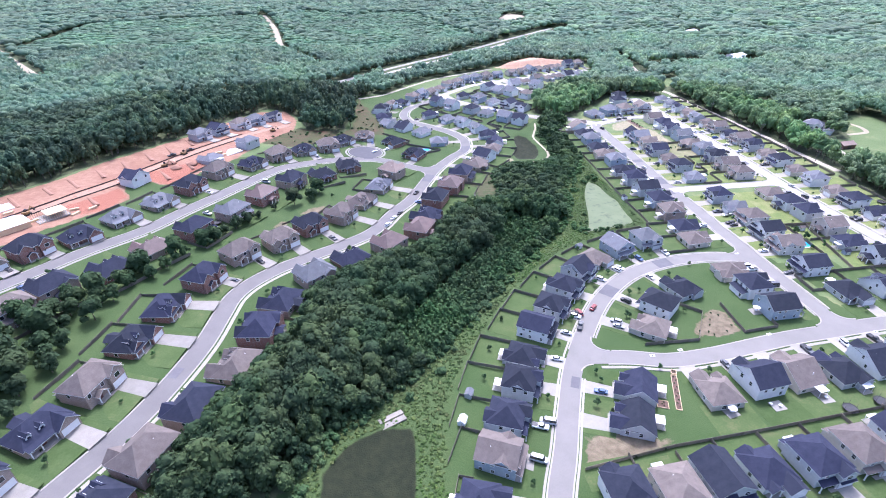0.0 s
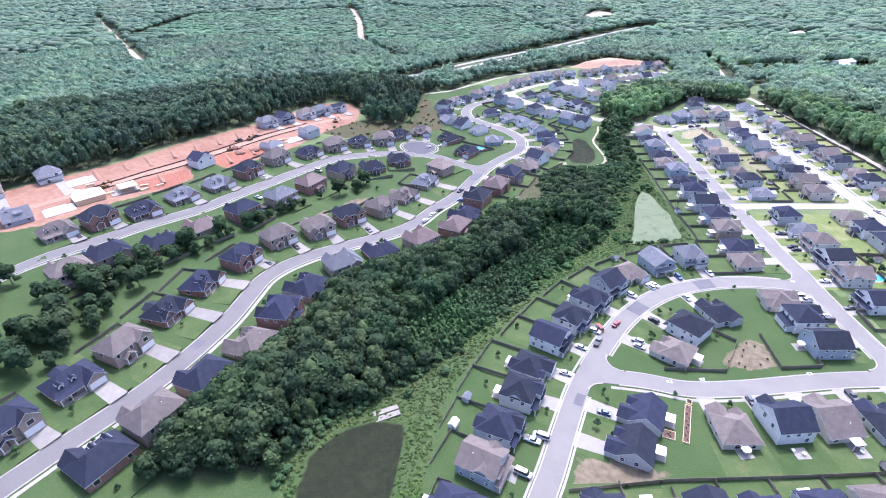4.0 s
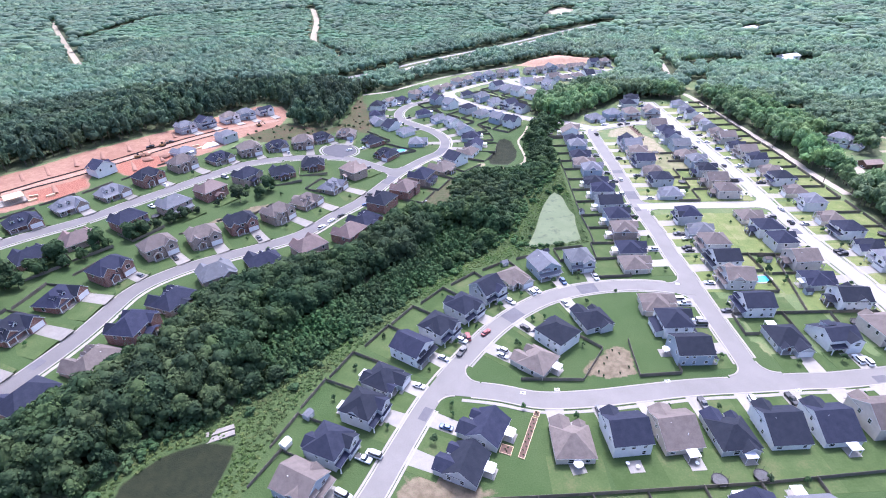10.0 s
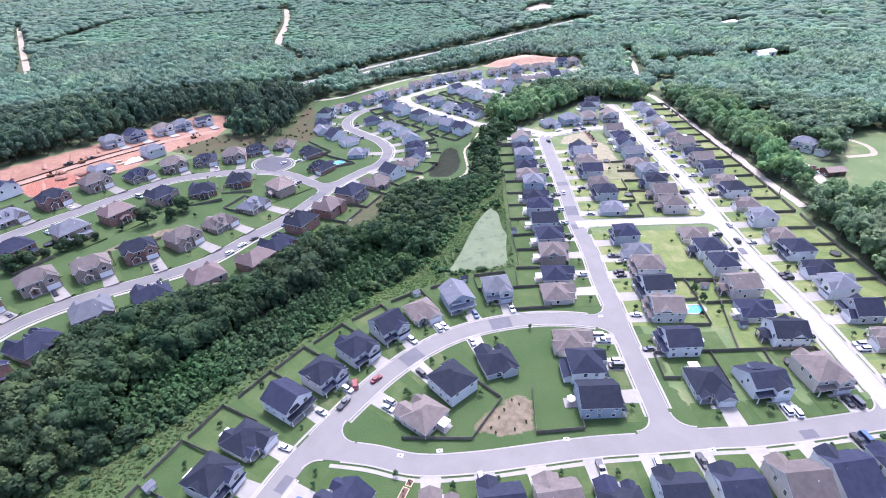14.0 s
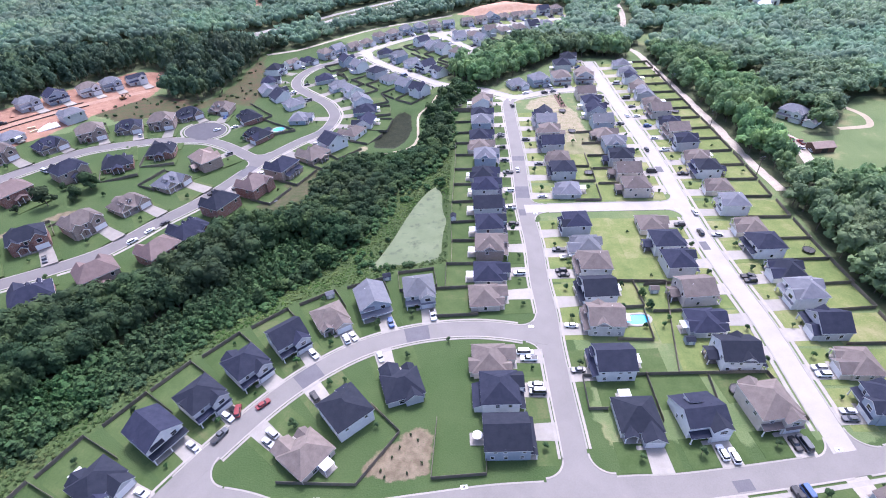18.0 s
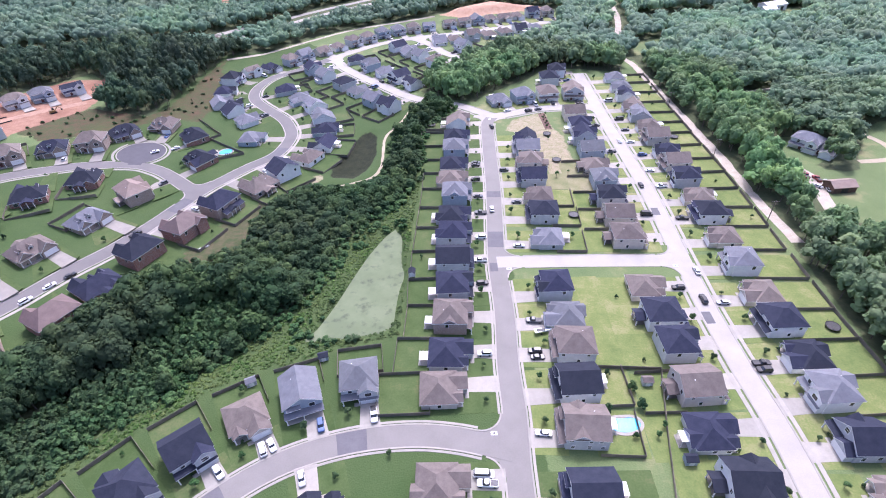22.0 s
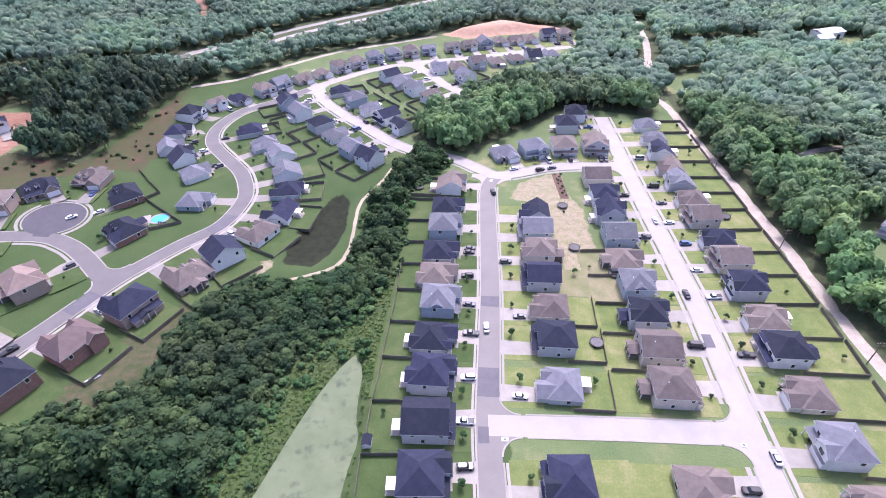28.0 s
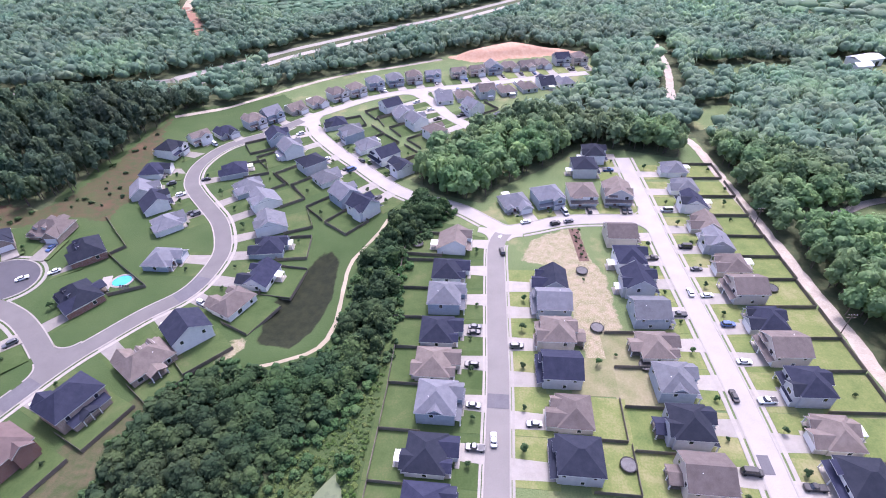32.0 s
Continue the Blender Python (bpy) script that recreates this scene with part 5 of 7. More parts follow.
        wins = [(-w * 0.33, bk, 1.45, "b", 1.0, 1.3), (w * 0.33, bk, 1.45, "b", 1.6, 1.3), (x0, yr, 4.2, "l", 0.9, 1.3), (x1, yr, 4.2, "r", 0.9, 1.3), (x0, yr + 2.0, 1.6, "l", 0.9, 1.3), (x1, yr + 2.0, 1.6, "r", 0.9, 1.3)]
        zr, yr = hb + 2.0, bk - 3.0
    elif kind == "long":
        # two storeys under one roof whose ridge runs from front to back
        h, fr, bk = 5.3, y0 + 1.0, y1 - 0.2
        rise = 0.29 * w
        body.box(x0, x1, fr, bk, -0.3, h)
        if style == 1:
            hip(top, x0, x1, fr, bk, h, rise)
        else:
            body.prism([(x0, h), (x1, h), (0, h + rise - 0.15)], "y", fr + 0.02, bk - 0.02)
            gable(top, "y", x0, x1, fr, bk, h, rise, 0.4)
        if style == 3:
            c = fr + 4.2
            body.prism([(c - 2.3, h), (c + 2.3, h), (c, h + 1.6)], "x", x0 - 0.05, x1 + 0.05)
            gable(top, "x", c - 2.3, c + 2.3, x0 - 0.05, x1 + 0.05, h, 1.7, 0.3)
        part("porch_roof", shed(shed(Shape(), x0 - 0.25, x1 + 0.25, y0 - 1.0, fr + 0.05, 2.7, 3.45), x0 + 0.8, x0 + 5.0, y0 - 0.2, fr + 0.05, 5.0, 5.6), rm, root)
        part("porch_slab", Shape().box(x0, x1 - gw, y0 - 0.9, fr, -0.2, 0.18), CONCRETE, root)
        for px in (x0 + 0.2, x1 - gw - 0.2):
            post(root, px, y0 - 0.7, 0.0, 2.65)
        garage_door(root, x1 - gw / 2 - 0.1, fr - 0.01)
        front_door(root, x0 + (w - gw) * 0.7, fr - 0.01)
        window(root, x1 - gw / 2, fr, 4.2, "f", 1.6, 1.4)
        wins = [(-w * 0.28, bk, 4.2, "b", 1.0, 1.3), (w * 0.28, bk, 4.2, "b", 1.0, 1.3)]
        wins += [(sx, sy, sz, sf, 0.95, 1.2) for sx, sf in ((x0, "l"), (x1, "r")) for sy, sz in ((-4.0, 4.3), (3.8, 4.3), (1.0, 1.5))]
        if far == 0:
            wins += [(sx, sy, sz, sf, 0.95, 1.2) for sx, sf in ((x0, "l"), (x1, "r")) for sy, sz in ((1.2, 4.3), (4.6, 1.5), (-3.4, 1.5))]
        zr, yr = h + rise * 0.6, 2.6
    elif kind == "deep":
        h, fr, bk = 4.3, y0 + 2.2, y1 - 0.4
        rise = 0.36 * w
        body.box(x0, x1, fr, bk, -0.3, h)
        body.prism([(x0, h), (x1, h), (0, h + rise - 0.15)], "y", fr + 0.02, bk - 0.02)
        gable(top, "y", x0, x1, fr, bk, h, rise, 0.45)
        if style in (1, 3):
            c = fr + 4.6 + style
            body.prism([(c - 2.4, h), (c + 2.4, h), (c, h + 1.9)], "x", x0 - 0.05, 0)
            gable(top, "x", c - 2.4, c + 2.4, x0 - 0.05, 0, h, 2.0, 0.35)
        else:
            body.box(1.0, 4.6, bk - 5.0, bk - 1.4, h, h + rise * 0.62)
            shed(top, 0.6, 5.0, bk - 0.9, bk - 5.4, h + rise * 0.55, h + rise * 0.8)
        wing.box(x1 - gw, x1 - 0.25, y0, fr + 0.1, -0.3, 2.95)
        wing.prism([(x1 - gw, 2.95), (x1 - 0.25, 2.95), (x1 - 0.125 - gw / 2, 4.8)], "y", y0 + 0.02, fr + 0.1)
        part("garage_roof", gable(Shape(), "y", x1 - gw, x1 - 0.25, y0, fr + 1.5, 3.0, 1.95, 0.35), rm, root)
        part("garage_wall", wing, wm, root)
        part("porch_roof", shed(Shape(), x0 - 0.2, x1 - gw + 0.1, y0 + 0.2, fr + 0.05, 2.7, 3.4), rm, root)
        for px in (x0 + 0.25, x1 - gw - 0.3):
            post(root, px, y0 + 0.5, 0.0, 2.65)
        garage_door(root, x1 - gw / 2 - 0.1, y0 - 0.01)
        front_door(root, x0 + (w - gw) * 0.72, fr - 0.01)
        window(root, x0 + (w - gw) * 0.35, fr, 1.6, "f")
        window(root, -0.6, fr, h + 1.4, "f", 1.4, 1.4)
        wins = [(-w * 0.3, bk, 1.6, "b"), (w * 0.25, bk, 1.6, "b", 1.8, 1.8), (x0, 1.5, 2.0, "l"), (x1, 2.5, 2.0, "r"), (0, bk, h + 1.3, "b", 1.6, 1.3)]
        zr, yr = h + rise * 0.5, 2.6
    elif kind == "brick15":
        h = 3.1
        rise = 0.36 * d
        body.box(x0, x1, y0 + 1.6, y1, -0.3, h)
        hip(top, x0, x1, y0 + 1.6, y1, h, rise * 0.92)
        second_gable(body, top, style, x0, y0 + 1.6, h)
        rear_wing(body, top, style, x0, x1, y1, h, False)
        gx1 = x1 - 0.1
        wing.box(gx1 - 6.2, gx1, y0 - 1.0, y0 + 1.7, -0.3, h)
        wing.prism([(gx1 - 6.2, h), (gx1, h), (gx1 - 3.1, h + 2.7)], "y", y0 - 0.98, y0 + 1.7)
        part("garage_roof", gable(Shape(), "y", gx1 - 6.2, gx1, y0 - 1.0, y0 + 6.5, h, 2.8, 0.35), rm, root)
        part("garage_wall", wing, wm, root)
        for dx in (x0 + 3.2, x0 + 7.0):
            s = Shape().box(dx - 0.9, dx + 0.9, y0 + 3.0, y0 + 5.6, h + 0.4, h + 2.3)
            dm = part("dormer", s, TRIM, root, "white gabled dormer")
            part("dormer_roof", gable(Shape(), "y", dx - 0.9, dx + 0.9, y0 + 2.9, y0 + 6.2, h + 2.25, 0.9, 0.2, 0.12), rm, dm)
            window(root, dx, y0 + 3.0, h + 1.45, "f", 0.9, 1.0)
        part("porch_roof", shed(Shape(), x0 + 0.2, gx1 - 6.2, y0 - 0.2, y0 + 1.8, 2.7, 3.5), rm, root)
        part("porch_slab", Shape().box(x0 + 0.4, gx1 - 6.3, y0 - 0.1, y0 + 1.6, -0.2, 0.25), CONCRETE, root)
        for px in (x0 + 0.6, x0 + 3.6, gx1 - 6.6):
            post(root, px, y0 + 0.1, 0.0, 2.7)
        garage_door(root, gx1 - 3.1, y0 - 1.01)
        front_door(root, x0 + 4.9, y0 + 1.59)
        window(root, x0 + 2.2, y0 + 1.6, 1.6, "f")
        wins = [(-w * 0.32, y1, 1.7, "b"), (w * 0.33, y1, 1.7, "b", 1.6, 1.5), (x0, 1.5, 1.7, "l"), (x1, 2.5, 1.7, "r")]
        zr, yr = h + rise * 0.5, 3.0
    else:
        h = 5.7
        rise = 0.34 * d
        body.box(x0, x1, y0 + 1.2, y1, -0.3, h)
        hip(top, x0, x1, y0 + 1.2, y1, h, rise)
        second_gable(body, top, style, x0, y0 + 1.2, h)
        rear_wing(body, top, style, x0, x1, y1, h, True)
        wing.box(x1 - 6.0, x1 - 0.4, y0, y0 + 1.3, -0.3, h)
        wing.prism([(x1 - 6.0, h), (x1 - 0.4, h), (x1 - 3.2, h + 2.3)], "y", y0 + 0.02, y0 + 1.3)
        part("front_gable_roof", gable(Shape(), "y", x1 - 6.0, x1 - 0.4, y0, y0 + 5.5, h, 2.4, 0.35), rm, root)
        part("front_wall", wing, wm, root)
        part("porch_roof", gable(Shape(), "y", x0 + 2.6, x0 + 6.4, y0 - 0.6, y0 + 2.2, 3.0, 1.3, 0.25), rm, root)
        part("porch_slab", Shape().box(x0 + 2.4, x0 + 6.6, y0 - 0.7, y0 + 1.2, -0.2, 0.25), CONCRETE, root)
        for px in (x0 + 2.8, x0 + 6.2):
            post(root, px, y0 - 0.4, 0.0, 2.95)
        garage_door(root, x1 - 3.2, y0 - 0.01)
        front_door(root, x0 + 4.5, y0 + 1.19)
        for px in (x0 + 1.4, x0 + 6.5):
            window(root, px, y0 + 1.2, 4.4, "f")
        window(root, x1 - 3.2, y0, 4.3, "f", 1.8, 1.5)
        wins = [(-w * 0.3, y1, 4.4, "b"), (w * 0.3, y1, 4.4, "b"), (x0, 1.5, 4.4, "l"), (x1, 2.0, 4.4, "r")]
        zr, yr = h + rise * 0.5, 3.0
    part("wall", body, wm, root)
    part("roof", top, rm, root)
    for ob in root.children:
        if ob.name.split(".")[0].endswith("roof"):
            fascia(ob)
    if far == 0 and kind not in ("long", "salt"):
        zl = wins[0][2]
        wins = wins + [(0.0, wins[0][1], zl, "b"), (x0, -2.2, zl, "l"), (x1, -1.6, zl, "r")]
        if zl > 3:
            wins += [(-w * 0.3, wins[0][1] + (2.4 if style == 2 else 0), 1.4, "b")]
    for a in wins[:2] if far == 2 else wins:
        window(root, *a)
    if far < 2 and roof in "BGT":
        vent(root, -w * 0.16, yr, zr)
    if extra == "p":
        patio(root, -w * 0.12, y1 - {"two": 0.8, "gabled": 0.8, "deep": 0.4, "salt": 0.4, "long": 0.2}.get(kind, 0))
    elif extra == "d":
        deck(root, y1, 0.7, rm)
    return root


def fascia(ob):
    """White boards on the upright edges of a roof."""
    ob.data.materials.append(TRIM)
    for f in ob.data.polygons:
        if abs(f.normal.z) < 0.1:
            f.material_index = 1


STOCK = {}


def place_house(kind, roof, wall, w, d, extra, m, far=0, style=0):
    key = (kind, roof, wall, w, d, extra, far, style)
    if key in STOCK:
        return copy_thing(STOCK[key], m)
    STOCK[key] = house(*key)
    STOCK[key].matrix_basis = m
    return STOCK[key]


# rows of houses: street they face, frontage, depth, back-yard depth (0: open), walls, then (x, y, roof) one by one
ROWS_OF_HOUSES = []


def house_row(*spec):
    ROWS_OF_HOUSES.append(spec)


house_row("straight", 12.2, 14.2, 13.4, "siding", [(167.9, 390.6, "B"), (167.2, 372.9, "D"), (165.8, 356.4, "G"), (165.1, 341.2, "D"), (164.5, 327.3, "B"), (165.5, 312.4, "G"), (164.6, 296.4, "D"), (164.1, 281, "D"), (163.7, 265.4, "D"), (163.4, 249.1, "D"), (162.5, 234.2, "B"), (162, 218.7, "D"), (159.7, 205.2, "B")])
house_row("straight", 11.8, 13.2, 9.4, "siding", [(204, 368.3, "D"), (203.3, 354.8, "G"), (202.7, 340, "B"), (202.3, 325.6, "D"), (202.9, 310.7, "B"), (202.9, 295.7, "D"), (201.7, 278.3, "G"), (199.9, 248.6, "D"), (200.5, 234.5, "G"), (201.4, 220.7, "B"), (199.3, 206, "D"), (198.3, 191.4, "B"), (196.4, 172.7, "D")])
house_row("parallel", 11.8, 13.2, 9.4, "siding", [(236.5, 396.3, "B"), (236.4, 380, "D"), (236.2, 366.3, "D"), (236.4, 351.3, "G"), (235.6, 336.4, "B"), (235.7, 321.6, "G"), (235.4, 306.5, "D"), (234.8, 292.2, "B"), (234.4, 277.3, "B"), (233.2, 247.6, "B"), (234, 233.3, "D"), (234, 219.9, "D"), (234.4, 204.4, "B"), (233.2, 189.4, "D"), (236.3, 174.9, "D")])
house_row("parallel", 11.6, 12.9, 16.5, "siding", [(274.3, 453.8, "G"), (274.3, 437.2, "G"), (273.9, 421.8, "D"), (273.5, 406.4, "B"), (273.8, 392.6, "G"), (273.8, 378.8, "B"), (273.4, 364.1, "B"), (274, 349.5, "D"), (273.9, 336, "B"), (273.5, 321.2, "D"), (273.1, 306.2, "B"), (272.9, 292.1, "D"), (271.9, 276.3, "B"), (271.7, 259.5, "G"), (271.3, 243.5, "B"), (270.9, 229.4, "D"), (271.4, 214.9, "D"), (270.9, 201.2, "G"), (270.3, 186.4, "D"), (270.1, 170.5, "B"), (268.8, 155.1, "D")])
house_row("upper", 13, 14, 0, "siding", [(194.7, 420.7, "G"), (209.6, 424.5, "G"), (225.6, 427.4, "B"), (241.9, 428.2, "B")])
house_row("parallel", 13, 13, 0, "siding", [(231.1, 453, "D"), (238.3, 466.8, "D")])
house_row("upper", 12, 13.5, 11, "siding", [(92.7, 507, "D"), (105.7, 490.7, "G"), (116.3, 478.1, "G"), (128.7, 465.1, "D"), (139.1, 453.1, "D")])
house_row("upper", 12, 13.5, 11, "siding", [(64.9, 485.4, "D"), (76.6, 471.3, "G"), (92, 455.4, "D"), (103.2, 443.5, "G"), (115.7, 425, "G"), (126.1, 415.2, "D")])
house_row("spur", 12, 13, 9, "siding", [(123.7, 531, "D"), (133, 519.3, "G"), (142.4, 507.1, "G"), (154.1, 492.8, "B"), (174.9, 528.5, "G"), (194.4, 518.1, "G")])
house_row("top", 11.5, 13, 0, "siding", [(18.8, 486.1, "B"), (31.5, 494, "D"), (43.7, 507, "B"), (51.6, 516.7, "G"), (63.4, 528.6, "B"), (74.3, 539.3, "B"), (85.3, 549.9, "B"), (96.4, 558.3, "B"), (107.3, 570.6, "G"), (120.3, 577.7, "G"), (133.4, 582.1, "B"), (146.6, 586.9, "G"), (164.8, 592.9, "B"), (178, 597.3, "B"), (190.2, 601.3, "G"), (203.4, 607.1, "B"), (215.6, 609.2, "B"), (227.8, 612.8, "B"), (242, 619.3, "D"), (255.2, 621, "B")])
house_row("top", 11.5, 13, 0, "siding", [(156.3, 545.9, "G"), (169.5, 550.4, "B"), (183.7, 555.3, "B"), (197.9, 560.6, "B"), (212.1, 566.7, "B"), (225.3, 572.9, "D"), (238.5, 575.8, "G")])
house_row("west", 12.4, 14, 0, "siding", [(10.7, 469.1, "D"), (12.4, 448.1, "D"), (16.2, 429.4, "G"), (27.4, 417.7, "D"), (41.2, 402.9, "G"), (51.4, 377.3, "G")])
house_row("west", 12.4, 14, 10, "siding", [(52.2, 449.6, "D"), (65.1, 432.8, "G"), (78, 421, "G"), (86.9, 402.4, "G"), (90.8, 386.2, "D")])
house_row("west", 14, 13, 10, "mixed", [(92.8, 368.1, "D"), (87.4, 353.5, "B"), (78.3, 338.4, "D"), (69.7, 325.9, "B"), (56.3, 309, "D"), (46.7, 291.2, "R"), (35, 274.6, "D"), (27.3, 255.3, "D"), (21.8, 237.5, "R"), (4.8, 221.5, "R"), (-13.5, 209, "D"), (-29.4, 194.2, "G"), (-41.1, 176.4, "D"), (-46.8, 156.9, "D"), (-51.8, 138.9, "B"), (-60.1, 119.7, "D"), (-68.8, 103.3, "B"), (-76.3, 88.5, "D")])
house_row("far_west", 15, 12.5, 0, "brick", [(-21.9, 380.1, "D"), (-5.3, 392.4, "B"), (16.2, 381.3, "D"), (29.6, 354.2, "D")])
house_row("far_west", 15, 12.5, 9, "brick", [(-137.7, 172.1, "B"), (-129.5, 186.5, "D"), (-114.3, 201.6, "D"), (-103.4, 218.7, "R"), (-89.8, 236.8, "D"), (-75.6, 256.2, "G"), (-64, 276.8, "R"), (-50.6, 299.7, "D"), (-32.8, 312.4, "D"), (-16.9, 329.3, "D"), (11.9, 319, "T")])
house_row("west", 15, 12.5, 8, "brick", [(2.1, 296, "G"), (-8.6, 273.7, "B"), (-19, 254.5, "B"), (-34.5, 241.2, "D"), (-47.4, 225.5, "B"), (-63.9, 213.6, "B"), (-74.5, 193.1, "D"), (-84.4, 173.3, "D"), (-89.4, 153.7, "D"), (-93.4, 132.1, "B"), (-100.8, 115, "D"), (-107, 95.5, "D")])
house_row("far_west", 15, 12.5, 9, "brick", [(-165.3, 204.9, "B"), (-152.3, 217.3, "D"), (-138.4, 230.5, "D"), (-127.9, 250.2, "G"), (-115.5, 268.8, "G"), (-104.7, 289, "D"), (-95, 312.6, "B"), (-78, 328.4, "D"), (-63.4, 344.3, "B"), (-48.2, 356.8, "D"), (-31.5, 364.6, "B")])
house_row("clay", 13, 12, 0, "siding", [(-215.2, 270.3, "G"), (-232.9, 247.6, "B"), (-196.3, 219.9, "G"), (-137.9, 298.1, "D"), (-105.7, 336.2, "G"), (-87.2, 366.4, "G"), (-122.3, 380, "G"), (-113, 393.7, "D"), (-100.3, 409.3, "B"), (-91.2, 421, "G"), (-80.3, 434.4, "D")])
house_row("near", 11.8, 13.9, 14, "siding", [(23.4, 81.2, "D"), (31.1, 95.6, "B"), (36.9, 108.6, "D"), (45.1, 122.8, "D"), (51, 136.3, "D"), (59.5, 151.1, "D"), (69.2, 162.2, "D"), (79.5, 174.4, "D"), (89.9, 186.4, "D"), (102.9, 196, "B"), (117, 203.8, "G"), (134, 208.4, "G")])
house_row("near", 12.4, 14, 0, "siding", [(103.9, 144.7, "B"), (114.1, 157, "D"), (129.9, 167.6, "D"), (83.5, 115.3, "D"), (76.3, 102.7, "D")])
house_row("straight", 12.4, 14, 0, "siding", [(159.5, 175.4, "B"), (160.6, 162.1, "D"), (161.2, 147.6, "D")])
house_row("loop", 12.4, 15, 14, "siding", [(110, 110.1, "B"), (126.6, 111.6, "D"), (142, 112.4, "B"), (158.5, 112.1, "D"), (174.4, 113.2, "D"), (189.9, 113.8, "D"), (206.2, 115.7, "B"), (221.4, 118.3, "D"), (238, 120.2, "D"), (254.1, 122.3, "B")])
house_row("loop", 12.4, 15, 9, "siding", [(198.7, 151.9, "D"), (216.1, 153.1, "D"), (236.3, 155.1, "B")])
house_row("south", 12.4, 15, 6.5, "siding", [(62.9, 77.6, "D"), (77.4, 75.9, "B"), (90.9, 78.2, "D"), (106.5, 78.1, "D"), (121.7, 79.1, "D"), (137.4, 80.6, "B"), (153.2, 81.9, "D"), (169.4, 82.9, "G")])
LINE["south"] = curve([(38.4, 55), (88.8, 57.1), (149.4, 62.5), (260.3, 67.2)])
# houses whose build is known: kind, walls, back extra, variant
KNOWN = {
    (110, 110.1): ("ranch", "beige", "", 0), (126.6, 111.6): ("gabled", "white", "", 0), (142, 112.4): ("salt", "beige", "p", 1), (158.5, 112.1): ("ranch", "grey", "p", 1), (174.4, 113.2): ("salt", "white", "", 0), (189.9, 113.8): ("salt", "white", "p", 1), (206.2, 115.7): ("gabled", "beige", "d", 0), (221.4, 118.3): ("salt", "white", "p", 0),
    (238, 120.2): ("ranch", "grey", "p", 0), (198.7, 151.9): ("ranch", "grey", "p", 0), (216.1, 153.1): ("salt", "white", "", 2), (236.3, 155.1): ("two", "beige", "", 1), (83.5, 115.3): ("ranch", "grey", "p", 2), (76.3, 102.7): ("ranch", "grey", "p", 2), (103.9, 144.7): ("ranch", "beige", "p", 0), (114.1, 157): ("long", "white", "", 1),
    (129.9, 167.6): ("ranch", "grey", "", 1), (159.5, 175.4): ("ranch", "beige", "", 1), (160.6, 162.1): ("two", "white", "", 2), (161.2, 147.6): ("long", "blue", "", 0), (23.4, 81.2): ("ranch", "grey", "p", 1), (31.1, 95.6): ("long", "blue", "", 3), (36.9, 108.6): ("two", "grey", "", 1), (45.1, 122.8): ("two", "grey", "p", 3), (51, 136.3): ("ranch", "grey", "p", 1),
    (59.5, 151.1): ("long", "white", "", 0), (69.2, 162.2): ("two", "grey", "", 3), (79.5, 174.4): ("two", "grey", "p", 1), (89.9, 186.4): ("gabled", "grey", "", 3), (102.9, 196): ("ranch", "beige", "", 3), (117, 203.8): ("long", "blue", "", 0), (134, 208.4): ("two", "grey", "", 0),
    (159.7, 205.2): ("ranch", "beige", "", 3), (162, 218.7): ("ranch", "grey", "p", 0), (162.5, 234.2): ("two", "tanbrick", "p", 3), (163.4, 249.1): ("two", "blue", "p", 0), (163.7, 265.4): ("long", "grey", "p", 0), (164.1, 281): ("two", "grey", "p", 1), (164.6, 296.4): ("ranch", "grey", "p", 1), (165.5, 312.4): ("two", "blue", "", 3), (164.5, 327.3): ("ranch", "beige", "", 1), (165.1, 341.2): ("ranch", "grey", "", 3), (165.8, 356.4): ("two", "blue", "", 0),
    (196.4, 172.7): ("long", "white", "p", 0), (198.3, 191.4): ("long", "grey", "p", 3), (199.3, 206): ("long", "white", "p", 0), (201.4, 220.7): ("long", "grey", "", 1), (200.5, 234.5): ("ranch", "grey", "", 1), (199.9, 248.6): ("two", "grey", "", 0), (201.7, 278.3): ("ranch", "grey", "p", 3), (202.9, 295.7): ("long", "grey", "", 1), (202.9, 310.7): ("ranch", "beige", "", 3), (202.3, 325.6): ("long", "grey", "", 0), (202.7, 340): ("two", "beige", "d", 1), (203.3, 354.8): ("long", "blue", "", 0),
    (236.3, 174.9): ("long", "white", "d", 3), (233.2, 189.4): ("ranch", "grey", "p", 1), (234.4, 204.4): ("long", "beige", "d", 0), (234, 219.9): ("two", "grey", "", 0), (234, 233.3): ("long", "white", "d", 1), (233.2, 247.6): ("ranch", "beige", "", 0), (234.4, 277.3): ("long", "beige", "d", 1), (234.8, 292.2): ("long", "beige", "d", 0), (235.4, 306.5): ("two", "grey", "d", 1), (235.7, 321.6): ("two", "blue", "", 3), (235.6, 336.4): ("ranch", "beige", "d", 3),
    (270.1, 170.5): ("ranch", "beige", "", 3), (270.3, 186.4): ("deep", "grey", "", 1), (270.9, 201.2): ("two", "white", "", 1), (271.4, 214.9): ("ranch", "white", "", 1), (270.9, 229.4): ("long", "white", "", 1), (271.3, 243.5): ("ranch", "beige", "", 0), (271.7, 259.5): ("two", "white", "", 0), (271.9, 276.3): ("ranch", "beige", "", 3), (272.9, 292.1): ("long", "white", "d", 1), (273.1, 306.2): ("ranch", "beige", "p", 1), (273.5, 321.2): ("two", "grey", "", 1), (273.9, 336): ("long", "beige", "", 0), (274, 349.5): ("ranch", "grey", "", 1),
}
lawns = tagged(new("lawn_plots"), "mown lawns of the house plots, some green and some dry", "lawn", kind="structure")
drives = tagged(new("driveway_slabs"), "pale concrete driveways from street to garages", "driveway", kind="structure")
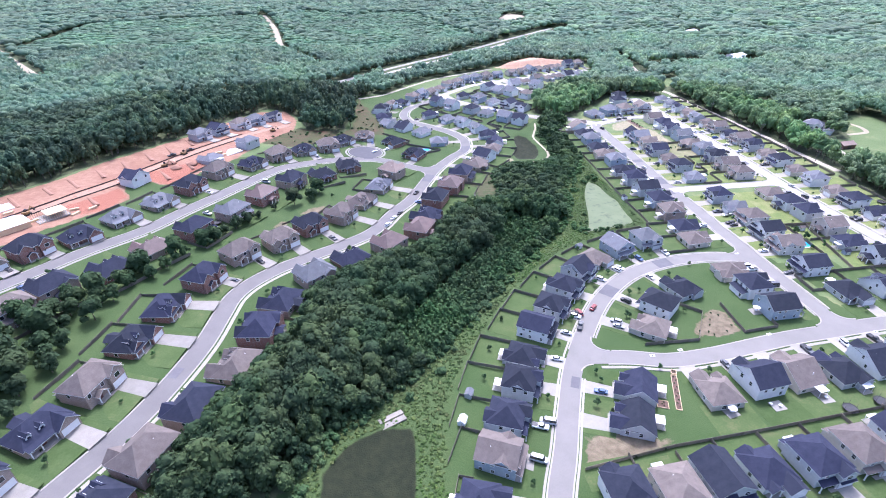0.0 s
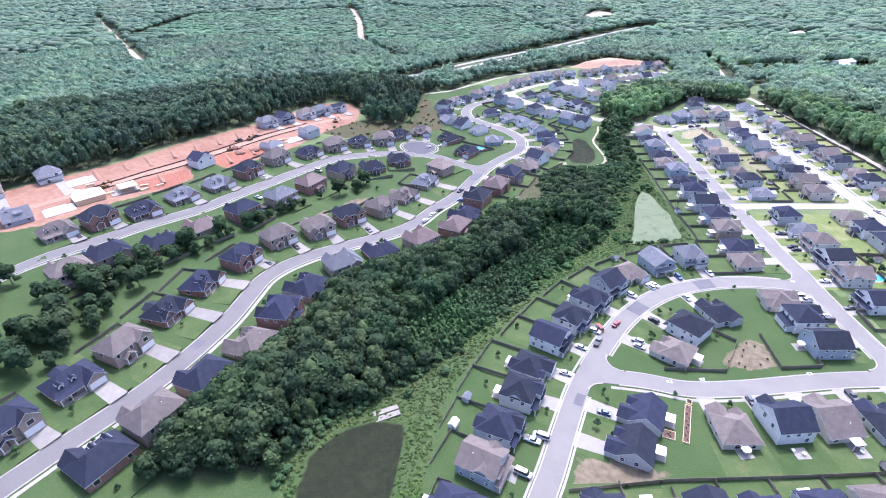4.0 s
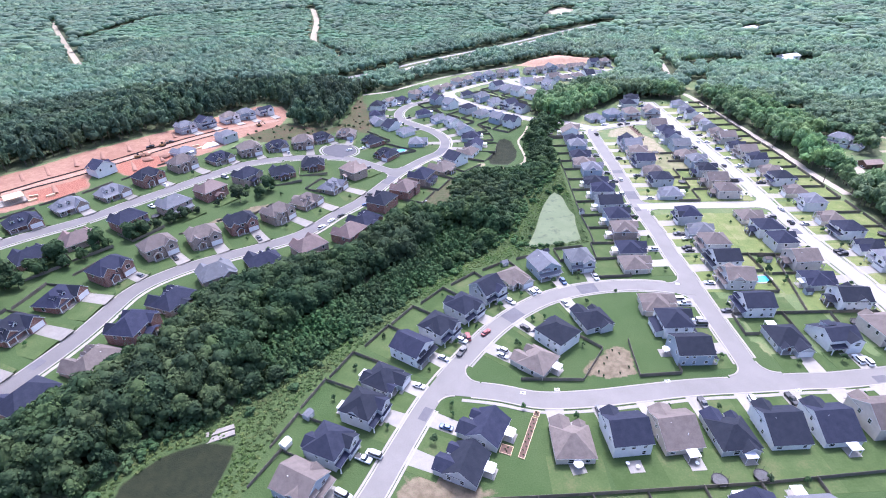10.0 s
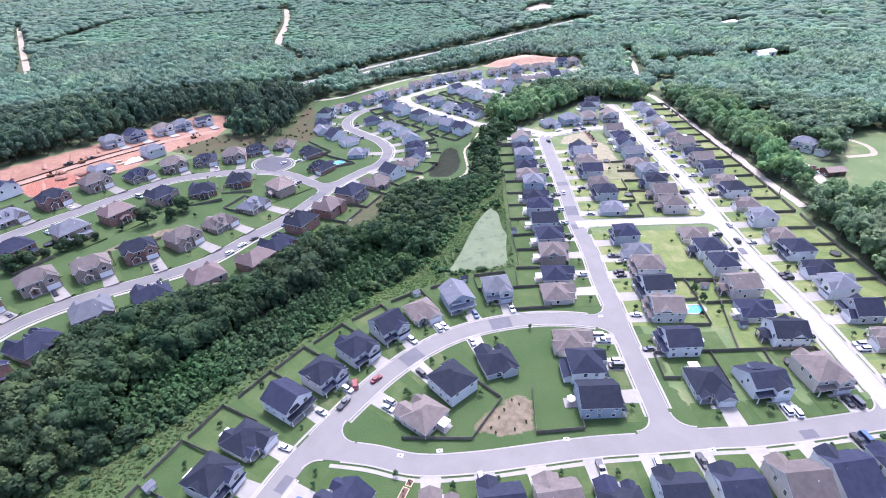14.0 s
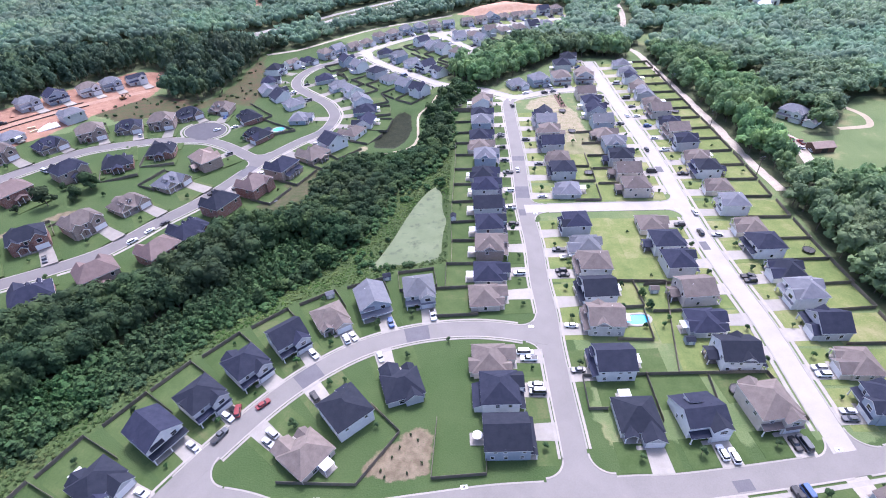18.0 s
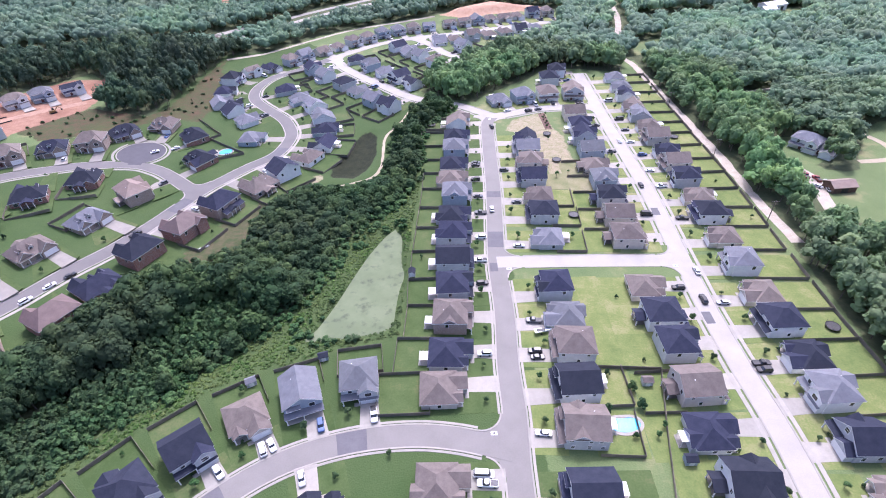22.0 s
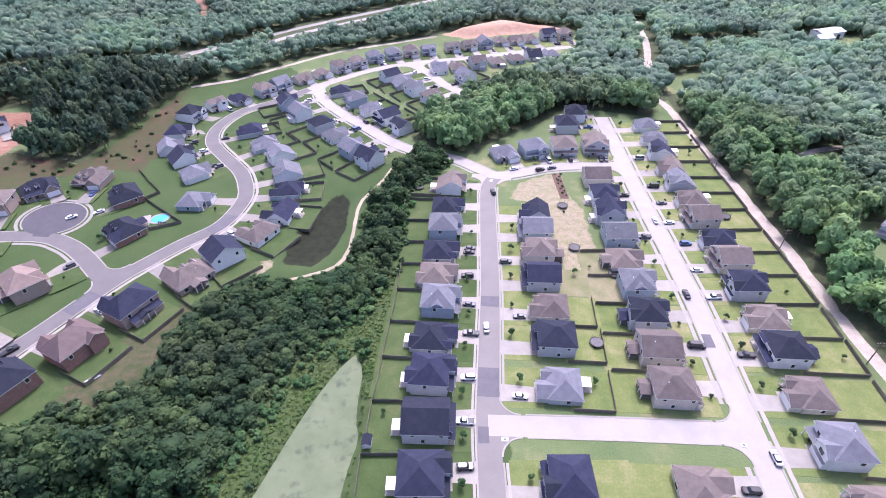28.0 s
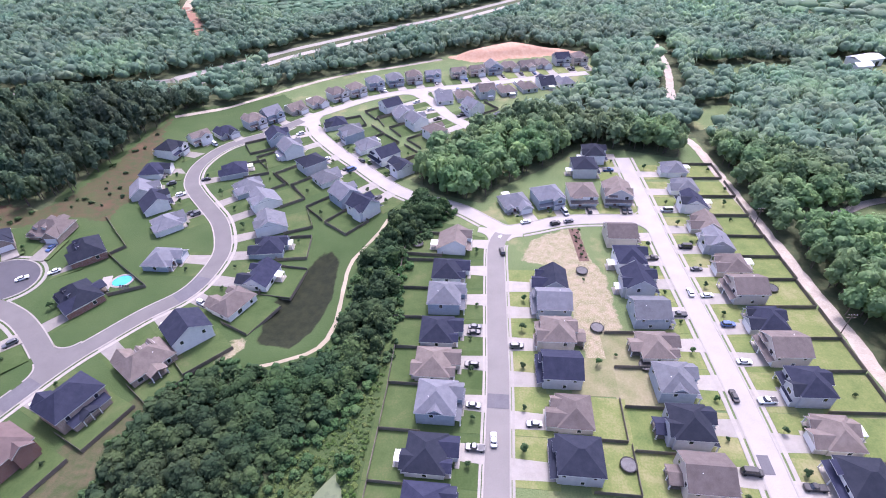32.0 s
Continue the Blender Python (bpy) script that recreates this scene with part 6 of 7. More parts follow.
rng = random.Random(7)
PLOTS, LIES = [], []
for street, w, d, yard, walls, spots in ROWS_OF_HOUSES:
    line = LINE[street]
    tang = np.gradient(line, axis=0)
    for k, (hx, hy, roof) in enumerate(spots):
        i = int(np.argmin(np.hypot(line[:, 0] - hx, line[:, 1] - hy)))
        tx, ty = tang[i] / np.linalg.norm(tang[i])
        if street == "far_west" and hy > 372:
            fx_, fy_ = CUL[0] - hx, CUL[1] - hy
        else:
            fx_, fy_ = -ty, tx
            if fx_ * (line[i, 0] - hx) + fy_ * (line[i, 1] - hy) < 0:
                fx_, fy_ = -fx_, -fy_
        yaw = math.degrees(math.atan2(fy_, fx_)) + 90
        if walls == "brick" or (walls == "mixed" and k > 2):
            kind = rng.choice(["brick15", "brick2", "brick2", "brick15"])
            wall = "brick" if roof in "DR" and rng.random() < 0.7 else "tanbrick"
            ww, extra = 14.5, rng.choice(["d", "", "d"])
        else:
            kind = rng.choice(["ranch", "two", "salt", "long", "ranch", "two", "gabled"])
            wall = rng.choice({"D": ["white", "white", "blue", "grey"], "G": ["white", "blue", "grey"], "B": ["beige", "white", "grey", "beige"]}.get(roof, ["beige"]))
            ww, extra = w - 0.9, rng.choice(["p", "", "", "p", ""])
        turn = rng.randrange(4)
        if (hx, hy) in KNOWN:
            kind, wall, extra, turn = KNOWN[hx, hy]
        if yard in (13.4, 14) and street in ("near", "straight"):
            back = min(yard, float(dist(MEADOW[-16:-1], hx, hy)) - d / 2 - 0.2)
        else:
            back = yard
        m = pose(hx, hy, float(land(hx, hy)), 0, 0, yaw)
        place_house(kind, roof, wall, ww, d - 0.5, extra, m, 2 if hy > 386 or street == "clay" else 1 if hy > 200 or hx < -53 else 0, turn)
        # front distance from house centre to the street's kerb
        reach = abs((line[i, 0] - hx) * math.sin(math.radians(yaw)) - (line[i, 1] - hy) * math.cos(math.radians(yaw))) if street != "far_west" or hy <= 372 else math.hypot(CUL[0] - hx, CUL[1] - hy) - CUL[2] + HALF
        ca, sa = math.cos(math.radians(yaw)), math.sin(math.radians(yaw))
        ex, ey = [(float(land(hx + 8 * c, hy + 8 * q)) - float(land(hx - 8 * c, hy - 8 * q))) / 16 for c, q in ((ca, sa), (-sa, ca))]
        lie = m @ Matrix(((1, 0, 0, 0), (0, 1, 0, 0), (ex, ey, 1, 0), (0, 0, 0, 1)))
        LIES.append(lie)
        PLOTS.append((m, ww, d - 0.5, back, reach, street, w, k, len(spots), kind, walls))

def turf(m, street, side):
    """Which kind of lawn a plot has: parched behind the two middle rows, lush and darkened for cloud shade west of the
    long street.
    """
    p = m.translation
    if side == "back" and 190 < p.x < 243 and p.y > 315:
        return LAWN_DRY
    if p.y < 173 and p.x < 257:
        return LAWN_LUSH_SHADED
    return LAWN if street == "parallel" or p.x > 189 else LAWN_LUSH_SHADED


for serial, (m, w, d, yard, reach, street, lot, k, count, kind, walls) in enumerate(PLOTS):
    y0 = -(d / 2)
    lift = 0.0025 * (serial % 19)
    edge = -(reach - HALF) + 0.1
    if edge > y0 - 2:
        edge = y0 - 4
    gx0, gx1 = w / 2 - 5.6, w / 2 - 0.5
    if street == "clay" and k in (2, 3, 4):
        continue
    s = Shape().add([(gx0, y0 + 1.5, -0.2), (gx1, y0 + 1.5, -0.2), (gx1 + 0.5, edge, -0.2), (gx0 - 0.5, edge, -0.2), (gx0, y0 + 1.5, 0.1), (gx1, y0 + 1.5, 0.1), (gx1 + 0.5, edge, 0.1), (gx0 - 0.5, edge, 0.1)],
                    [(4, 5, 6, 7), (0, 1, 5, 4), (1, 2, 6, 5), (2, 3, 7, 6), (3, 0, 4, 7)])
    s.box(-w / 2 + 3.4, gx0 + 0.2, y0 - 0.6, y0 + 0.7, -0.2, 0.09)
    part("driveway", s, DRIVE_SHADED if street in ("west", "far_west") else CONCRETE, drives, "", LIES[serial])
    half = min(lot + (4.2 if street in ("loop", "south") else 2.9), 19) / 2
    if street != "clay":
        part("lawn", Shape().box(-half, half, edge - 0.2 + (2.6 if street == "parallel" else 1.6 if street in ("straight", "near") else 1.0), y0 + 2, -0.25, 0.03 + lift), turf(m, street, "front"), lawns, "", LIES[serial])
    if yard and not (192 < m.translation.x < 243 and m.translation.y > 338):
        part("lawn", Shape().box(-half, half, d / 2 - 3, d / 2 + yard + (1.6 if yard < 10 and street in ("straight", "parallel") else -0.2), -0.25, 0.028 + lift), turf(m, street, "back"), lawns, "", LIES[serial])

# ---- fences ----
panel_me = Shape().prism([(-0.03, 0.0), (0.03, 0.0), (0.03, 1.1), (0.1, 1.1), (0.1, 1.22), (0.03, 1.22), (0.03, 1.52), (-0.03, 1.52)], "x", 0, 1).mesh("panel", WOODF)


def fence(m, points):
    """A timber privacy fence along local points."""
    root = tagged(new("fence"), "weathered brown timber privacy fence round a back yard", "fence", "yard fences")
    m = pose(m.translation.x, m.translation.y, 0, 0, 0, math.degrees(m.to_euler().z))
    root.matrix_basis = m
    for (ax, ay), (bx, by) in zip(points, points[1:]):
        ln, ang = math.hypot(bx - ax, by - ay), math.degrees(math.atan2(by - ay, bx - ax))
        n = max(1, round(ln / 13))
        for i in range(n):
            px, py = ax + (bx - ax) * i / n, ay + (by - ay) * i / n
            g = m @ Vector((px, py, 0))
            g2 = m @ Vector((ax + (bx - ax) * (i + 1) / n, ay + (by - ay) * (i + 1) / n, 0))
            z0, z1 = float(land(g.x, g.y)), float(land(g2.x, g2.y))
            part("panel", panel_me, WOODF, root, "", pose(px, py, (z0 + z1) / 2, 0, 0, ang) @ Matrix.Diagonal((ln / n, 1, 1, 1)))
    return root


for m, w, d, yard, reach, street, lot, k, count, kind, walls in PLOTS:
    if not yard or (street == "loop" and k < 7 and yard > 10):
        continue
    half = min(lot + 2.6, 19) / 2
    if walls in ("brick", "mixed") and rng.random() < 0.35:
        continue
    yb = d / 2 + yard
    pts = [(half, d / 2 - 2.5), (half, yb), (-half, yb)]
    if k == 0 or k == count - 1:
        pts = [(w / 2, d / 2 - 2.5), (half, d / 2 - 2.5), (half, yb), (-half, yb), (-half, d / 2 - 2.5), (-w / 2, d / 2 - 2.5)]
    cx, cy = m.translation.x, m.translation.y
    if (street == "loop" and yard < 10) or (round(cx, 1), round(cy, 1)) in ((196.4, 172.7), (236.3, 174.9)):
        continue
    if 192 < cx < 240 and (217 < cy < 256 or cy > 345 or (cy > 313 and cx < 213)):
        continue
    if street == "south" or (street == "parallel" and cx < 243):
        pts = [(half, d / 2 - 2.5), (half, yb)]
    fence(m, pts)

for run in ([(141.2, 155.5), (139.8, 136.9), (154.8, 137.8), (155.1, 144.5)], [(98.1, 136.5), (119.8, 135.5), (130.5, 151.1), (121.1, 160.8)], [(186.8, 169.3), (225, 169.2), (243.5, 168.9), (246.6, 151.6)], [(186.8, 169.3), (186.2, 157.2), (191.8, 157.1)], [(206.6, 169.8), (206.4, 152.4)], [(225.3, 168.5), (223.6, 151.8)], [(216.9, 169.3), (221.8, 191.3), (227, 212.1), (207.4, 213.4)], [(23.5, 382.4), (35.5, 373.1), (50.4, 362.4), (38.1, 357)], [(8.8, 407.2), (29.3, 386.7), (25, 381.6)], [(55.1, 88.5), (84.9, 91.9), (108.6, 92.8), (161.6, 95.4), (199.1, 98.6), (260.8, 104)]):
    fence(pose(0, 0, 0), run)
# ---- vehicles ----
def loft(rings):
    """A closed body from equal rings of points."""
    n, s = len(rings[0]), Shape()
    fs = [tuple(range(n)), tuple(range((len(rings) - 1) * n + n - 1, (len(rings) - 1) * n - 1, -1))]
    for k in range(len(rings) - 1):
        fs += [(k * n + i, k * n + (i + 1) % n, (k + 1) * n + (i + 1) % n, (k + 1) * n + i) for i in range(n)]
    return s.add([p for r in rings for p in r], fs)


def slab_ring(z, x0, x1, hw, cut=0.25):
    return [(x0 + cut, -hw, z), (x1 - cut, -hw, z), (x1, -hw + cut, z), (x1, hw - cut, z), (x1 - cut, hw, z), (x0 + cut, hw, z), (x0, hw - cut, z), (x0, -hw + cut, z)]


def vehicle(kind, colour):
    """A parked car, nose towards +x."""
    root = tagged(new({"sedan": "car", "suv": "suv", "truck": "pickup_truck", "van": "van"}[kind]), f"{colour} {kind if kind != 'truck' else 'pickup truck'} parked on the concrete or asphalt", "truck" if kind == "truck" else "car", "parked cars")
    ln, hw, sill, roof_z = {"sedan": (4.7, 0.9, 0.92, 1.42), "suv": (4.8, 0.96, 1.08, 1.75), "truck": (5.6, 1.0, 1.1, 1.85), "van": (5.6, 1.0, 1.15, 2.2)}[kind]
    a, b = -ln / 2, ln / 2
    paint = PAINT[colour]
    part("body", loft([slab_ring(0.3, a + 0.12, b - 0.15, hw - 0.06), slab_ring(0.55, a, b, hw), slab_ring(sill - 0.12, a + 0.02, b - 0.05, hw), slab_ring(sill, a + 0.1, b - 0.28, hw - 0.09)]), paint, root)
    c0, c1 = {"sedan": (a + 0.75, b - 1.3), "suv": (a + 0.15, b - 1.25), "truck": (a + 2.1, b - 1.35), "van": (a + 0.1, b - 0.9)}[kind]
    part("window_band", loft([slab_ring(sill - 0.03, c0, c1, hw - 0.1), slab_ring(roof_z - 0.08, c0 + 0.35, c1 - 0.6, hw - 0.24)]), GLASS, root, "dark tinted windows")
    part("roof", loft([slab_ring(roof_z - 0.08, c0 + 0.33, c1 - 0.58, hw - 0.22), slab_ring(roof_z, c0 + 0.45, c1 - 0.72, hw - 0.32)]), paint, root)
    if kind == "truck":
        part("load_bed", Shape().box(a + 0.12, a + 2.0, -hw + 0.15, hw - 0.15, sill - 0.02, sill + 0.03), DARKM, root)
    for dx, dy in ((a + 0.95, -hw + 0.1), (a + 0.95, hw - 0.1), (b - 0.95, -hw + 0.1), (b - 0.95, hw - 0.1)):
        me = shared("tyre", lambda: Shape().tube(0, 0, -0.12, 0.12, 0.35, 0.35, 10).mesh("wheel", TYRE))
        part("wheel", me, TYRE, root, "", pose(dx, dy, 0.35, 90))
    return root


FLEET = {}


def park(kind, colour, x, y, yaw, z=0.1):
    m = pose(x, y, float(land(x, y)) + z, 0, 0, yaw)
    if (kind, colour) in FLEET:
        return copy_thing(FLEET[kind, colour], m)
    FLEET[kind, colour] = vehicle(kind, colour)
    FLEET[kind, colour].matrix_basis = m
    return FLEET[kind, colour]


crng = random.Random(5)
KINDS, TINTS = ["sedan", "sedan", "suv", "suv", "truck", "van"], ["white", "silver", "black", "grey", "black", "white", "silver", "blue", "grey"]
for m, w, d, yard, reach, street, lot, k, count, kind, walls in PLOTS:
    if street in ("clay", "south"):
        continue
    room = reach - HALF - d / 2
    for side in (-1.25, 1.25):
        if crng.random() < (0.34 if walls == "siding" else 0.18) and room > 5:
            yaw = math.degrees(m.to_euler().z) + crng.choice([90, -90]) + crng.uniform(-4, 4)
            p = m @ Vector((w / 2 - 3.05 + side, -d / 2 - 3.3 - crng.uniform(0, max(0.1, room - 6)), 0))
            park(crng.choice(KINDS), crng.choice(TINTS), p.x, p.y, yaw)
for kind, tint, x, y, yaw in (("sedan", "red", 87.5, 161.6, 45), ("suv", "red", 80.4, 159.2, 100), ("truck", "grey", 77.7, 151, 60), ("suv", "black", 116.5, 463.3, 130), ("sedan", "black", 73.2, 345.5, 52), ("sedan", "white", 1.5, 363.3, 40), ("sedan", "black", 252.9, 319, 90), ("sedan", "white", 255, 364.2, 90), ("sedan", "silver", 181.3, 302.2, 90), ("suv", "black", 211.3, 407.2, 20), ("sedan", "grey", 217.4, 409.1, 20), ("sedan", "white", 9, 255.2, 55),
                              ("sedan", "black", 13, 261.6, 55), ("suv", "white", 5.4, 246.8, 55), ("truck", "black", 24.9, 289.9, 58), ("sedan", "silver", 255.3, 257.3, 90), ("suv", "black", 251.8, 242.1, 90), ("sedan", "white", 198.7, 408.2, 20), ("suv", "black", 187.4, 386.7, 100), ("truck", "red", 232.1, 460, 10)):
    park(kind, tint, x, y, yaw, 0.12)
for x, y in ((-123.1, 355.1), (-131.5, 344.2)):
    park("truck", "black", x, y, 42, 0.06)

# ---- yard trees and bushes ----
def tree_meshes(tag, tall, template, leaf):
    """Shared trunk and crown meshes of one kind of yard tree, tall metres high."""
    tv, tf = template
    r = tall * 0.41
    top = tv[:, 2].max()
    cv = tv * np.array([r, r, tall * 0.82 / top]) + np.array([0, 0, tall * 0.18])
    cm = raw_mesh("crown", cv, tf)
    cm.materials.append(leaf)
    cm.attributes.new("tint", "FLOAT", "POINT").data.foreach_set("value", np.full(len(cv), 0.7, np.float32))
    s = Shape().tube(0, 0, -0.2, tall * 0.45, tall * 0.022, tall * 0.014, 7)
    for a in range(4):
        c, sn = math.cos(a * 1.6 + 0.4), math.sin(a * 1.6 + 0.4)
        b0, b1, t = tall * 0.3, tall * 0.6, tall * 0.009
        s.add([(t, 0, b0), (-t, t, b0), (-t, -t, b0), (c * r * 0.5, sn * r * 0.5, b1)], [(0, 1, 3), (1, 2, 3), (2, 0, 3), (0, 2, 1)])
    return s.mesh("trunk", BARK), cm


TREE_KINDS = {k: tree_meshes(k, t, crown(np.random.RandomState(40 + i), lumps, leaves, tl, lf), mt) for i, (k, t, lumps, leaves, tl, lf, mt) in enumerate((
    ("sapling", 3.1, 4, 190, 1.5, 0.15, LEAF_Y), ("sapling2", 2.3, 4, 150, 1.2, 0.16, LEAF_Y), ("shade", 8.5, 10, 420, 1.2, 0.14, LEAF), ("tall", 11.5, 11, 480, 1.5, 0.13, LEAF), ("bush", 2.2, 6, 140, 0.8, 0.2, LEAF)))}
TREE_LABEL = {"sapling": "young leafy tree on a front lawn", "sapling2": "small rounded ornamental tree on a lawn", "shade": "full green shade tree between the yards", "tall": "tall green tree beside the yards", "bush": "rounded dark green garden bush"}


def tree(kind, x, y, size=1.0, spin=0.0):
    root = tagged(new("bush" if kind == "bush" else "tree"), TREE_LABEL[kind], "bush" if kind == "bush" else "tree", "garden plants")
    root.matrix_basis = pose(x, y, float(land(x, y)), 0, 0, spin) @ Matrix.Diagonal((size, size, size, 1))
    tm, cm = TREE_KINDS[kind]
    if kind != "bush":
        part("trunk", tm, BARK, root)
    part("crown", cm, LEAF, root)


trng = random.Random(9)
for m, w, d, yard, reach, street, lot, k, count, kind, walls in PLOTS:
    if street in ("clay", "top", "spur"):
        continue
    if trng.random() < 0.85:
        p = m @ Vector((-w / 2 + trng.uniform(1, 5), -d / 2 - trng.uniform(2.5, max(2.6, reach - d / 2 - 7)), 0))
        tree(trng.choice(["sapling", "sapling2"]), p.x, p.y, trng.uniform(0.7, 1.25), trng.uniform(0, 360))
    if trng.random() < 0.4:
        p = m @ Vector((-w / 2 + trng.uniform(0.5, 4), -d / 2 + (0.6 if kind != "ranch" else 1.0), 0))
        tree("bush", p.x, p.y, trng.uniform(0.45, 0.8), trng.uniform(0, 360))
    if yard and trng.random() < 0.3:
        p = m @ Vector((trng.uniform(-5, 5), d / 2 + yard * trng.uniform(0.45, 0.85), 0))
        tree(trng.choice(["sapling", "sapling2", "bush"]), p.x, p.y, trng.uniform(0.7, 1.2), trng.uniform(0, 360))
grove_rng = random.Random(31)
for x0, x1, y0, y1, slant, count in ((-136, -106, 106, 184, 0.0, 30), (-168, -134, 92, 177, 0.0, 20), (-112, -66, 185, 251, 0.9, 14), (-66, -18, 252, 297, 0.7, 5)):
    for k in range(count):
        ty = grove_rng.uniform(y0, y1)
        tx = (x0 + x1) / 2 + (ty - (y0 + y1) / 2) * slant * 0.75 + grove_rng.uniform(-1, 1) * ((x1 - x0) / 2 if not slant else 3.5)
        if min((math.hypot(p[0].translation.x - tx, p[0].translation.y - ty) for p in PLOTS)) > 10.5 and min(dist(LINE["west"], tx, ty), dist(LINE["far_west"], tx, ty)) > 9:
            tree(grove_rng.choice(["shade", "tall", "shade"]), tx, ty, grove_rng.uniform(0.65, 1.15), grove_rng.uniform(0, 360))
for x, y, kind, size in ((-131.7, 169.4, "shade", 1.3), (-120.3, 160.6, "tall", 1.15), (-117.4, 171.5, "shade", 1.0), (-124.4, 145.9, "tall", 1.1), (-114.6, 130.8, "shade", 1.0), (-118.9, 118.7, "tall", 1.0), (-106, 180.4, "shade", 0.9), (-103.2, 191.3, "shade", 0.8), (-93, 204.2, "shade", 0.8), (-88.6, 215.4, "shade", 0.75), (-96.5, 196.9, "shade", 0.8),
                         (-147.3, 217.6, "shade", 0.6), (-70.5, 245.4, "shade", 0.65), (-62.9, 254, "shade", 0.55), (-76, 237, "shade", 0.7), (-82.4, 226.6, "shade", 0.75), (-46.3, 286.3, "shade", 0.5), (-108, 168.7, "tall", 0.9), (-131.2, 154.6, "tall", 1.0), (-111.8, 152.2, "shade", 1.0), (-124.8, 133.6, "tall", 1.0), (-109.8, 140.9, "shade", 0.9), (-36.3, 276.2, "shade", 0.5), (-56.1, 264.6, "shade", 0.5), (-25.5, 282.9, "bush", 1.2)):
    tree(kind, x, y, size, x * 7.0)
for x, y, kind in ((206.3, 197.1, "shade"), (217.1, 198.6, "shade"), (218.9, 189.4, "sapling"), (216.1, 204.7, "shade"), (218.5, 396.2, "sapling2"), (219.7, 390.7, "sapling2"), (218.9, 385, "sapling2"), (220.6, 401.7, "sapling2"), (128.9, 143.3, "bush"), (135.8, 148.4, "bush"), (122.9, 140.5, "bush"), (133.3, 138.6, "bush"), (127.3, 137.6, "bush"), (137.2, 141.5, "bush"), (130.8, 146.3, "bush"), (133.7, 150.2, "bush"), (126.1, 139.5, "bush"), (71.8, 90.1, "bush"), (81.9, 91.2, "bush"), (89.1, 87.2, "sapling"), (97.4, 124, "sapling"), (123.4, 153, "sapling"), (100, 153.6, "sapling"), (111.7, 169.8, "sapling"), (144.8, 185.3, "sapling"), (73.8, 125.4, "sapling")):
    tree(kind, x, y, 0.45 if kind == "shade" else 0.5 if kind == "bush" else 0.85, x * 5.0)

# ---- pools, sheds and garden things ----
WATER = surface("pool_water", (0.035, 0.30, 0.55), (0.075, 0.42, 0.68), 0.4, 3, 0.06, spec=0.6)


def pool(x, y, rx, ry, yaw, bean, deck_box):
    root = tagged(new("swimming_pool"), "bright blue garden swimming pool with pale concrete surround", "pool")
    root.matrix_basis = pose(x, y, 0, 0, 0, yaw)
    n = 36

    def ring(grow, z):
        out = []
        for i in range(n):
            a = 6.2832 * i / n
            k = 1 - bean * math.exp(-((a - 1.57) / 0.6) ** 2)
            out.append(((rx + grow) * math.cos(a) * 1.0, (ry * k + grow) * math.sin(a), z))
        return out
    fan = lambda r: Shape().add(r, [tuple(range(n))])
    part("water", fan(ring(-0.1, 0.2)), WATER, root)
    o, i_ = ring(0.9, 0.26), ring(0.0, 0.26)
    s = Shape().add(o + i_ + ring(0.9, -0.1) + ring(0.0, -0.1), [f for k in range(n) for f in ((k, (k + 1) % n, (k + 1) % n + n, k + n), (k, k + 2 * n, (k + 1) % n + 2 * n, (k + 1) % n), (k + n, (k + 1) % n + n, (k + 1) % n + 3 * n, k + 3 * n))])
    part("coping", s, CONCRETE, root)
    part("pool_deck", Shape().box(*deck_box, -0.1, 0.22), CONCRETE, root)


pool(210.7, 193.5, 4.6, 2.7, 2, 0.25, (-7.5, -4.2, -3.5, 4.2))
pool(39, 365.7, 3.6, 3.1, 20, 0.0, (-7.5, -4.0, -3.6, 4.6))
for k in range(4):
    lg = tagged(new("sun_lounger"), "dark sun lounger beside the round pool", "lounger", "loungers at the pool")
    lg.matrix_basis = pose(40.3 + k * 1.1, 361.9 - k * 0.15, 0, 0, 0, 15)
    part("seat", Shape().box(-0.32, 0.32, -0.9, 0.5, 0.28, 0.36), DARKM, lg)
    part("backrest", Shape().prism([(0.5, 0.3), (1.0, 0.75), (1.05, 0.7), (0.55, 0.24)], "x", -0.32, 0.32), DARKM, lg)
    for lx in (-0.28, 0.28):
        part("leg", Shape().box(lx - 0.03, lx + 0.03, -0.8, -0.74, -0.05, 0.3).box(lx - 0.03, lx + 0.03, 0.4, 0.46, -0.05, 0.3), DARKM, lg)


def garden_shed(x, y, yaw, wall, roof, label, size=(3.0, 2.4)):
    root = tagged(new("garden_shed"), label, "shed", "garden sheds")
    root.matrix_basis = pose(x, y, float(land(x, y)), 0, 0, yaw)
    a, b = size[0] / 2, size[1] / 2
    part("wall", Shape().box(-a, a, -b, b, -0.4, 2.0).prism([(-b, 2.0), (b, 2.0), (0, 2.7)], "x", -a + 0.02, a - 0.02), wall, root)
    part("roof", gable(Shape(), "x", -b, b, -a, a, 2.0, 0.75, 0.18, 0.1), roof, root)
    part("door", Shape().box(-0.7, 0.7, -b - 0.05, -b + 0.02, 0.05, 1.85), TRIM, root)


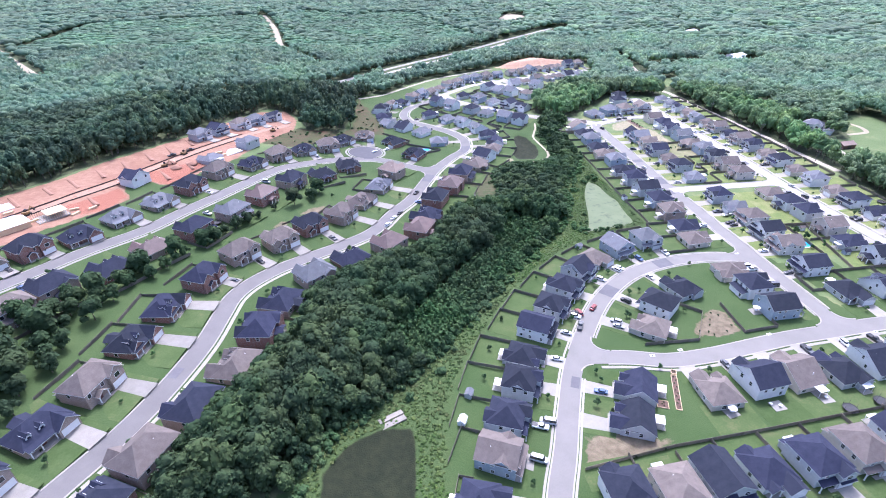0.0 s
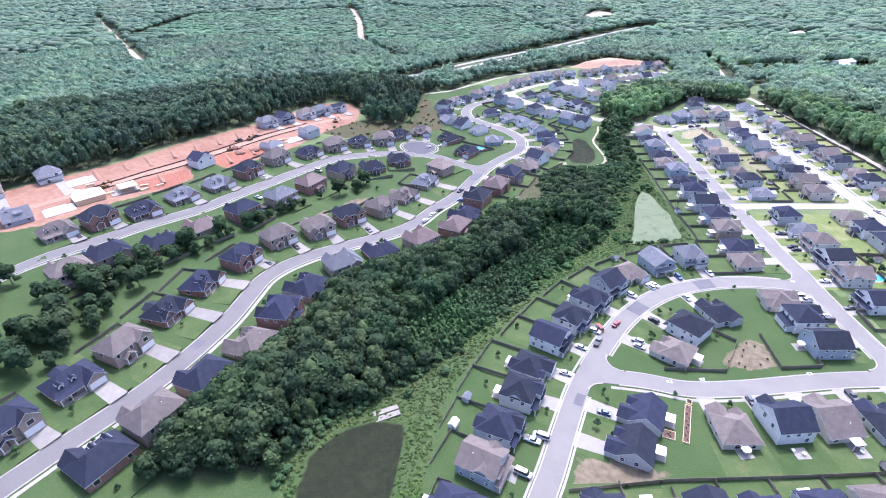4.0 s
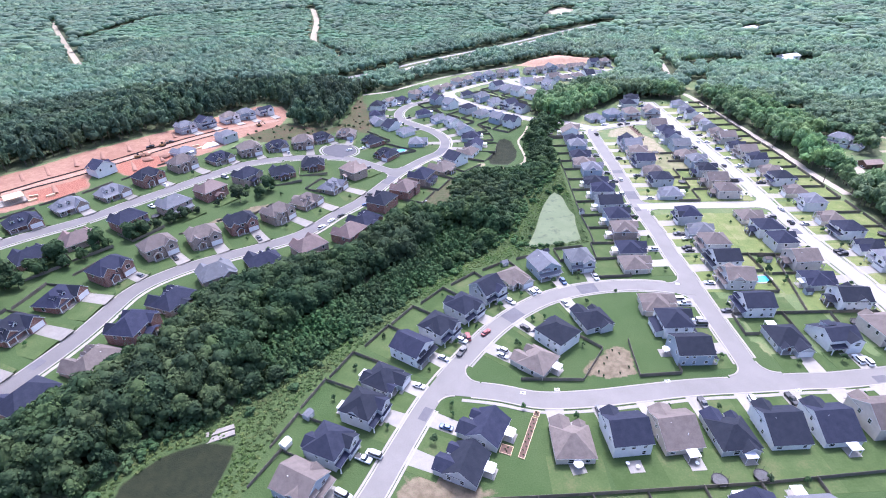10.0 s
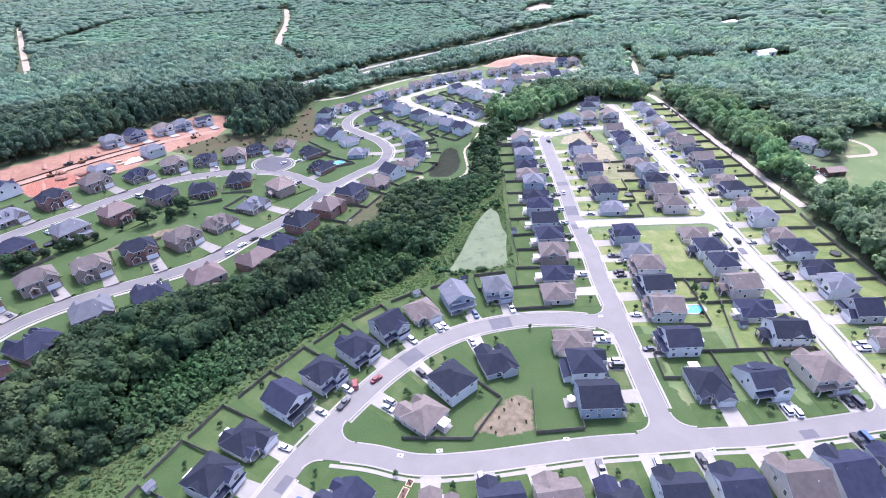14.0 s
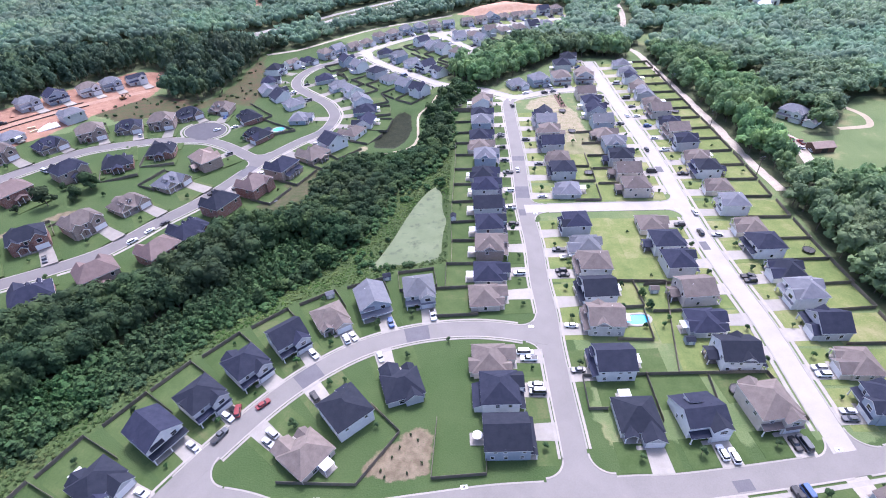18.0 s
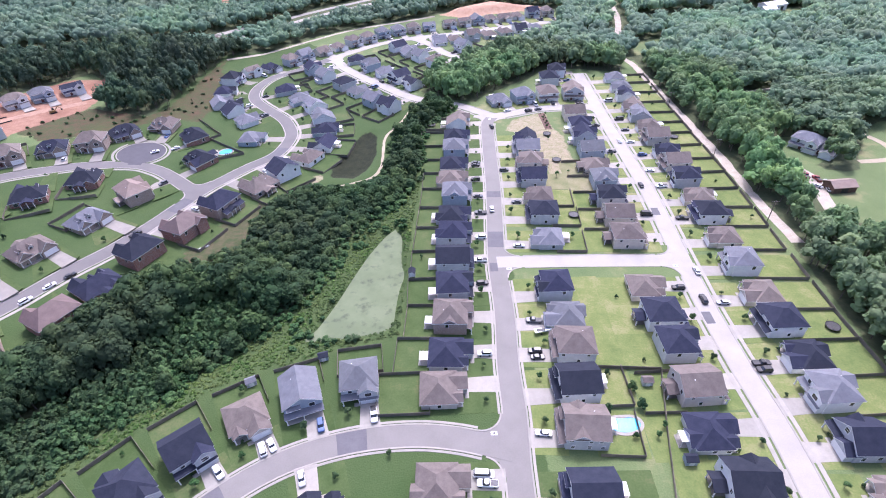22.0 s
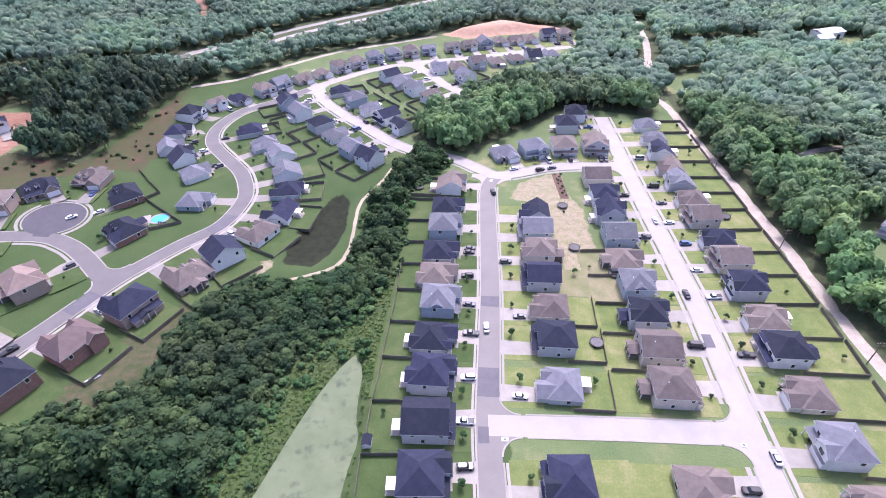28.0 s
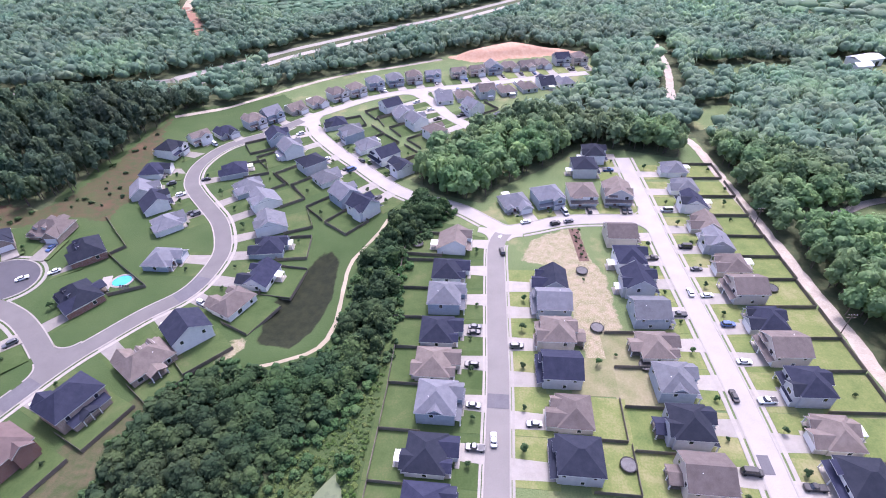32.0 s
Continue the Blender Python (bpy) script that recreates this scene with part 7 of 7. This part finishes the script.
for x, y, yaw, wl, rf, lb in ((22.3, 110.3, 62, TRIM, METALW, "white metal garden shed by the back fence"), (26.6, 121.7, 62, WALL["grey"], ROOF["G"], "small grey garden shed beside the fence"), (99.6, 210, 25, WALL["grey"], ROOF["G"], "small grey garden shed with pale roof"), (120.5, 219.4, 15, WALL["blue"], ROOF["D"], "blue-grey garden shed near the pond fence"), (224.7, 182.2, 0, WALL["blue"], ROOF["D"], "blue-grey shed behind the houses"),
                              (147.4, 259.7, 90, WALL["white"], ROOF["D"], "small white shed by the pond fence"), (221.1, 207.4, 0, WALL["grey"], ROOF["B"], "taupe-roofed shed at the back wall")):
    garden_shed(x, y, yaw, wl, rf, lb)


def trampoline(x, y):
    root = tagged(new("trampoline"), "round dark trampoline with net poles on a lawn", "trampoline", "trampolines")
    root.matrix_basis = pose(x, y, float(land(x, y)))
    part("mat", Shape().tube(0, 0, 0.82, 0.88, 2.0, 2.0, 20), DARKM, root)
    s = Shape()
    for i in range(20):
        a0, a1 = 6.2832 * i / 20, 6.2832 * (i + 1) / 20
        s.add([(r * math.cos(a), r * math.sin(a), z) for z in (0.86, 0.95) for a in (a0, a1) for r in (2.0, 2.3)], [(0, 1, 3, 2), (4, 6, 7, 5), (0, 2, 6, 4), (1, 5, 7, 3)])
    part("rim", s, TYRE, root)
    for i in range(6):
        a = 6.2832 * i / 6
        part("net_pole", shared("npole", lambda: Shape().tube(0, 0, -0.1, 2.4, 0.04, 0.04, 5).mesh("net_pole", DARKM)), DARKM, root, "", pose(2.25 * math.cos(a), 2.25 * math.sin(a), 0))


for x, y in ((230, 329.8), (216.7, 296.1), (285.2, 367.2), (217.8, 345.5), (217.6, 375.4), (-82.3, 247.8), (152.6, 391.2), (288.7, 228), (231.5, 162.4), (149, 96.4), (161.4, 97.5)):
    trampoline(x, y)

for x, y, yaw in ((148.6, 134.6, 4), (109.9, 131.9, 2), (98.1, 130.7, 170), (190, 129.2, 3), (173.7, 191.4, 0), (185, 261.6, 0), (248.8, 261.1, 0), (72.7, 146.7, 55), (249.9, 142.9, 0), (187, 397.8, 60)):
    inlet = tagged(new("storm_inlet"), "pale concrete storm drain inlet at the kerb", "drain inlet", "storm drain inlets")
    inlet.matrix_basis = pose(x, y, float(land(x, y)), 0, 0, yaw)
    part("inlet_slab", shared("inl", lambda: Shape().box(-0.9, 0.9, -0.55, 0.55, -0.2, 0.2).mesh("inlet_slab", METALW)), METALW, inlet)
    part("cover", shared("inlc", lambda: Shape().tube(0, 0, 0.19, 0.215, 0.33, 0.33, 12).mesh("cover", DARKM)), DARKM, inlet, "round dark iron cover")
for x, y, round_top in ((110.3, 101.5, True), (127.6, 101.2, False), (125, 102.4, False), (152.8, 148.5, True), (145, 102, False), (208.5, 280.1, False)):
    seat_set = tagged(new("patio_table"), "pale patio table with a parasol" if round_top else "small square patio table", "patio table", "garden tables")
    seat_set.matrix_basis = pose(x, y, 0.15)
    if round_top:
        part("parasol", shared("psol", lambda: Shape().tube(0, 0, 2.1, 2.6, 1.5, 0.06, 8).mesh("parasol", TRIM)), TRIM, seat_set)
        part("pole", shared("ppol", lambda: Shape().tube(0, 0, 0, 2.4, 0.03, 0.03, 6).mesh("pole", METALW)), METALW, seat_set)
    part("tabletop", shared("ptop", lambda: Shape().tube(0, 0, 0.68, 0.74, 0.6, 0.6, 12).mesh("tabletop", METALW)), METALW, seat_set)
    part("foot", shared("pft", lambda: Shape().tube(0, 0, -0.15, 0.7, 0.09, 0.05, 8).mesh("foot", DARKM)), DARKM, seat_set)
for x, y, yaw in ((110.3, 101.5, 10), (127.1, 101.6, 5), (152.8, 148.5, 0), (145, 102, 3)):
    slab = tagged(new("patio_slab"), "square pale concrete patio behind a house", "patio", kind="structure")
    slab.matrix_basis = pose(x, y, 0, 0, 0, yaw)
    part("paving", shared("pavs", lambda: Shape().box(-2.2, 2.2, -2.0, 2.0, -0.2, 0.14).mesh("paving", CONCRETE)), CONCRETE, slab)
mulch = tagged(new("mulch_bed"), "strip of red-brown mulch with young shrubs", "garden bed")
mulch.matrix_basis = pose(219.2, 393, 0, 0, 0, 3)
part("mulch_strip", Shape().box(-2.0, 2.0, -11, 11, -0.1, 0.09), MULCH, mulch)
for k in range(10):
    part("young_shrub", TREE_KINDS["bush"][1], LEAF, mulch, "", pose(0.8 * (-1) ** k, -9.5 + 2.1 * k, 0.05) @ Matrix.Diagonal((0.5, 0.5, 0.55, 1)))
for x, y, yaw, hw, hl, count, label in ((97.4, 112.6, -23, 0.85, 8.0, 10, "long raised timber-edged vegetable bed on the lawn"), (90.1, 108.2, -21, 1.7, 1.5, 3, "small square timber-edged bed on the lawn"), (101.4, 121.6, -23, 0.8, 1.0, 2, "short timber-edged bed beside the long one")):
    bed = tagged(new("garden_bed"), label, "garden bed", "vegetable beds")
    bed.matrix_basis = pose(x, y, 0, 0, 0, yaw)
    part("soil", Shape().box(-hw, hw, -hl, hl, -0.1, 0.22), MULCH, bed)
    for side in (-1, 1):
        part("edging_board", Shape().box(side * (hw + 0.08) - 0.08, side * (hw + 0.08) + 0.08, -hl - 0.16, hl + 0.16, -0.1, 0.34), NEWWOOD, bed)
        part("edging_board", Shape().box(-hw, hw, side * (hl + 0.08) - 0.08, side * (hl + 0.08) + 0.08, -0.1, 0.34), NEWWOOD, bed)
    for k in range(count):
        part("vegetable_plant", TREE_KINDS["bush"][1], LEAF, bed, "", pose(0.3 * (-1) ** k, (2 * k + 1 - count) / count * (hl - 0.4), 0.15) @ Matrix.Diagonal((0.35, 0.35, 0.3, 1)))

boat = tagged(new("boat"), "white motor boat on a trailer in a driveway", "boat")
boat.matrix_basis = pose(192.9, 228.5, 0.1, 0, 0, 5)
part("hull", loft([[(a, -0.5, 0.5), (b, -0.1, 0.55), (b, 0.1, 0.55), (a, 0.5, 0.5)] for a, b in ((-2.6, 2.4),)] + [[(-2.8, -1.1, 1.3), (3.2, -0.12, 1.5), (3.2, 0.12, 1.5), (-2.8, 1.1, 1.3)]]), PAINT["white"], boat)
part("cockpit", Shape().box(-2.0, 0.6, -0.6, 0.6, 1.32, 1.42), DARKM, boat)
part("windscreen", Shape().prism([(-0.6, 1.4), (0.6, 1.4), (0.5, 1.85), (-0.5, 1.85)], "x", 0.6, 0.68), GLASS, boat)
for dy in (-0.9, 0.9):
    part("wheel", MESHES["tyre"], TYRE, boat, "", pose(-0.6, dy, 0.35, 90))

canoe = tagged(new("canoe"), "pale blue canoe lying on the grass behind a brick house", "canoe")
canoe.matrix_basis = pose(58.7, 279.6, float(land(58.7, 279.6)) + 0.1, 0, 0, 38)
part("hull", loft([[(x_, -0.42 * b_, 0.0), (x_, 0.42 * b_, 0.0), (x_, 0.5 * b_, 0.42 + 0.1 * (1 - b_)), (x_, -0.5 * b_, 0.42 + 0.1 * (1 - b_))] for x_, b_ in ((-2.4, 0.06), (-1.6, 0.7), (0.0, 1.0), (1.6, 0.7), (2.4, 0.06))]), METALW, canoe)
part("cockpit", Shape().box(-1.2, 1.2, -0.28, 0.28, 0.40, 0.46), DARKM, canoe, "dark open inside")

outfall = tagged(new("outfall_slab"), "weathered pale concrete outfall slab at the basin", "slab", kind="structure")
zz = float(land(0.2, 113.2))
for k, (oy, hw) in enumerate(((1.1, 1.0), (-1.2, 1.1))):
    s = Shape().add([(-4.6, oy - hw, -1.2), (4.8, oy - hw * 0.8, -1.2), (4.6, oy + hw, -1.2), (-4.4, oy + hw * 0.9, -1.2), (-4.6, oy - hw, 0.5 - 0.3 * k), (4.8, oy - hw * 0.8, 0.6 - 0.3 * k), (4.6, oy + hw, 0.6 - 0.2 * k), (-4.4, oy + hw * 0.9, 0.5 - 0.3 * k)],
                    [(0, 1, 2, 3), (4, 5, 6, 7), (0, 1, 5, 4), (1, 2, 6, 5), (2, 3, 7, 6), (3, 0, 4, 7)])
    part("concrete_slab", s, OLDCON, outfall, "", pose(-0.5, 115, zz, 0, 0, 22))

# ---- building site on the red clay ----
for x, y, yaw, a, b in ((-195, 267.4, 45, 7, 5), (-182.5, 230.5, 45, 7, 5), (-96.5, 355, 45, 6, 4.5)):
    pad = tagged(new("foundation_slab"), "fresh white concrete house foundation on red clay", "foundation", "house foundations")
    pad.matrix_basis = pose(x, y, float(land(x, y)), 0, 0, yaw)
    part("slab", Shape().box(-a, a, -b, b, -0.3, 0.35).box(-a + 1, a - 3, b, b + 1.5, -0.3, 0.3), METALW, pad)
shell = tagged(new("unfinished_house"), "house shell with bare white roof sheathing on red clay", "house")
shell.matrix_basis = pose(-174.7, 243.5, float(land(-174.7, 243.5)), 0, 0, 225)
part("wall", Shape().box(-7, 7, -5, 5, -0.3, 3.0), NEWWOOD, shell, "bare timber walls")
part("roof", hip(Shape(), -7, 7, -5, 5, 3.0, 3.2), METALW, shell, "white roof underlay")
part("garage_roof", gable(Shape(), "y", 0.5, 6, -7.5, 0, 3.0, 1.8), METALW, shell)
part("garage_wall", Shape().box(0.6, 5.9, -7.2, -5, -0.3, 3.0), NEWWOOD, shell)
for k, (x, y) in enumerate(((-162, 254.5),)):
    fr_ = tagged(new("timber_frame"), "pale lumber frame of a house being built", "house frame")
    fr_.matrix_basis = pose(x, y, float(land(x, y)), 0, 0, 225)
    part("slab", Shape().box(-7, 7, -5, 5, -0.3, 0.3), CONCRETE, fr_)
    part("floor_deck", Shape().box(-6.5, 2.5, -4.5, 4.5, 2.7, 2.95), NEWWOOD, fr_)
    for i in range(15):
        for j in (-4.8, 0.0, 4.8):
            part("stud", shared("stud", lambda: Shape().box(-0.06, 0.06, -0.08, 0.08, 0.3, 2.75).mesh("stud", NEWWOOD)), NEWWOOD, fr_, "", pose(-6.8 + i * 0.97, j, 0))
for k, (x, y, yaw) in enumerate(((-155, 262, 20), (-152, 257, 60), (-168, 250, 45), (-186, 262, 40), (-147, 264, 50), (-128, 331, 44), (-104, 352, 30), (-100, 348, 60))):
    pile = tagged(new("lumber_stack"), "stack of pale sawn lumber on red clay", "lumber", "lumber stacks")
    pile.matrix_basis = pose(x, y, float(land(x, y)), 0, 0, yaw)
    for i in range(4):
        part("plank_layer", shared("plk", lambda: Shape().box(-2.2, 2.2, -0.6, 0.6, 0, 0.22).mesh("plank_layer", NEWWOOD)), NEWWOOD, pile, "", pose(0.06 * i, 0.05 * i, 0.24 * i))
site_line = [p for p in LINE["clay"] if -184 < p[0] < -86]
for off in (-3.6, 3.6):
    silt = tagged(new("silt_fence"), "low black fabric silt fence along the site road", "fence", "silt fences")
    for k in range(0, len(site_line) - 8, 8):
        v, f = ribbon(np.array(site_line[k:k + 9]), (off - 0.06, off + 0.06), 0.6)
        part("fabric_panel", raw_mesh("fabric_panel", v, f), TYRE, silt).data.materials.append(TYRE)


def excavator(x, y, yaw):
    root = tagged(new("excavator"), "small tracked excavator parked on red clay", "excavator", "digging machines")
    root.matrix_basis = pose(x, y, float(land(x, y)), 0, 0, yaw)
    for dy in (-1.0, 1.0):
        part("track", shared("trk", lambda: Shape().prism([(-1.9, 0.35), (-1.5, 0.0), (1.5, 0.0), (1.9, 0.35), (1.5, 0.75), (-1.5, 0.75)], "y", -0.25, 0.25).mesh("track", TYRE)), TYRE, root, "", pose(0, dy, 0))
    part("body", Shape().box(-1.8, 0.9, -1.2, 1.2, 0.75, 1.7).box(-1.8, -0.9, -1.1, 1.1, 1.7, 2.0), DIGGER, root)
    part("cab", Shape().prism([(-0.1, 1.7), (1.2, 1.7), (1.0, 2.8), (-0.1, 2.8)], "y", 0.1, 1.15), GLASS, root)
    part("boom", Shape().prism([(0.9, 1.3), (3.4, 3.5), (3.6, 3.3), (1.2, 1.0)], "y", -0.35, -0.05), DIGGER, root)
    part("arm", Shape().prism([(3.3, 3.6), (5.0, 1.4), (4.7, 1.2), (3.1, 3.3)], "y", -0.35, -0.05), DIGGER, root)
    part("bucket", Shape().prism([(4.5, 1.4), (5.2, 1.3), (5.0, 0.5), (4.3, 0.6)], "y", -0.6, 0.2), DARKM, root)


DIGGER = surface("machine_paint", (0.16, 0.09, 0.03), (0.22, 0.13, 0.045), 0.8, 6, 0.5)
for x, y, yaw in ((-125, 348, 60), (-130.4, 325, 30), (-175.6, 259, 80), (-75.5, 403.5, 50)):
    excavator(x, y, yaw)
bm_rng = random.Random(3)
for x, y, yaw, ln in ((-191, 276, 42, 9), (-180, 288, 42, 7), (-170.6, 297, 40, 9), (-162, 311, 36, 8), (-153.9, 325.5, 34, 9), (-145, 341, 33, 8), (-137, 355.6, 33, 9), (-128, 371, 33, 7), (-152, 274, 40, 9), (-127, 312, 34, 10), (-117, 328, 34, 8)):
    ridge = tagged(new("clay_bank"), "low step of graded red clay between house plots", "earth bank", "clay banks")
    ridge.matrix_basis = pose(x, y, float(land(x, y)), 0, 0, yaw + 90)
    part("bank", Shape().prism([(-1.6, -0.2), (1.2, -0.2), (0.5, 0.38), (-0.2, 0.42)], "x", -ln, ln), ORANGE, ridge)
for x, y in ((-115.4, 329.7), (-123.1, 322.5), (-111.7, 337.7), (-128.2, 330.6)):
    heap = Shape()
    ring = [[(r * math.cos(a) * bm_rng.uniform(0.85, 1.15), r * math.sin(a) * bm_rng.uniform(0.85, 1.15), z) for a in [6.2832 * i / 10 for i in range(10)]] for r, z in ((3.6, -0.1), (2.6, 0.8), (1.3, 1.4), (0.2, 1.6))]
    hp = tagged(new("clay_mound", loft(ring).mesh("clay_mound", ORANGE, True)), "mound of dug red clay", "earth mound", "clay mounds")
    hp.location = (x, y, float(land(x, y)))

# ---- house in the woods with its barn, and far buildings ----
place_house("two", "G", "white", 13, 12, "", pose(347.3, 352, 0, 0, 0, -50))
place_house("ranch", "G", "white", 12.0, 11, "", pose(351.9, 344.9, 0, 0, 0, -50))
barn = tagged(new("barn"), "brown timber barn with low gable roof in a clearing", "barn")
barn.matrix_basis = pose(340.6, 311.8, 0, 0, 0, 5)
part("wall", Shape().box(-5.5, 5.5, -3.5, 3.5, -0.3, 3.2).prism([(-3.5, 3.2), (3.5, 3.2), (0, 4.8)], "x", -5.48, 5.48), MULCH, barn)
part("roof", gable(Shape(), "x", -3.5, 3.5, -5.5, 5.5, 3.2, 1.7, 0.4), ROOF["T"], barn)
part("door", Shape().box(-1.6, 1.6, -3.58, -3.48, 0, 2.7), DARKM, barn)
v, f = ribbon(curve([(327.1, 339), (333.1, 328.2), (334.2, 318.6), (330.5, 306.1), (327.8, 293.7)], 3), (-3, 3), 0.07)
tagged(new("woodland_drive", raw_mesh("woodland_drive", v, f)), "pale gravel drive of the house in the woods", "track", kind="structure").data.materials.append(GRAVEL)
v, f = ribbon(curve([(382.9, 370.5), (388.8, 352.7), (384.4, 339.1), (375.6, 336.5), (365, 336)], 3), (-1.8, 1.8), 0.07)
tagged(new("clearing_track", raw_mesh("clearing_track", v, f)), "pale dirt loop track in the clearing", "track", kind="structure").data.materials.append(SOIL)
v, f = ribbon(curve([(317.3, 411), (337, 417.9), (356.9, 427.5), (383.9, 432.7)], 3), (-2, 2), 0.07)
tagged(new("clearing_track", raw_mesh("clearing_track", v, f)), "pale dirt track across a clearing", "track", kind="structure").data.materials.append(GRAVEL)
for k in range(5):
    park(crng.choice(["sedan", "van", "truck"]), crng.choice(["white", "red", "silver"]), 332.2 + (k % 3) * 3.4, 323.4 - k * 3.1, 80 + 15 * (k % 4), 0.08)
for x, y, a, b, yaw in ((460.1, 614.6, 11, 6, 20), (448.7, 599.4, 6, 4, 10), (507, 802.5, 18, 7, 35), (483, 786.5, 8, 5, 30)):
    wb = tagged(new("warehouse"), "long low white metal-roofed building among the woods", "warehouse", "far white buildings")
    wb.matrix_basis = pose(x, y, 0, 0, 0, yaw)
    part("wall", Shape().box(-a, a, -b, b, -0.3, 5.5), WALL["white"], wb)
    part("roof", gable(Shape(), "x", -b, b, -a, a, 5.5, 1.6, 0.5), METALW, wb)
    for dx in (-0.5, 0.0, 0.5):
        part("loading_door", Shape().box(a * dx - 1.6, a * dx + 1.6, -b - 0.06, -b + 0.02, 0, 3.6), DARKM, wb)


def power_pole(x, y, yaw, tall=12.0):
    root = tagged(new("power_pole"), "tall wooden power pole with crossarms", "power pole", "power poles")
    root.matrix_basis = pose(x, y, float(land(x, y)), 0, 0, yaw)
    part("pole", Shape().tube(0, 0, -0.5, tall, 0.2, 0.13, 8), BARK, root)
    for z in (tall - 0.6, tall - 1.8):
        part("crossarm", Shape().box(-1.5, 1.5, -0.09, 0.09, z, z + 0.18), BARK, root)
    for dx in (-1.3, -0.5, 0.5, 1.3):
        part("insulator", shared("insul", lambda: Shape().tube(0, 0, 0, 0.22, 0.06, 0.05, 6).mesh("insulator", METALW)), METALW, root, "", pose(dx, 0, tall - 0.42))


for x, y, yaw in ((-83.5, 575, 40), (-13.9, 525.1, 40), (-9, 530.5, 40), (297.4, 344.9, 0), (297.4, 289, 0), (295.6, 406.7, 0), (237.2, 669.2, 20)):
    power_pole(x, y, yaw, 14 if y > 500 else 10)
